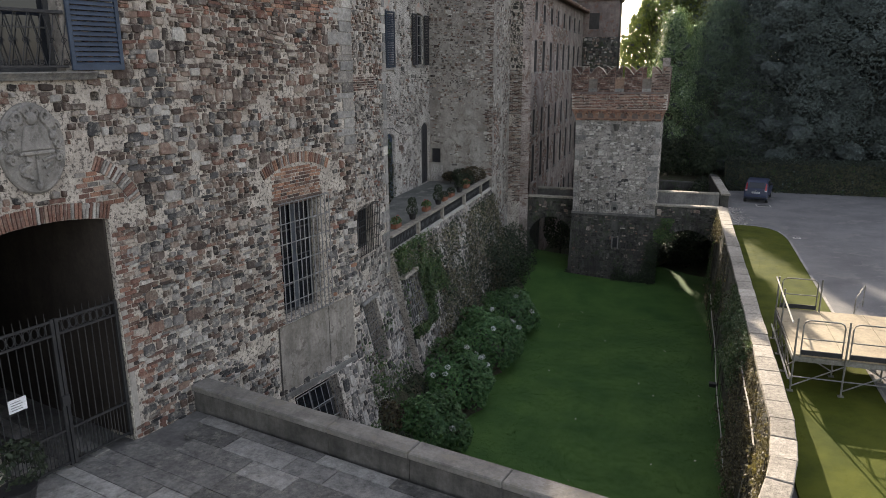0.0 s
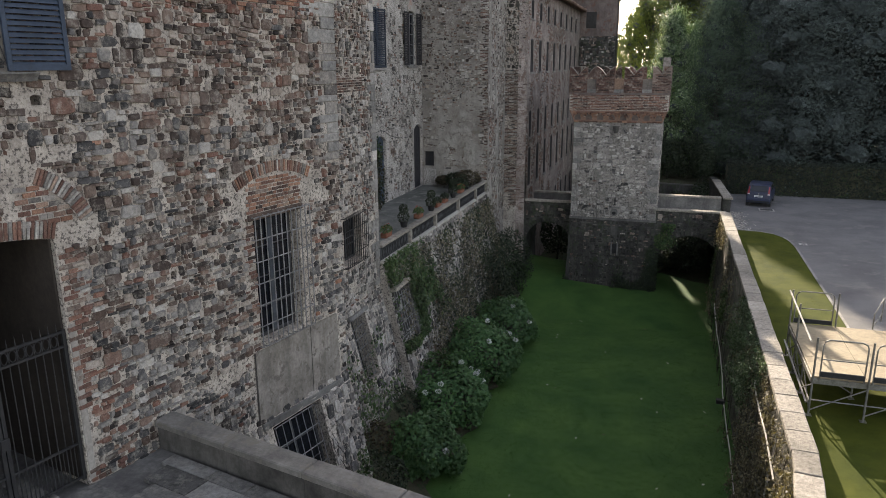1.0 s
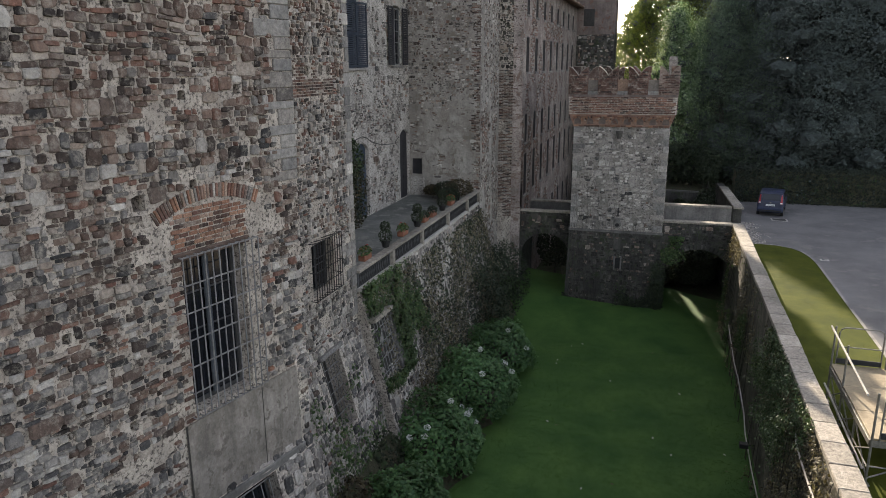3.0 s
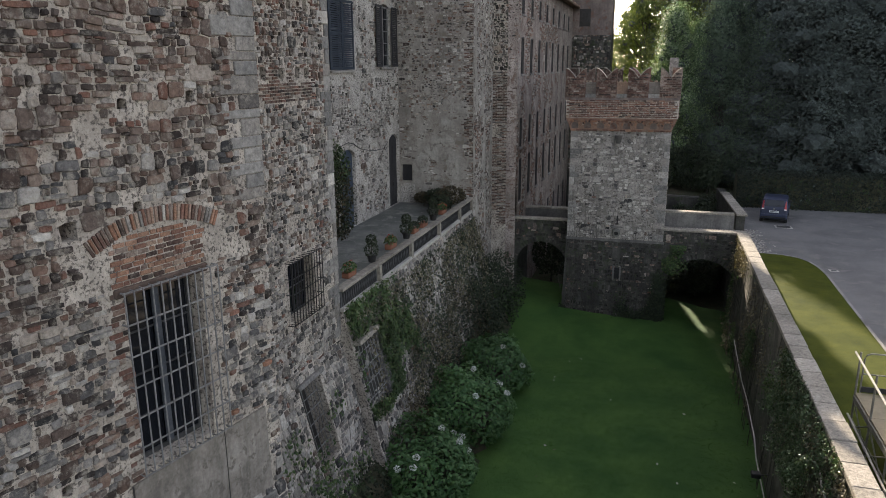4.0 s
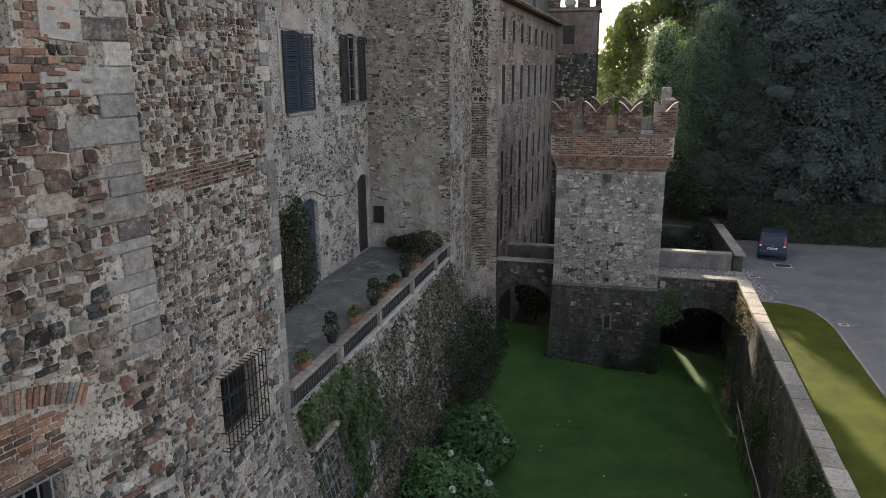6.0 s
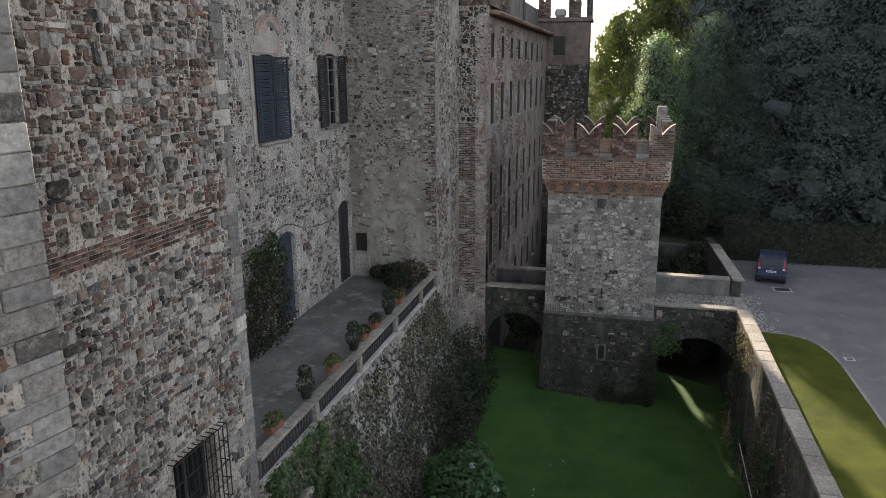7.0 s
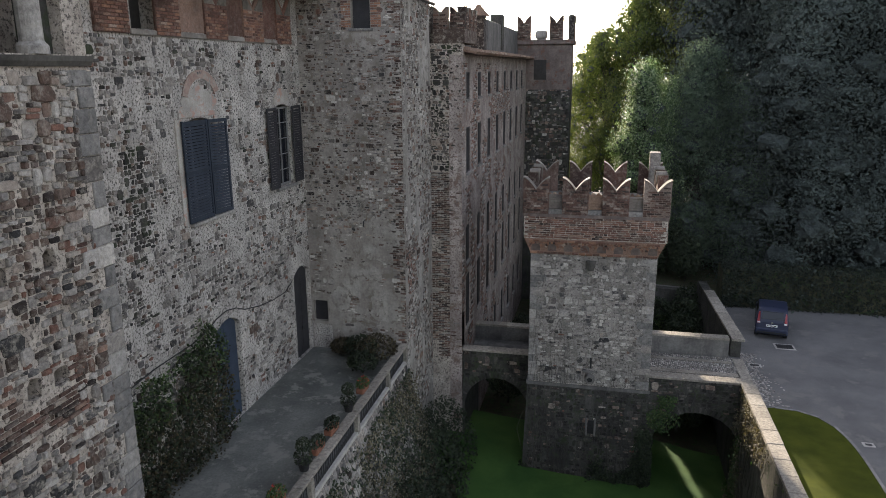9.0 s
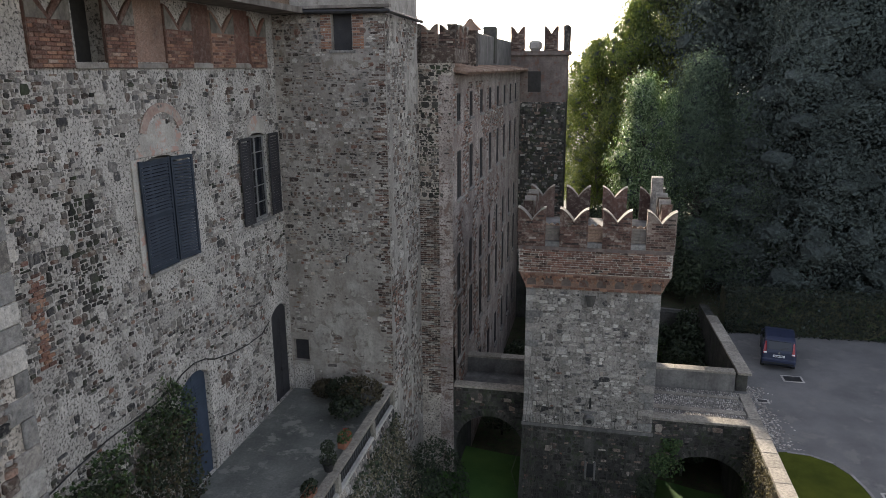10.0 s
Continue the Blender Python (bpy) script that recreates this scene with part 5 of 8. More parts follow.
part("panel", box(24.95, Y4 - 0.02, 2.14, 2.64, -0.2, -0.06), M_LATTICE, tpar, "dark pierced panel")
for y in (27.95, 31.25, 34.9, 38.2, 40.5):
    part("post", box(y - 0.1, y + 0.1, 2.06, 2.66, -0.24, 0.07, 0.012), STONE["coping", True], tpar)
y = 25.1
while y < 40.4:
    if all(abs(y - q) > 0.15 for q in (27.95, 31.25, 34.9, 38.2, 40.5)):
        part("lattice_bar", tube([(y - 0.07, 2.16, -0.045), (y + 0.07, 2.62, -0.045)], 0.011, 4), M_IRON, tpar)
        part("lattice_bar", tube([(y + 0.07, 2.16, -0.045), (y - 0.07, 2.62, -0.045)], 0.011, 4), M_IRON, tpar)
    y += 0.17
k = 11
for i in range(k):
    y0, y1 = 24.93 + (Y4 - 24.95) * i / k, 24.93 + (Y4 - 24.95) * (i + 1) / k - 0.01
    part("coping_stone", box(y0, y1, 2.645, 2.745, -0.26, 0.04, 0.015), STONE["coping", True], tpar)

grate = empty("window_11", foot_terr.matrix_world.copy(), "barred cellar opening with stone ledge under the terrace", "window", kind="structure")
# Flat dark plate in place of the cellar opening's shade
part("back", box(25.05, 26.35, -3.1, -1.15, -0.02, 0.03), M_DARK, grate)
part("stone_slab", box(24.95, 26.5, -1.12, -0.98, -0.1, 0.3, 0.02), STONE["coping", True], grate)
part("jamb", box(26.36, 26.75, -3.3, -1.13, -0.05, 0.16, 0.03), STONE["grey", True], grate)
for i in range(6):
    part("upright_bar", tube([(25.15 + i * 0.22, -3.1, 0.08), (25.15 + i * 0.22, -1.12, 0.08)], 0.014, 5), M_IRON_GREY, grate)
for i in range(4):
    part("level_bar", box(25.05, 26.35, -2.95 + i * 0.5, -2.92 + i * 0.5, 0.06, 0.075), M_IRON_GREY, grate)

# ---------------------------------------------------------------- gate, grilles, windows and doors
# brick round the gate opening
w_arch, rise_arch = 2.53, 0.15
r_arch = ((w_arch / 2) ** 2 + rise_arch ** 2) / (2 * rise_arch)
a_arch = math.asin(w_arch / 2 / r_arch)
brick_arch(wall_gate, -1.465, 6.45 + rise_arch - r_arch, r_arch, -a_arch, a_arch, 38, 0.3, 0.056, ("red", "red", "red", "pale"), 101, 0.03)
brick_arch(wall_gate, -1.0, 6.1, 1.42, 0.42, 1.18, 20, 0.28, 0.052, ("red", "red", "orange", "pale"), 102, 0.03)
brickwork(wall_gate, -0.75, 0.35, 6.72, 7.35, 103, ("orange", "pale", "orange", "red"), 0.2, 0.075, 0.02, keep=lambda u, v: math.hypot(u + 1.0, v - 6.1) < 1.4, d=0.018)
brickwork(wall_gate, -0.2, 0.3, 1.9, 6.3, 104, ("red", "red", "warm"), 0.24, 0.075, 0.016, keep=lambda u, v: n2(u, v, 1.3, 8.0) > -0.15 and u < 0.16 + 0.16 * n2(u, v, 3.0, 4.0), d=0.02)
part("jamb_plaster", box(-0.19, -0.04, 1.96, 4.95, -0.3, 0.012, 0.02), M_PLASTER, wall_gate, "grey plastered jamb")


def crest():
    """An oval stone coat of arms in relief: swelling plaque, plain upper field, two carved lower fields, mantling of scrolls."""
    m = gate_m @ Matrix.Translation((-1.43, 7.88, 0.0)) @ Matrix.Diagonal((0.8, 1.0, 1.0, 1))
    ob = empty("stone_crest", m, "oval carved pale stone crest with a worn shield", "crest")
    bm = bmesh.new()
    rings = []
    for k, z in ((1.0, -0.03), (1.0, 0.05), (0.95, 0.085), (0.86, 0.075), (0.8, 0.085), (0.45, 0.11)):
        rings.append([bm.verts.new((0.7 * k * math.cos(t), 0.76 * k * math.sin(t), z)) for t in (2 * math.pi * i / 40 for i in range(40))])
    for a, b in zip(rings, rings[1:]):
        for i in range(40):
            bm.faces.new((a[i], a[(i + 1) % 40], b[(i + 1) % 40], b[i]))
    bm.faces.new(rings[-1])
    part("plaque", bm, M_CREST, ob)
    bm = prism([(-0.3, -0.02, 0.1), (0.32, -0.02, 0.1), (0.27, 0.34, 0.1), (0.1, 0.4, 0.1), (-0.18, 0.38, 0.1)], (0, 0, 0.05))
    bmesh.ops.bevel(bm, geom=bm.edges[:], offset=0.016, segments=1, affect="EDGES")
    part("upper_field", bm, M_CREST, ob)
    part("cross_band", box(-0.36, 0.38, -0.09, -0.03, 0.1, 0.17, 0.014), M_CREST, ob)
    part("middle_rib", box(-0.03, 0.04, -0.6, -0.09, 0.1, 0.15, 0.012), M_CREST, ob)
    part("carved_coil", tube([(-0.24 + 0.12 * math.sin(i * 0.9), -0.14 - i * 0.042, 0.13) for i in range(11)], 0.05, 6, 0.025), M_CREST, ob)
    part("carved_coil", tube([(-0.3 + 0.08 * math.cos(i * 0.8), -0.3 + 0.07 * math.sin(i * 0.8), 0.12) for i in range(6)], 0.03, 6, 0.02), M_CREST, ob)
    for k in range(3):
        part("slanting_bar", tube([(0.12 + 0.03 * k, -0.2 - 0.13 * k, 0.115), (0.4 - 0.07 * k, -0.13 - 0.13 * k, 0.115)], 0.032, 6), M_CREST, ob)
    for sx in (-1, 1):
        for cx, cy, r, turns in ((0.45, 0.33, 0.13, 1), (0.5, 0.08, 0.1, -1), (0.5, -0.16, 0.09, 1), (0.3, 0.53, 0.13, -1), (0.1, 0.6, 0.09, 1), (0.36, 0.44, 0.1, -1)):
            path = [(sx * (cx + r * (1 - i / 16) * math.cos(turns * i * 0.75)), cy + r * (1 - i / 16) * math.sin(turns * i * 0.75), 0.105) for i in range(13)]
            part("scroll", tube(path, 0.05, 6, 0.024), M_CREST, ob)
    bm = bmesh.new()
    for x, y, r in ((0.0, 0.5, 0.12), (0.42, 0.2, 0.09), (-0.44, 0.22, 0.09), (0.0, -0.62, 0.08)):
        ico(bm, (x, y, 0.1), r, 2, 0.8)
    part("mantling_knob", bm, M_CREST, ob)


crest()


def iron_gate():
    """Two wrought iron leaves with a ring frieze, spikes and a close row of lower bars."""
    m = gate_m @ Matrix.Translation((0, 0, -0.08))
    ob = empty("iron_gate", m, "closed dark wrought iron double gate with ring frieze and spikes", "gate")
    z0, z1 = 2.0, 4.85
    for k, (u0, u1) in enumerate(((-2.72, -1.475), (-1.455, -0.21))):
        bm = bmesh.new()
        for u in (u0 + 0.03, u1 - 0.03):
            add_box(bm, u - 0.03, u + 0.03, z0, z1 + 0.02, -0.03, 0.03)
        for z in (z0 + 0.06, z0 + 0.72, z1 - 0.28, z1 - 0.02):
            add_box(bm, u0 + 0.05, u1 - 0.05, z - 0.02, z + 0.02, -0.02, 0.02)
        leaf = part("gate_leaf", bm, M_IRON, ob)
        n = 9
        for i in range(1, n):
            u = u0 + (u1 - u0) * i / n
            part("bar", tube([(u, z0 + 0.02, 0), (u, z1 + 0.02, 0)], 0.011, 5), M_IRON, leaf)
            bm = bmesh.new()
            add_tube(bm, [(u, z1, 0), (u, z1 + 0.05, 0), (u, z1 + 0.09, 0), (u, z1 + 0.16, 0)], 0.014, 5, 0.003)
            part("spike", bm, M_IRON, leaf)
            if i < n:
                um = u0 + (u1 - u0) * (i - 0.5) / n
                part("ring", tube([(um + 0.055 * math.cos(t), z1 - 0.15 + 0.1 * math.sin(t), 0) for t in (2 * math.pi * q / 12 for q in range(13))], 0.009, 4), M_IRON, leaf)
                part("low_bar", tube([(um, z0 + 0.06, 0), (um, z0 + 0.72, 0)], 0.008, 4), M_IRON, leaf)
    part("lock_box", box(-1.54, -1.39, 3.2, 3.4, -0.03, 0.06, 0.008), M_IRON, ob)
    sign = tagged(part("paper_notice", box(-2.46, -2.15, 3.46, 3.7, 0.0, 0.012), M_WHITE), "white paper notice fixed to the iron gate", "notice")
    sign.matrix_world = m @ Matrix.Translation((0, 0, 0.03))
    bm = bmesh.new()
    for i in range(4):
        add_box(bm, -2.42, -2.22 - 0.03 * (i % 2), 3.5 + i * 0.045, 3.515 + i * 0.045, 0.0125, 0.014)
    part("unreadable_lines", bm, M_IRON_GREY, sign)
    return ob


iron_gate()
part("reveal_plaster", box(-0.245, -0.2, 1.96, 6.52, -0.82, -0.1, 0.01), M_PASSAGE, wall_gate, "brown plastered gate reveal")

# passage behind the gate
passage = empty("wall_passage", gate_m, "dim plastered passage behind the gate", "passage", kind="structure")
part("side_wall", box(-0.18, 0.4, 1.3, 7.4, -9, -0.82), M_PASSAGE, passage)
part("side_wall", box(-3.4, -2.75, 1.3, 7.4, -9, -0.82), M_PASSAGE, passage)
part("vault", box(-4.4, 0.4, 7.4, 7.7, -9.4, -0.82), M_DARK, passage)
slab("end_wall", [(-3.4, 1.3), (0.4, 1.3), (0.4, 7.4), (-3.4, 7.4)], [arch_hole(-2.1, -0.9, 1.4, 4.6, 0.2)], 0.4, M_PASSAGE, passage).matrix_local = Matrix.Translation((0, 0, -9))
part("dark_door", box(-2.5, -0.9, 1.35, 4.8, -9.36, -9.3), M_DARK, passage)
for i in range(5):
    part("beam", box(-4.3, 0.3, 7.0, 7.4, -2.2 - i * 1.5, -1.95 - i * 1.5, 0.02), M_WOOD, passage)


def shutter(parent, u0, u1, v0, v1, d, material, angle=0.0, hinge=None, rise=0.0):
    """A louvred shutter: frame and slats. angle: degrees by which it stands off, about its hinge edge."""
    m = Matrix.Translation((hinge if hinge is not None else u0, 0, d)) @ Matrix.Rotation(radians(angle), 4, "Y")
    o = hinge if hinge is not None else u0
    a0, a1 = u0 - o, u1 - o
    bm = bmesh.new()
    t = 0.07
    add_box(bm, a0, a0 + t, v0, v1 + rise * 0.3, 0, 0.045)
    add_box(bm, a1 - t, a1, v0, v1 + rise * 0.3, 0, 0.045)
    for z in (v0, (v0 + v1) / 2 - 0.04, v1 - 0.08):
        add_box(bm, a0 + t, a1 - t, z, z + 0.09, 0.002, 0.043)
    ob = part("shutter", bm, material, parent)
    ob.matrix_local = m
    n = int((v1 - v0) / 0.085)
    key = ("slat", round(a1 - a0, 2), material.name)
    if key not in MESHES:
        bm = bmesh.new()
        add_prism(bm, [(0, -0.034, 0.038), (0, -0.03, 0.042), (0, 0.034, 0.006), (0, 0.03, 0.002)], (a1 - a0 - 2 * t, 0, 0))
        bmesh.ops.recalc_face_normals(bm, faces=bm.faces[:])
        me = bpy.data.meshes.new("slat")
        bm.to_mesh(me)
        bm.free()
        me.materials.append(material)
        MESHES[key] = me
    for i in range(n):
        z = v0 + 0.1 + i * 0.085
        if z > v1 - 0.1 or abs(z - (v0 + v1) / 2) < 0.06:
            continue
        s = new("slat", MESHES[key])
        s.parent = ob
        s.location = (a0 + t, z, 0)
    return ob


def casement(parent, u0, u1, v0, v1, d, rows, cols, material, bar=0.05, rise=0.0):
    """A window of small panes: frame, glazing bars and panes, in the opening."""
    bm = bmesh.new()
    add_box(bm, u0, u0 + bar, v0, v1, d - 0.03, d + 0.03)
    add_box(bm, u1 - bar, u1, v0, v1, d - 0.03, d + 0.03)
    add_box(bm, u0 + bar, u1 - bar, v0, v0 + bar, d - 0.03, d + 0.03)
    add_box(bm, u0 + bar, u1 - bar, v1 - bar, v1 + rise, d - 0.03, d + 0.03)
    part("window_frame", bm, material, parent)
    for c in range(1, cols):
        u = u0 + (u1 - u0) * c / cols
        part("mullion", box(u - 0.017 * (1.8 if c * 2 == cols else 1), u + 0.017 * (1.8 if c * 2 == cols else 1), v0 + bar, v1 - bar, d - 0.025, d + 0.028), material, parent)
    for r in range(1, rows):
        v = v0 + (v1 - v0) * r / rows
        part("glazing_bar", box(u0 + bar, u1 - bar, v - 0.014, v + 0.014, d - 0.02, d + 0.02), material, parent)
    for c in range(cols):
        for r in range(rows):
            part("pane", box(u0 + (u1 - u0) * c / cols + 0.01, u0 + (u1 - u0) * (c + 1) / cols - 0.01, v0 + (v1 - v0) * r / rows + 0.005, v0 + (v1 - v0) * (r + 1) / rows - 0.005, d - 0.012, d - 0.004), M_GLASS, parent)


def grille(parent, u0, u1, v0, v1, d, n, m_rows, material, r=0.012):
    """A projecting iron window grille: upright and level bars, with ties back into the wall."""
    for i in range(n + 1):
        u = u0 + (u1 - u0) * i / n
        part("upright_bar", tube([(u, v0, d), (u, v1, d)], r, 5), material, parent)
    for j in range(m_rows + 1):
        v = v0 + (v1 - v0) * j / m_rows
        part("level_bar", box(u0 - 0.02, u1 + 0.02, v - 0.014, v + 0.014, d - 0.022, d - 0.012), material, parent)
        for u in (u0, u1):
            part("tie_bar", tube([(u, v, d - 0.015), (u, v, -0.05)], r, 5), material, parent)
    for u in [u0 + (u1 - u0) * i / n for i in range(1, n)]:
        part("tie_bar", tube([(u, v1, d), (u, v1 + 0.02, -0.05)], r * 0.9, 4), material, parent)
        part("tie_bar", tube([(u, v0, d), (u, v0 - 0.02, -0.05)], r * 0.9, 4), material, parent)


# gatehouse window with balcony rail
win0 = empty("window_1", gate_m, "tall window with iron balcony rail and open blue louvred shutter", "window", kind="structure")
casement(win0, -2.5, -0.65, 9.12, 12.0, -0.25, 4, 2, M_FRAME_DK, 0.1)
shutter(win0, -0.58, 0.42, 9.14, 12.0, 0.09, M_SHUTTER)
shutter(win0, -3.55, -2.57, 9.14, 12.0, 0.09, M_SHUTTER)
part("jamb", box(-0.66, -0.5, 9.1, 12.1, -0.3, 0.05, 0.012), M_PANEL, win0, "pale plaster jamb")
part("window_sill", prism([(-2.9, 8.98, -0.1), (-2.9, 8.98, 0.1), (-2.9, 9.04, 0.14), (-2.9, 9.1, 0.2), (-2.9, 9.12, 0.2), (-2.9, 9.12, -0.1)], (2.75, 0, 0)), STONE["ashlar", True], win0)
part("rail", box(-2.5, -0.62, 10.05, 10.11, 0.06, 0.11, 0.008), M_IRON, win0)
part("rail", box(-2.5, -0.62, 9.18, 9.22, 0.07, 0.1, 0.008), M_IRON, win0)
for i in range(9):
    u = -2.42 + i * 0.22
    part("lozenge", tube([(u - 0.1, 9.2, 0.085), (u, 9.62, 0.085), (u + 0.1, 10.06, 0.085)], 0.01, 4), M_IRON, win0)
    part("lozenge", tube([(u + 0.1, 9.2, 0.085), (u, 9.62, 0.085), (u - 0.1, 10.06, 0.085)], 0.01, 4), M_IRON, win0)
    for vv, tn in ((9.62, 1), (9.28, -1)):
        part("scroll", tube([(u + 0.055 * (1 - q / 14) * math.cos(tn * q * 0.8), vv + 0.055 * (1 - q / 14) * math.sin(tn * q * 0.8), 0.09) for q in range(12)], 0.009, 4), M_IRON, win0)

# large grille window with its brick arch
win_g = empty("window_2", gate_m, "tall window behind a projecting iron grille under a brick arch", "window", kind="structure")
casement(win_g, 4.3, 5.74, 3.02, 5.9, -0.3, 4, 2, M_FRAME_DK, 0.08)
part("meeting_stile", box(4.95, 5.08, 3.1, 5.82, -0.27, -0.22, 0.01), M_FRAME_BLUE, win_g)
part("lintel", box(4.12, 5.9, 5.9, 6.04, -0.28, 0.05, 0.02), M_LINTEL, wall_gate, "rust-stained wooden lintel")
grille(win_g, 4.2, 6.02, 2.96, 5.98, 0.14, 11, 6, M_IRON_GREY, 0.014)
ARC_U, ARC_V, ARC_R = 5.03, 4.45, 2.44
brick_arch(wall_gate, ARC_U, ARC_V, ARC_R, -0.5, 0.48, 35, 0.26, 0.05, ("red", "pale", "red", "worn", "orange"), 111, 0.03)
brickwork(wall_gate, 4.08, 6.0, 6.06, 6.84, 112, ("orange", "orange", "orange", "red", "worn"), 0.19, 0.064, 0.02, keep=lambda u, v: math.hypot(u - ARC_U, v - ARC_V) < ARC_R - 0.06 - 0.1 * max(0.0, n2(u, v, 1.6, 61.0)) and u < 5.85 + 0.25 * n2(u, v, 1.5, 63.0), d=0.02)
brickwork(wall_gate, 3.92, 4.3, 2.9, 6.0, 113, ("red", "warm"), 0.22, 0.07, 0.016, keep=lambda u, v: u > 4.08 - 0.16 * n2(u, v, 2.0, 9.0) and u < 4.32, d=0.018)
part("smooth_render", prism([(4.0, 1.05, 0.0), (7.05, 1.05, 0.0), (7.0, 2.9, 0.0), (4.02, 2.86, 0.0)], (0, 0, 0.03)), M_PANEL, wall_gate, "smooth grey render panel")
part("render_joint", box(4.0, 4.03, 1.06, 2.86, 0.031, 0.036), M_DARK, wall_gate)
part("render_joint", box(5.93, 5.95, 1.06, 2.88, 0.031, 0.034), M_DARK, wall_gate)
part("lintel", box(4.05, 7.1, 0.88, 1.06, -0.1, 0.1, 0.02), M_PARAPET, wall_gate)
low_m = foot_gate.matrix_world.copy()
win_low = empty("window_3", low_m, "low cellar window with iron bars in the battered foot", "window", kind="structure")
casement(win_low, 4.4, 6.05, -2.5, -0.4, -0.35, 3, 2, M_FRAME_DK, 0.06)
grille(win_low, 4.5, 5.95, -2.45, -0.45, -0.1, 6, 4, M_IRON_GREY)
# Dark sheet standing in for the shaded cellar behind the bars
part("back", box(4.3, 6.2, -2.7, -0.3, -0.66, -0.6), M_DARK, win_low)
# upper window of the gatehouse, brick dressed
win_t = empty("window_4", gate_m, "upper window opening edged with old red brick", "window", kind="structure")
casement(win_t, 4.34, 5.9, 10.87, 12.88, -0.4, 4, 2, M_FRAME)
brickwork(wall_gate, 3.6, 6.5, 10.3, 10.82, 114, ("red", "orange", "warm"), 0.26, 0.075, 0.016, keep=lambda u, v: n2(u, v, 1.2, 3.0) > -0.4, d=0.03)
brickwork(wall_gate, 5.97, 6.3, 10.85, 12.9, 115, ("red", "orange"), 0.16, 0.075, 0.016, d=0.025)
part("plaster_patch", prism([(6.25, 10.95, 0.0), (6.75, 10.9, 0.0), (6.8, 12.4, 0.0), (6.3, 12.8, 0.0)], (0, 0, 0.045)), M_PLASTER_LIGHT, wall_gate)

# wing: small grille window, loggia, cellar niches
win_s = empty("window_5", wing_m, "small window with projecting iron grille", "window", kind="structure")
casement(win_s, 22.02, 23.38, 2.74, 4.23, -0.3, 2, 2, M_FRAME_DK, 0.06)
grille(win_s, 21.85, 23.55, 2.68, 4.36, 0.2, 11, 4, M_IRON, 0.013)
logg = empty("loggia_opening", wing_m, "upper loggia opening with stone column and moulded sill", "loggia", kind="structure")
part("sill", prism([(21.5, 13.24, -0.3), (21.5, 13.24, 0.05), (21.5, 13.31, 0.1), (21.5, 13.38, 0.12), (21.5, 13.38, -0.3)], (3.4, 0, 0)), M_PARAPET_DK, logg)
bm = lathe([(0.2, 0), (0.2, 0.1), (0.15, 0.16), (0.15, 1.8), (0.2, 1.9), (0.24, 2.1)], 14)
col = part("column", bm, STONE["ashlar", True], logg)
col.matrix_local = Matrix.Translation((24.05, 13.4, -0.12)) @ Matrix.Rotation(radians(-90), 4, "X")
part("plaster_infill", box(24.22, 24.5, 13.4, 15.6, -0.5, -0.2), M_DARKWALL, logg)
# Dark sheet put in for the shade of the loggia's void
part("void_shade", box(21.9, 24.1, 13.4, 15.6, -0.75, -0.7), M_DARK, logg)
niche_m = foot_wing.matrix_world.copy()
win_n = empty("window_6", niche_m, "barred cellar opening in the battered wing foot", "window", kind="structure")
grille(win_n, 22.1, 23.1, -2.7, -0.5, -0.15, 5, 6, M_IRON_GREY, 0.011)
# Dark sheet in place of the shade within the niche
part("back", box(21.9, 23.3, -2.9, -0.4, -0.66, -0.6), M_DARK, win_n)
part("stone_slab", box(21.85, 23.35, -0.42, -0.28, -0.3, 0.12, 0.02), STONE["ashlar", True], win_n)

# windows and doors of the recess
win_a = empty("window_7", recess_m, "window with half-closed slate blue louvred shutters and pale surround", "window", kind="structure")
casement(win_a, 33.07, 34.53, 9.06, 11.8, -0.3, 5, 2, M_FRAME)
shutter(win_a, 32.8, 34.05, 9.07, 11.82, 0.075, M_SHUTTER_SLATE, rise=0.1)
shutter(win_a, 34.2, 35.02, 9.07, 11.8, 0.075, M_SHUTTER_SLATE, -9, 34.6)
part("window_sill", box(32.95, 35.2, 8.94, 9.04, -0.2, 0.12, 0.015), STONE["ashlar", True], win_a)
for u0, u1, v0, v1 in ((32.62, 33.03, 9.05, 11.9), (34.57, 34.75, 9.05, 11.9), (32.82, 34.75, 11.92, 12.06)):
    part("plaster_surround", box(u0, u1, v0, v1, 0.0, 0.045, 0.012), M_PLASTER_LIGHT, wall_recess)
pts = [(33.9 + (0.95 + 0.25 * n2(i, 0.0, 0.7, 4.0)) * math.cos(t), 12.07 + (0.72 + 0.3 * n2(i, 3.0, 0.7, 4.0)) * math.sin(t), 0.0) for i, t in ((i, math.pi * i / 24) for i in range(25))]
part("plaster_surround", prism(pts, (0, 0, 0.012)), M_PLASTER_LIGHT, wall_recess)
ring = [(34.05 + r * math.cos(t), 12.3 + r * 0.9 * math.sin(t)) for r, ts in ((0.98, range(3, 25)), (0.72, range(24, 2, -1))) for t in (math.pi * i / 26 for i in ts)]
part("relieving_arch", prism([(x, y, 0.0) for x, y in ring], (0, 0, 0.03)), M_FADED, wall_recess, "faded red plaster arch")
win_b = empty("window_8", recess_m, "casement window with black louvred shutters folded back", "window", kind="structure")
casement(win_b, 38.47, 39.73, 9.16, 11.9, -0.12, 5, 2, M_FRAME, 0.07)
shutter(win_b, 37.78, 38.47, 9.17, 11.9, 0.075, M_SHUTTER_DK)
shutter(win_b, 39.75, 40.45, 9.17, 11.9, 0.075, M_SHUTTER_DK)
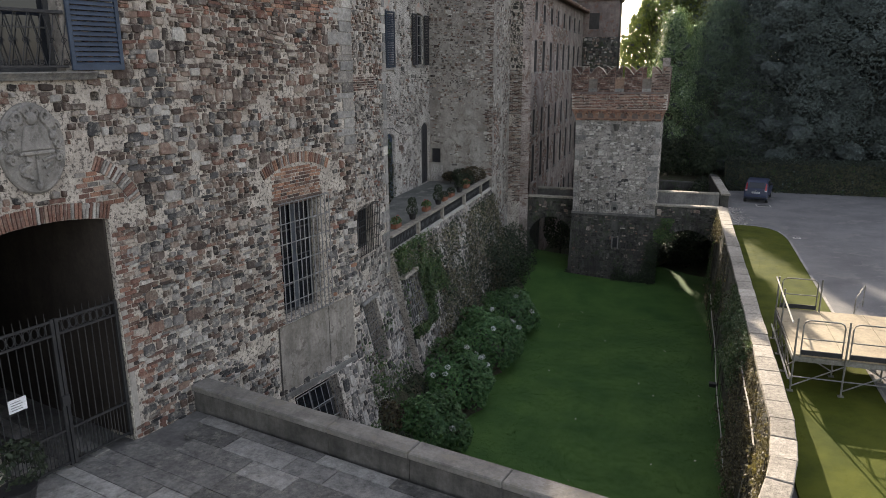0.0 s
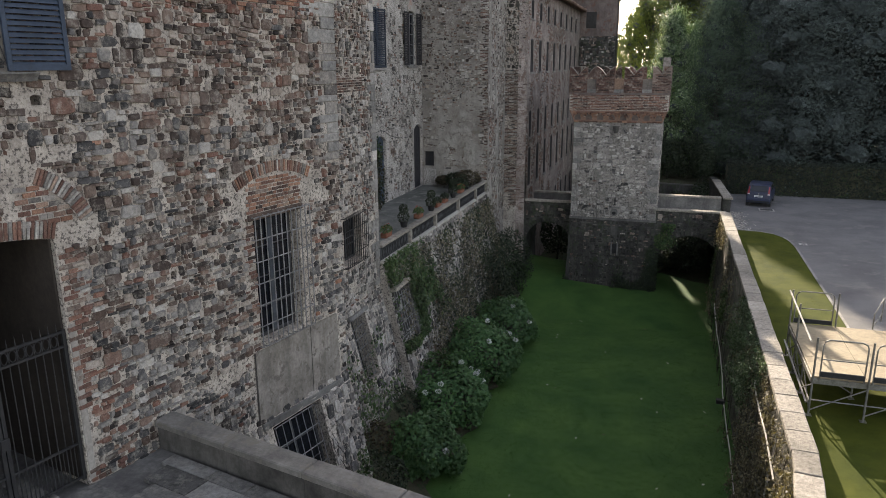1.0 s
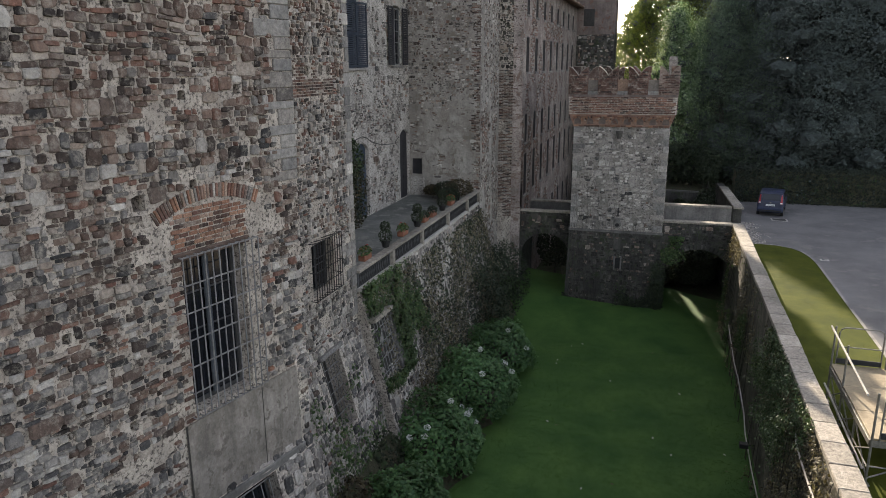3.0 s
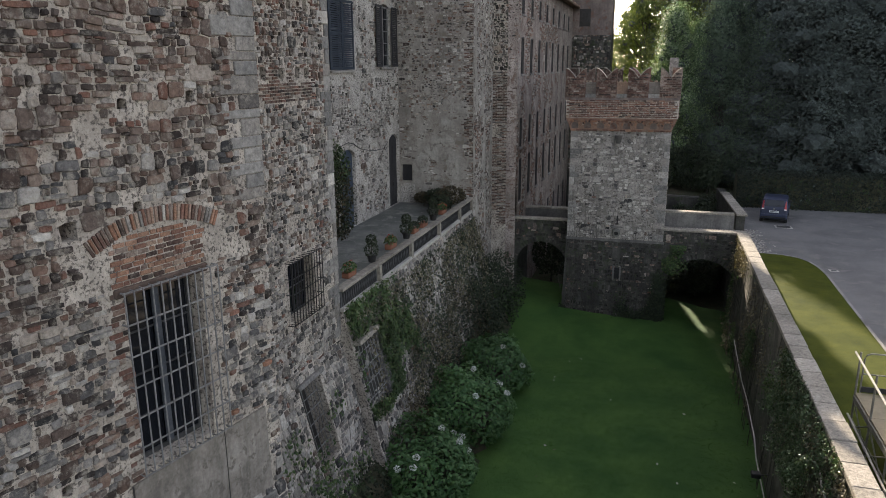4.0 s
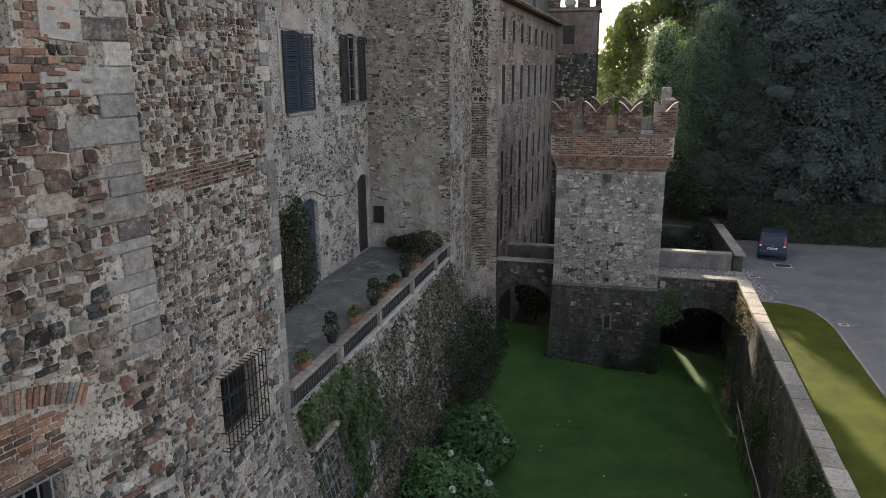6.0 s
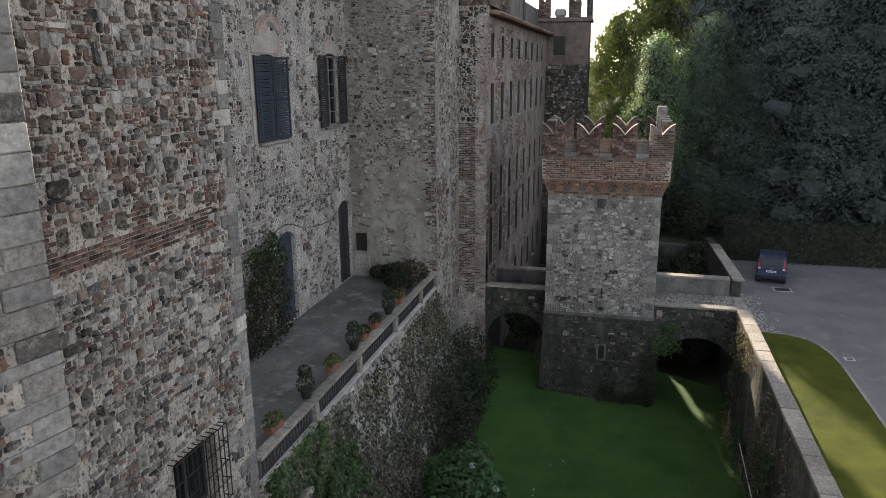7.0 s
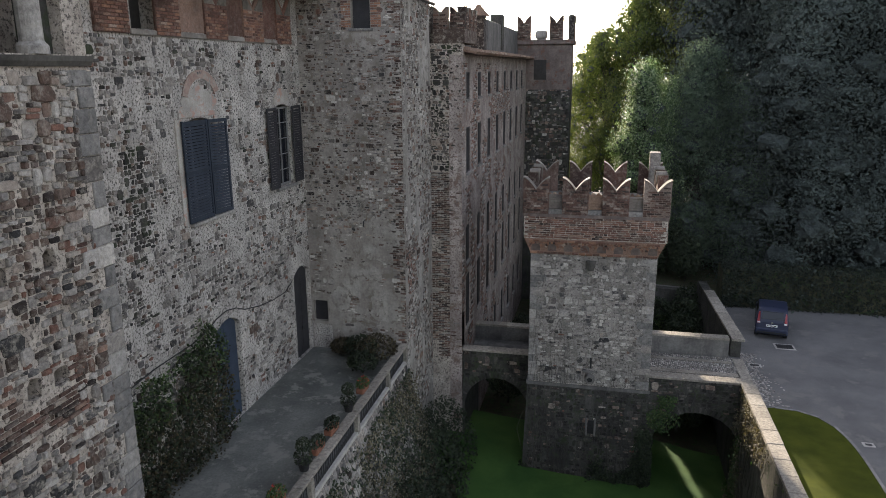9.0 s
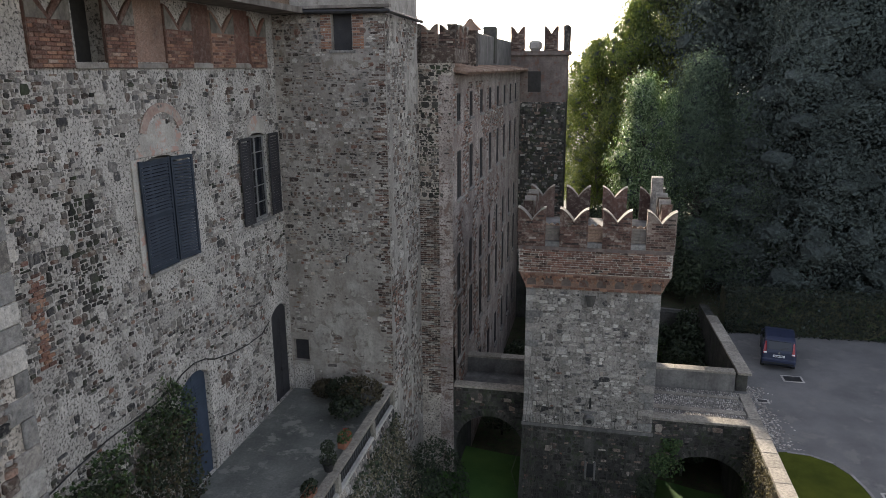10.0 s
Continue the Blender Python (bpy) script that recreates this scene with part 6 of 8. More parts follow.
part("window_sill", box(38.3, 39.9, 9.04, 9.14, -0.2, 0.12, 0.015), STONE["ashlar", True], win_b)
pts = [(39.1 + 0.6 * math.cos(t), 12.0 + 0.55 * math.sin(t), 0.0) for t in (math.pi * i / 12 for i in range(13))]
part("plaster_surround", prism(pts, (0, 0, 0.03)), M_PLASTER_LIGHT, wall_recess)


def door(name, u0, u1, v0, v1, rise, material, label, d=-0.12):
    ob = empty(name, recess_m, label, "door", kind="structure")
    out = arch_hole(u0 + 0.01, u1 - 0.01, v0, v1, rise)
    um = (u0 + u1) / 2
    for k, (a, b) in enumerate(((u0 + 0.02, um - 0.006), (um + 0.006, u1 - 0.02))):
        pts = [(max(a, min(b, u)), v) for u, v in out]
        keep = [p for i, p in enumerate(pts) if p != pts[i - 1]]
        leaf = part("door_leaf", prism([(u, v, d - 0.05) for u, v in keep], (0, 0, 0.05)), material, ob)
        part("raised_panel", box(a + 0.1, b - 0.1, v0 + 0.15, v0 + 1.0, d, d + 0.018, 0.008), material, leaf)
        part("raised_panel", box(a + 0.1, b - 0.1, v0 + 1.15, v1 - 0.15, d, d + 0.012, 0.005), material, leaf)
        n = int((v1 - 0.2 - v0 - 1.2) / 0.1)
        for i in range(n):
            part("slat", box(a + 0.13, b - 0.13, v0 + 1.22 + i * 0.1, v0 + 1.28 + i * 0.1, d + 0.012, d + 0.026), material, leaf)
    part("door_handle", box(um + 0.04, um + 0.07, v0 + 1.0, v0 + 1.18, d + 0.02, d + 0.06, 0.005), M_IRON, ob)
    return ob


door("door_1", 33.6, 35.05, 2.31, 5.45, 0.3, M_SHUTTER, "closed slate blue double door with louvred panels")
door("door_2", 39.2, 40.6, 2.31, 5.6, 0.3, M_SHUTTER_DK, "closed dark double door under a shallow arch")
pts = [(34.2 + 1.15 * math.cos(t), 5.55 + 0.75 * math.sin(t)) for t in (math.pi * i / 14 for i in range(15))]
hole = arch_hole(33.6, 35.05, 5.0, 5.45, 0.3)[2:]
slab("door_surround", [(p[0], p[1]) for p in pts] + [(33.05, 5.3)] + [(33.58, 5.3)] + [(u, v + 0.02) for u, v in hole[::-1]] + [(35.08, 5.3)], [], 0.03, M_MORTAR_PALE, wall_recess).matrix_local = Matrix.Translation((0, 0, 0.035))
part("plaster_surround", box(35.07, 35.25, 2.35, 5.3, 0.0, 0.035, 0.01), M_MORTAR_PALE, wall_recess)
part("plaster_surround", box(38.98, 39.18, 2.35, 5.75, 0.0, 0.035, 0.01), M_MORTAR_PALE, wall_recess)
cable = tube([(28.4, 5.45, 0.05), (29.5, 5.62, 0.05), (30.6, 5.72, 0.05), (32.4, 5.72, 0.05), (33.15, 5.82, 0.06), (33.7, 6.0, 0.07), (34.3, 6.06, 0.07), (34.9, 5.94, 0.06), (35.4, 5.72, 0.05), (36.4, 5.5, 0.05), (37.4, 5.38, 0.05), (38.4, 5.36, 0.05), (39.0, 5.6, 0.05)], 0.018, 5)
ob = tagged(part("wall_cable", cable, M_IRON), "black cable clipped along the wall over the doors", "cable")
ob.matrix_world = recess_m
hatch = empty("window_9", end_m, "small dark square hatch with pale stone frame", "window", kind="structure")
part("panel", box(0.1, 0.68, 3.45, 4.3, -0.2, -0.16), M_SHUTTER_DK, hatch)
for b in ((0.0, 0.1, 3.35, 4.42), (0.68, 0.78, 3.35, 4.42), (0.1, 0.68, 4.3, 4.42), (0.1, 0.68, 3.35, 3.45)):
    part("window_frame", box(*b, -0.05, 0.025, 0.008), M_PLASTER, hatch)
part("render_patch", prism([(0.06, 2.32, 0), (0.85, 2.32, 0), (0.82, 3.3, 0), (0.06, 3.33, 0)], (0, 0, 0.02)), M_MORTAR_PALE, wall_end)
slot = empty("window_10", end_m, "narrow window edged with brick, closed by a dark panel", "window", kind="structure")
# Dark panel added in the window hole so that no sky shows
part("panel", box(2.1, 2.8, 14.55, 15.75, -0.25, -0.2), M_SHUTTER_DK, slot)
part("window_sill", box(2.0, 2.9, 14.47, 14.56, -0.2, 0.06, 0.01), STONE["ashlar", True], slot)
brick_courses(wall_end, [(1.72, 2.08, 14.6, 15.7), (2.82, 3.2, 14.6, 15.7)], 121, ("red", "orange"))
bracket = tagged(part("iron_bracket", tube([(2.35, 7.6, 0.0), (2.35, 7.6, 0.16), (2.35, 7.38, 0.2)], 0.025, 5), M_IRON), "small rusty iron bracket on the plastered wall", "bracket")
bracket.matrix_world = end_m
# eaves and gutters
eave = empty("trim_eaves", Matrix.Identity(4), "dark eaves board and gutter along the wall tops", "eaves", kind="structure")
part("gutter", tube([(X3 + 0.02, Y4 - 0.22, 15.78), (XE + 0.2, Y4 - 0.22, 15.74)], 0.07, 8), M_IRON, eave)
part("gutter", tube([(XE + 0.2, Y4 - 0.25, 15.74), (XE + 0.2, 45.0, 15.66)], 0.07, 8), M_IRON, eave)
part("eaves_board", box(X3, XE + 0.25, Y4 - 0.26, Y4 - 0.01, 15.86, 15.95), M_WOOD, eave)
part("eaves_board", box(X3 + 0.01, X3 + 1.25, 25.0, Y4 - 0.3, 15.72, 15.9), M_WOOD, eave)

# brick merlons built into the top of the recess wall
for k, (u0, u1) in enumerate(((29.95, 31.15), (32.2, 33.25), (34.5, 35.7), (36.7, 38.0), (39.0, 40.1))):
    f = Matrix.Translation(((u0 + u1) / 2, 14.02, 0))
    body = part("merlon", prism([(p[0], p[1], 0.0) for p in merlon_outline(u1 - u0, 1.55)], (0, 0, 0.07)), STONE["red", True], wall_recess)
    body.matrix_local = f
    w = u1 - u0
    poly = [(p[0] * 0.97, p[1] * 0.97) for p in merlon_outline(w, 1.55)]
    brick_courses(body, [(-w / 2 + 0.02, w / 2 - 0.02, 0.02, 0.95)], 130 + k, ("red", "red", "orange"), d=0.018, place=Matrix.Translation((0, 0, 0.07)))
    part("fork_plaster", prism([(-w / 2, 0.95, 0.07), (-w / 2, 1.5, 0.07), (-0.05, 0.95, 0.07)], (0, 0, 0.02)), M_STAINED, body)
    part("fork_plaster", prism([(w / 2, 0.95, 0.07), (w / 2, 1.5, 0.07), (0.05, 0.95, 0.07)], (0, 0, 0.02)), M_STAINED, body)
# Dark sheet put in for the shade of the upper opening
part("opening_shade", box(31.1, 32.7, 14.1, 15.72, -0.62, -0.58), M_DARK, wall_recess)
for u0, u1 in ((33.25, 34.5), (35.7, 36.7), (38.0, 39.0)):
    part("brick_infill", box(u0 + 0.01, u1 - 0.01, 14.16, 15.7, -0.02, 0.015), STONE["red", True], wall_recess)
part("plaster_ledge", box(31.2, 40.4, 14.0, 14.14, 0.0, 0.06, 0.02), M_PLASTER, wall_recess)
brickwork(wall_recess, 29.05, 29.5, 8.1, 10.1, 140, ("orange", "red"), 0.2, 0.075, 0.016, d=0.03)

# ---------------------------------------------------------------- far buildings: windows of the long facade, its eaves, far tower
def facade_window(w, h):
    ob = empty("facade_window", Matrix.Identity(4), "narrow dark casement window in the long facade", "window", "facade windows")
    # Pane coloured near-black for the unlit room behind it
    part("pane", box(0.03, w - 0.03, 0.03, h - 0.03, -0.08, -0.06), M_DARK, ob)
    bm = bmesh.new()
    add_box(bm, 0, 0.06, 0, h, -0.1, -0.03)
    add_box(bm, w - 0.06, w, 0, h, -0.1, -0.03)
    add_box(bm, 0.06, w - 0.06, 0, 0.06, -0.1, -0.03)
    add_box(bm, 0.06, w - 0.06, h - 0.06, h, -0.1, -0.03)
    add_box(bm, w / 2 - 0.03, w / 2 + 0.03, 0.06, h - 0.06, -0.1, -0.025)
    part("window_frame", bm, M_SHUTTER_DK, ob)
    part("window_sill", box(-0.08, w + 0.08, -0.1, -0.005, -0.2, 0.08, 0.01), STONE["ashlar", True], ob)
    return ob


protos = {}
for h in FAC_WINDOWS:
    u0, v0 = h[0]
    w, t = h[1][0] - u0, max(p[1] for p in h) - v0
    m = facade_m @ Matrix.Translation((u0, v0, 0))
    key = (round(w, 2), round(t, 2))
    if key in protos:
        copy_thing(protos[key], m)
    else:
        protos[key] = facade_window(w, t)
        protos[key].matrix_world = m
brick_courses(wall_facade, [(0.1, 16.0, -1.0, 13.4)], 23, ("red", "warm", "pale"), w=0.3, h=0.08, gap=0.016, d=0.014, keep=lambda u, v: n2(u, v * 0.7, 0.7, 73.0) > 0.06 + 0.25 * n2(u, v, 2.5, 74.0) and not any(h[0][0] - 0.25 < u < h[1][0] + 0.25 and h[0][1] - 0.12 < v < max(p[1] for p in h) + 0.06 for h in FAC_WINDOWS))
froof = empty("roof_facade", Matrix.Identity(4), "thin ragged tiled eaves over the long facade", "roof", kind="structure")
bm = bmesh.new()
add_prism(bm, [(X5 + 0.55, 45.3, 13.72), (X5 + 0.55, 69, 13.72), (X5 - 2.4, 69, 14.25), (X5 - 2.4, 45.3, 14.25)], (0, 0, 0.1))
part("roof_slope", bm, M_TILE, froof)
part("wall_plate", box(X5 - 1.2, X5 - 0.02, 45.5, 69.2, 13.7, 13.86), M_FACADE_DK, froof)
verts, faces = [], []
rnd = random.Random(61)
for i in range(104):
    y = 45.4 + i * 0.225
    b = len(verts)
    e = rnd.uniform(-0.05, 0.1)
    for x, z in ((X5 + 0.6 + e, 13.8), (X5 - 0.4, 13.98), (X5 - 1.4, 14.16)):
        verts += [(x, y - 0.1, z), (x, y - 0.05, z + 0.06), (x, y, z + 0.09), (x, y + 0.05, z + 0.06), (x, y + 0.1, z)]
    faces += [(b + k + 5 * q, b + k + 1 + 5 * q, b + k + 6 + 5 * q, b + k + 5 + 5 * q) for k in range(4) for q in range(2)] + [(b, b + 1, b + 2, b + 3, b + 4)]
tagged(raw("eaves_tiles", verts, faces, [M_TILE], froof), kind="stuff")
pm = empty("battlement_pier", Matrix.Identity(4), "weathered brick battlement above the pier wall", "battlement")
part("base_wall", box(XE + 0.05, X5 + 0.12, 45.0, 47.8, 14.15, 14.7, 0.02), STONE["warm", True], pm)
part("side_pier", box(XE - 0.3, XE + 0.14, 45.0, 45.6, 14.15, 15.6, 0.02), STONE["warm", True], pm)
for i in range(2):
    merlon(pm, XE + 0.42 + i * 0.72, 45.3, 14.7, 0.62, 0.85, 0.34, 0.0, 150 + i)
for i in range(3):
    merlon(pm, X5 - 0.06, 45.6 + i * 0.95, 14.7, 0.62, 0.85, 0.34, math.pi / 2, 155 + i)
chim = empty("chimney", Matrix.Translation((X5 - 0.55, 52.0, 14.0)), "brick chimney with little tiled cap", "chimney")
part("flue", box(-0.33, 0.33, -0.33, 0.33, -0.2, 1.65, 0.02), STONE["warm", True], chim)
part("cap", lathe([(0.6, 1.65), (0.5, 1.72), (0.22, 2.0), (0.08, 2.2)], 4), M_TILE, chim)
attic = empty("attic_wall", Matrix.Identity(4), "grey rendered attic wall behind the facade eaves", "wall")
part("render", box(X5 - 3.2, X5 - 0.66, 55.5, 69.3, 13.6, 15.7, 0.02), M_PARAPET, attic)
part("pier", box(X5 - 1.3, X5 - 0.6, 60.5, 61.5, 14.2, 16.3, 0.02), STONE["dark", True], attic)
ft = empty("far_tower", Matrix.Translation((0, 0, 0)), "tall dark stone corner tower with forked battlements", "tower")
FX0, FX1, FY0, FY1 = -9.6, -5.75, 69.0, 71.9
part("shaft", box(FX0, FX1, FY0, FY1, -6, 14.75), M_DARKWALL, ft)
part("cornice", box(FX0 - 0.15, FX1 + 0.2, FY0 - 0.2, FY1 + 0.2, 14.75, 15.1, 0.05), M_FACADE_DK, ft)
part("plaster_head", box(FX0 + 0.0, FX1 + 0.012, FY0 - 0.012, FY1 - 0.1, 11.6, 14.74), M_FACADE_DK, ft)
# Flat near-black panels put in for the shade of openings
part("blind_window", box(FX0 + 1.2, FX0 + 2.1, FY0 - 0.03, FY0 + 0.1, 12.3, 13.7), M_DARK, ft)
part("arrow_slit", box(FX0 + 0.75, FX0 + 0.95, FY0 - 0.02, FY0 + 0.1, 5.6, 6.4), M_DARK, ft)
for i, x in enumerate((FX0 + 0.45, FX0 + 2.75)):
    merlon(ft, x, FY0, 15.1, 0.95, 1.6, 0.45, 0.0, 160 + i)
part("turret_post", box(FX1 - 0.25, FX1 + 0.12, FY0 - 0.1, FY0 + 0.3, 15.1, 16.75, 0.03), STONE["warm", True], ft)
part("parapet_mound", box(FX0 + 1.2, FX0 + 2.1, FY0 + 0.1, FY0 + 0.6, 15.1, 15.75, 0.15), STONE["grey", True], ft)
for i in range(1):
    merlon(ft, FX1 - 0.1, FY0 + 1.7, 15.1, 0.95, 1.6, 0.45, math.pi / 2, 165 + i)
ftf = facing("tower_facing", frame_of((FX0, FY0 - 0.004, 0), (1, 0)), [(0, -5), (FX1 - FX0, -5), (FX1 - FX0, 11.6), (0, 11.6)], M_DARKWALL, ft)
rubble(ftf, (0, FX1 - FX0, 0, 11.6), (0.3, 0.16), [], 170, lambda u, v, r: r.choice(("grey", "dark", "dark", "warm")), proud=0.02, thin=0.3)

# ---------------------------------------------------------------- the stage on the lawn
def stage():
    ob = empty("outdoor_stage", Matrix.Identity(4), "temporary outdoor stage of pale plywood on scaffold legs with rails", "stage")
    x0, y0, y1, z = 3.62, 20.85, 25.05, 1.2
    xs = [x0 + i * 1.3 for i in range(4)]
    ys = [y0, y0 + 1.4, y0 + 2.8, y1]
    for i in range(3):
        for j in range(3):
            part("deck_panel", box(xs[i] + 0.006, xs[i + 1] - 0.006, ys[j] + 0.006, ys[j + 1] - 0.006, z - 0.05, z, 0.004), M_PLY, ob)
    for y in (y0, y1):
        part("edge_beam", box(xs[0], xs[-1], y - 0.03, y + 0.03, z - 0.2, z - 0.055, 0.006), M_GALV, ob)
    for x in (xs[0], xs[-1]):
        part("edge_beam", box(x - 0.03, x + 0.03, y0 + 0.03, y1 - 0.03, z - 0.2, z - 0.055, 0.006), M_GALV, ob)
    for i, x in enumerate(xs):
        for j, y in enumerate(ys):
            top = z + 1.1 if (i == 0 and j in (0, 2, 3)) or (j == 0) or (j == 3 and i == 1) else z - 0.05
            leg = part("leg", tube([(x, y - 0.06, 0.1), (x, y - 0.06, top)], 0.027, 8), M_GALV, ob)
            part("base_plate", box(x - 0.08, x + 0.08, y - 0.14, y + 0.02, 0.095, 0.115), M_GALV, leg)
    for i in range(3):
        part("brace", tube([(xs[i], y0 - 0.06, 0.25), (xs[i + 1], y0 - 0.06, z - 0.2)], 0.018, 6), M_GALV, ob)
        part("brace", tube([(xs[i], y0 + 1.34, z - 0.2), (xs[i + 1], y0 + 1.34, 0.25)], 0.018, 6), M_GALV, ob)
        part("brace", tube([(xs[i], y0 - 0.06, 0.55), (xs[i + 1], y0 - 0.06, 0.55)], 0.018, 6), M_GALV, ob)
        part("brace", tube([(xs[0], ys[i] - 0.06, 0.25), (xs[0], ys[i + 1] - 0.06, z - 0.2)], 0.018, 6), M_GALV, ob)
        part("brace", tube([(xs[0], ys[i + 1] - 0.06, 0.25), (xs[0], ys[i] - 0.06, z - 0.2)], 0.018, 6), M_GALV, ob)
    part("brace", tube([(xs[0], y0 - 0.06, 0.5), (xs[0], y1, 0.5)], 0.018, 6), M_GALV, ob)

    def rail(ax, ay, bx, by):
        """A rounded tube railing frame with a middle rail and toe board."""
        a, b = Vector((ax, ay, 0)), Vector((bx, by, 0))
        d = (b - a).normalized()
        up = lambda p, h: p + Vector((0, 0, z + h))
        path = [up(a, -0.1), up(a, 0.9), up(a + d * 0.04, 1.0), up(a + d * 0.14, 1.05), up(b - d * 0.14, 1.05), up(b - d * 0.04, 1.0), up(b, 0.9), up(b, -0.1)]
        r = part("guard_rail", tube(path, 0.021, 7), M_GALV, ob)
        part("mid_rail", tube([up(a, 0.5), up(b, 0.5)], 0.017, 6), M_GALV, r)
        s = Vector((-d.y, d.x, 0)) * 0.02
        part("toe_board", prism([up(a, 0.02) - s, up(b, 0.02) - s, up(b, 0.02) + s, up(a, 0.02) + s], (0, 0, 0.14)), M_RUBBER_HOLE, r, "black toe board")

    rail(xs[0] + 0.16, y0 - 0.02, xs[1] - 0.1, y0 - 0.02)
    rail(xs[1] + 0.1, y0 - 0.02, xs[2] - 0.1, y0 - 0.02)
    rail(xs[2] + 0.1, y0 - 0.02, xs[3] - 0.1, y0 - 0.02)
    rail(xs[0] + 0.12, y1 + 0.02, xs[1] - 0.1, y1 + 0.02)
    part("loose_pole", tube([(xs[0] - 0.05, y1 + 0.2, z + 1.0), (xs[0] - 0.02, y0 + 0.6, z + 0.75)], 0.026, 7), M_COPING, ob, "pale scaffold pole lashed as a side rail")
    part("loose_pole", tube([(xs[0] - 0.06, y1 + 0.1, 0.55), (xs[0] - 0.06, y0 + 0.1, 0.4)], 0.026, 7), M_COPING, ob, "pale scaffold pole lashed as a side rail")
    for x in (xs[2] - 0.25, xs[3] - 0.5):
        path = [(x, y1 + 0.1, z - 0.1), (x, y1 + 0.1, z + 0.55), (x + 0.02, y1 + 0.9, z + 0.15 + 0.85), (x + 0.02, y1 + 0.9, 0.2)]
        part("stair_rail", tube([(x, y1 + 0.05, z), (x, y1 + 0.05, z + 0.5), (x + 0.35, y1 + 0.6, z + 0.85), (x + 0.35, y1 + 0.6, z + 0.1)], 0.02, 6), M_GALV, ob)
        part("stair_rail", tube([(x, y1 + 0.05, z + 0.05), (x + 0.35, y1 + 0.6, z + 0.4)], 0.018, 6), M_GALV, ob)
    for k in range(4):
        part("step", box(xs[2] - 0.15, xs[3] - 0.2, y1 + 0.08 + k * 0.28, y1 + 0.34 + k * 0.28, z - 0.3 - k * 0.22, z - 0.26 - k * 0.22, 0.004), M_GALV, ob)


stage()

# ---------------------------------------------------------------- car
def car():
    ob = empty("car", Matrix.Translation((5.36, 51.5, 0)) @ Matrix.Rotation(radians(-11), 4, "Z") @ Matrix.Diagonal((0.94, 1.0, 0.97, 1)), "parked dark blue small hatchback seen from behind", "car")
    # outline of the side, from the tail forwards: (length, height)
    prof = [(0.0, 0.32), (-0.03, 0.5), (0.0, 0.62), (0.03, 0.9), (0.12, 1.12), (0.28, 1.46), (0.5, 1.55), (1.6, 1.56), (2.1, 1.46), (2.7, 1.02), (3.5, 0.86), (3.65, 0.6), (3.62, 0.3)]
    bm = bmesh.new()
    rings = []
    for x, inset in ((-0.79, 0.05), (-0.76, 0.02), (-0.66, 0.0), (0.66, 0.0), (0.76, 0.02), (0.79, 0.05)):
        ring = []
        for l, h in prof:
            k = 1.0 - max(0.0, h - 0.95) * 0.2
            edge = inset if abs(x) > 0.7 else 0
            ring.append(bm.verts.new((x * k, l + (edge if l < 1.5 else -edge), h - (edge if h > 0.6 else -edge))))
        rings.append(ring)
    for a, b in zip(rings, rings[1:]):
        for i in range(len(prof) - 1):
            bm.faces.new((a[i], a[i + 1], b[i + 1], b[i]))
        bm.faces.new((a[-1], a[0], b[0], b[-1]))
    bm.faces.new(rings[0])
    bm.faces.new(rings[-1][::-1])
    body = part("body", bm, M_CAR, ob)
    body_bumper = box(-0.78, 0.78, -0.09, 0.1, 0.3, 0.58, 0.05)
    part("bumper", body_bumper, M_CAR, ob)
    part("bumper_strip", box(-0.7, 0.7, -0.11, -0.085, 0.36, 0.44, 0.01), M_RUBBER_HOLE, ob)
    slope = lambda v: 0.1 + (v - 1.1) * 0.47
    pts = [(-0.55, slope(1.04) - 0.02, 1.04), (0.55, slope(1.04) - 0.02, 1.04), (0.5, slope(1.4) - 0.02, 1.4), (-0.5, slope(1.4) - 0.02, 1.4)]
    part("rear_window", prism(pts, (0, 0.03, 0.01)), M_GLASS, ob)
    part("wiper", tube([(0.0, 0.05, 1.06), (0.32, 0.1, 1.16)], 0.012, 5), M_RUBBER_HOLE, ob)
    for s in (-1, 1):
        pts = [(s * 0.73, -0.02, 0.84), (s * 0.58, -0.03, 0.84), (s * 0.59, 0.03, 1.02), (s * 0.61, slope(1.4) - 0.05, 1.38), (s * 0.68, slope(1.4) - 0.02, 1.36)]
        part("tail_light", prism(pts, (0, 0.06, 0)), M_CAR_RED, ob, "tall red tail light")
        part("reverse_lens", box(s * 0.64 - 0.07, s * 0.64 + 0.07, -0.02, 0.02, 0.84, 0.92, 0.01), M_WHITE, ob, "clear lamp lens")
        part("side_window", prism([(s * 0.757, 0.5, 1.05), (s * 0.757, 2.35, 1.05), (s * 0.7, 1.95, 1.42), (s * 0.7, 0.6, 1.42)], (s * 0.012, 0, 0)), M_GLASS, ob)
        part("wing_mirror", box(s * 0.8 - 0.06, s * 0.8 + 0.1, 2.2, 2.3, 0.98, 1.12, 0.02), M_RUBBER_HOLE, ob)
        for y in (0.52, 2.9):
            wheel = part("wheel", tube([(s * 0.8, y, 0.29), (s * 0.62, y, 0.29)], 0.29, 18), M_RUBBER_HOLE, ob)
            part("rim", tube([(s * 0.81, y, 0.29), (s * 0.7, y, 0.29)], 0.18, 14), M_GALV, wheel)
    plate = part("number_plate", box(-0.27, 0.27, -0.005, 0.02, 0.68, 0.79, 0.004), M_WHITE, ob, "white plate with dark bars")
    for i in range(7):
        part("bar", box(-0.22 + i * 0.063, -0.18 + i * 0.063, -0.008, -0.004, 0.705, 0.765), M_RUBBER_HOLE, plate)
    bm = bmesh.new()
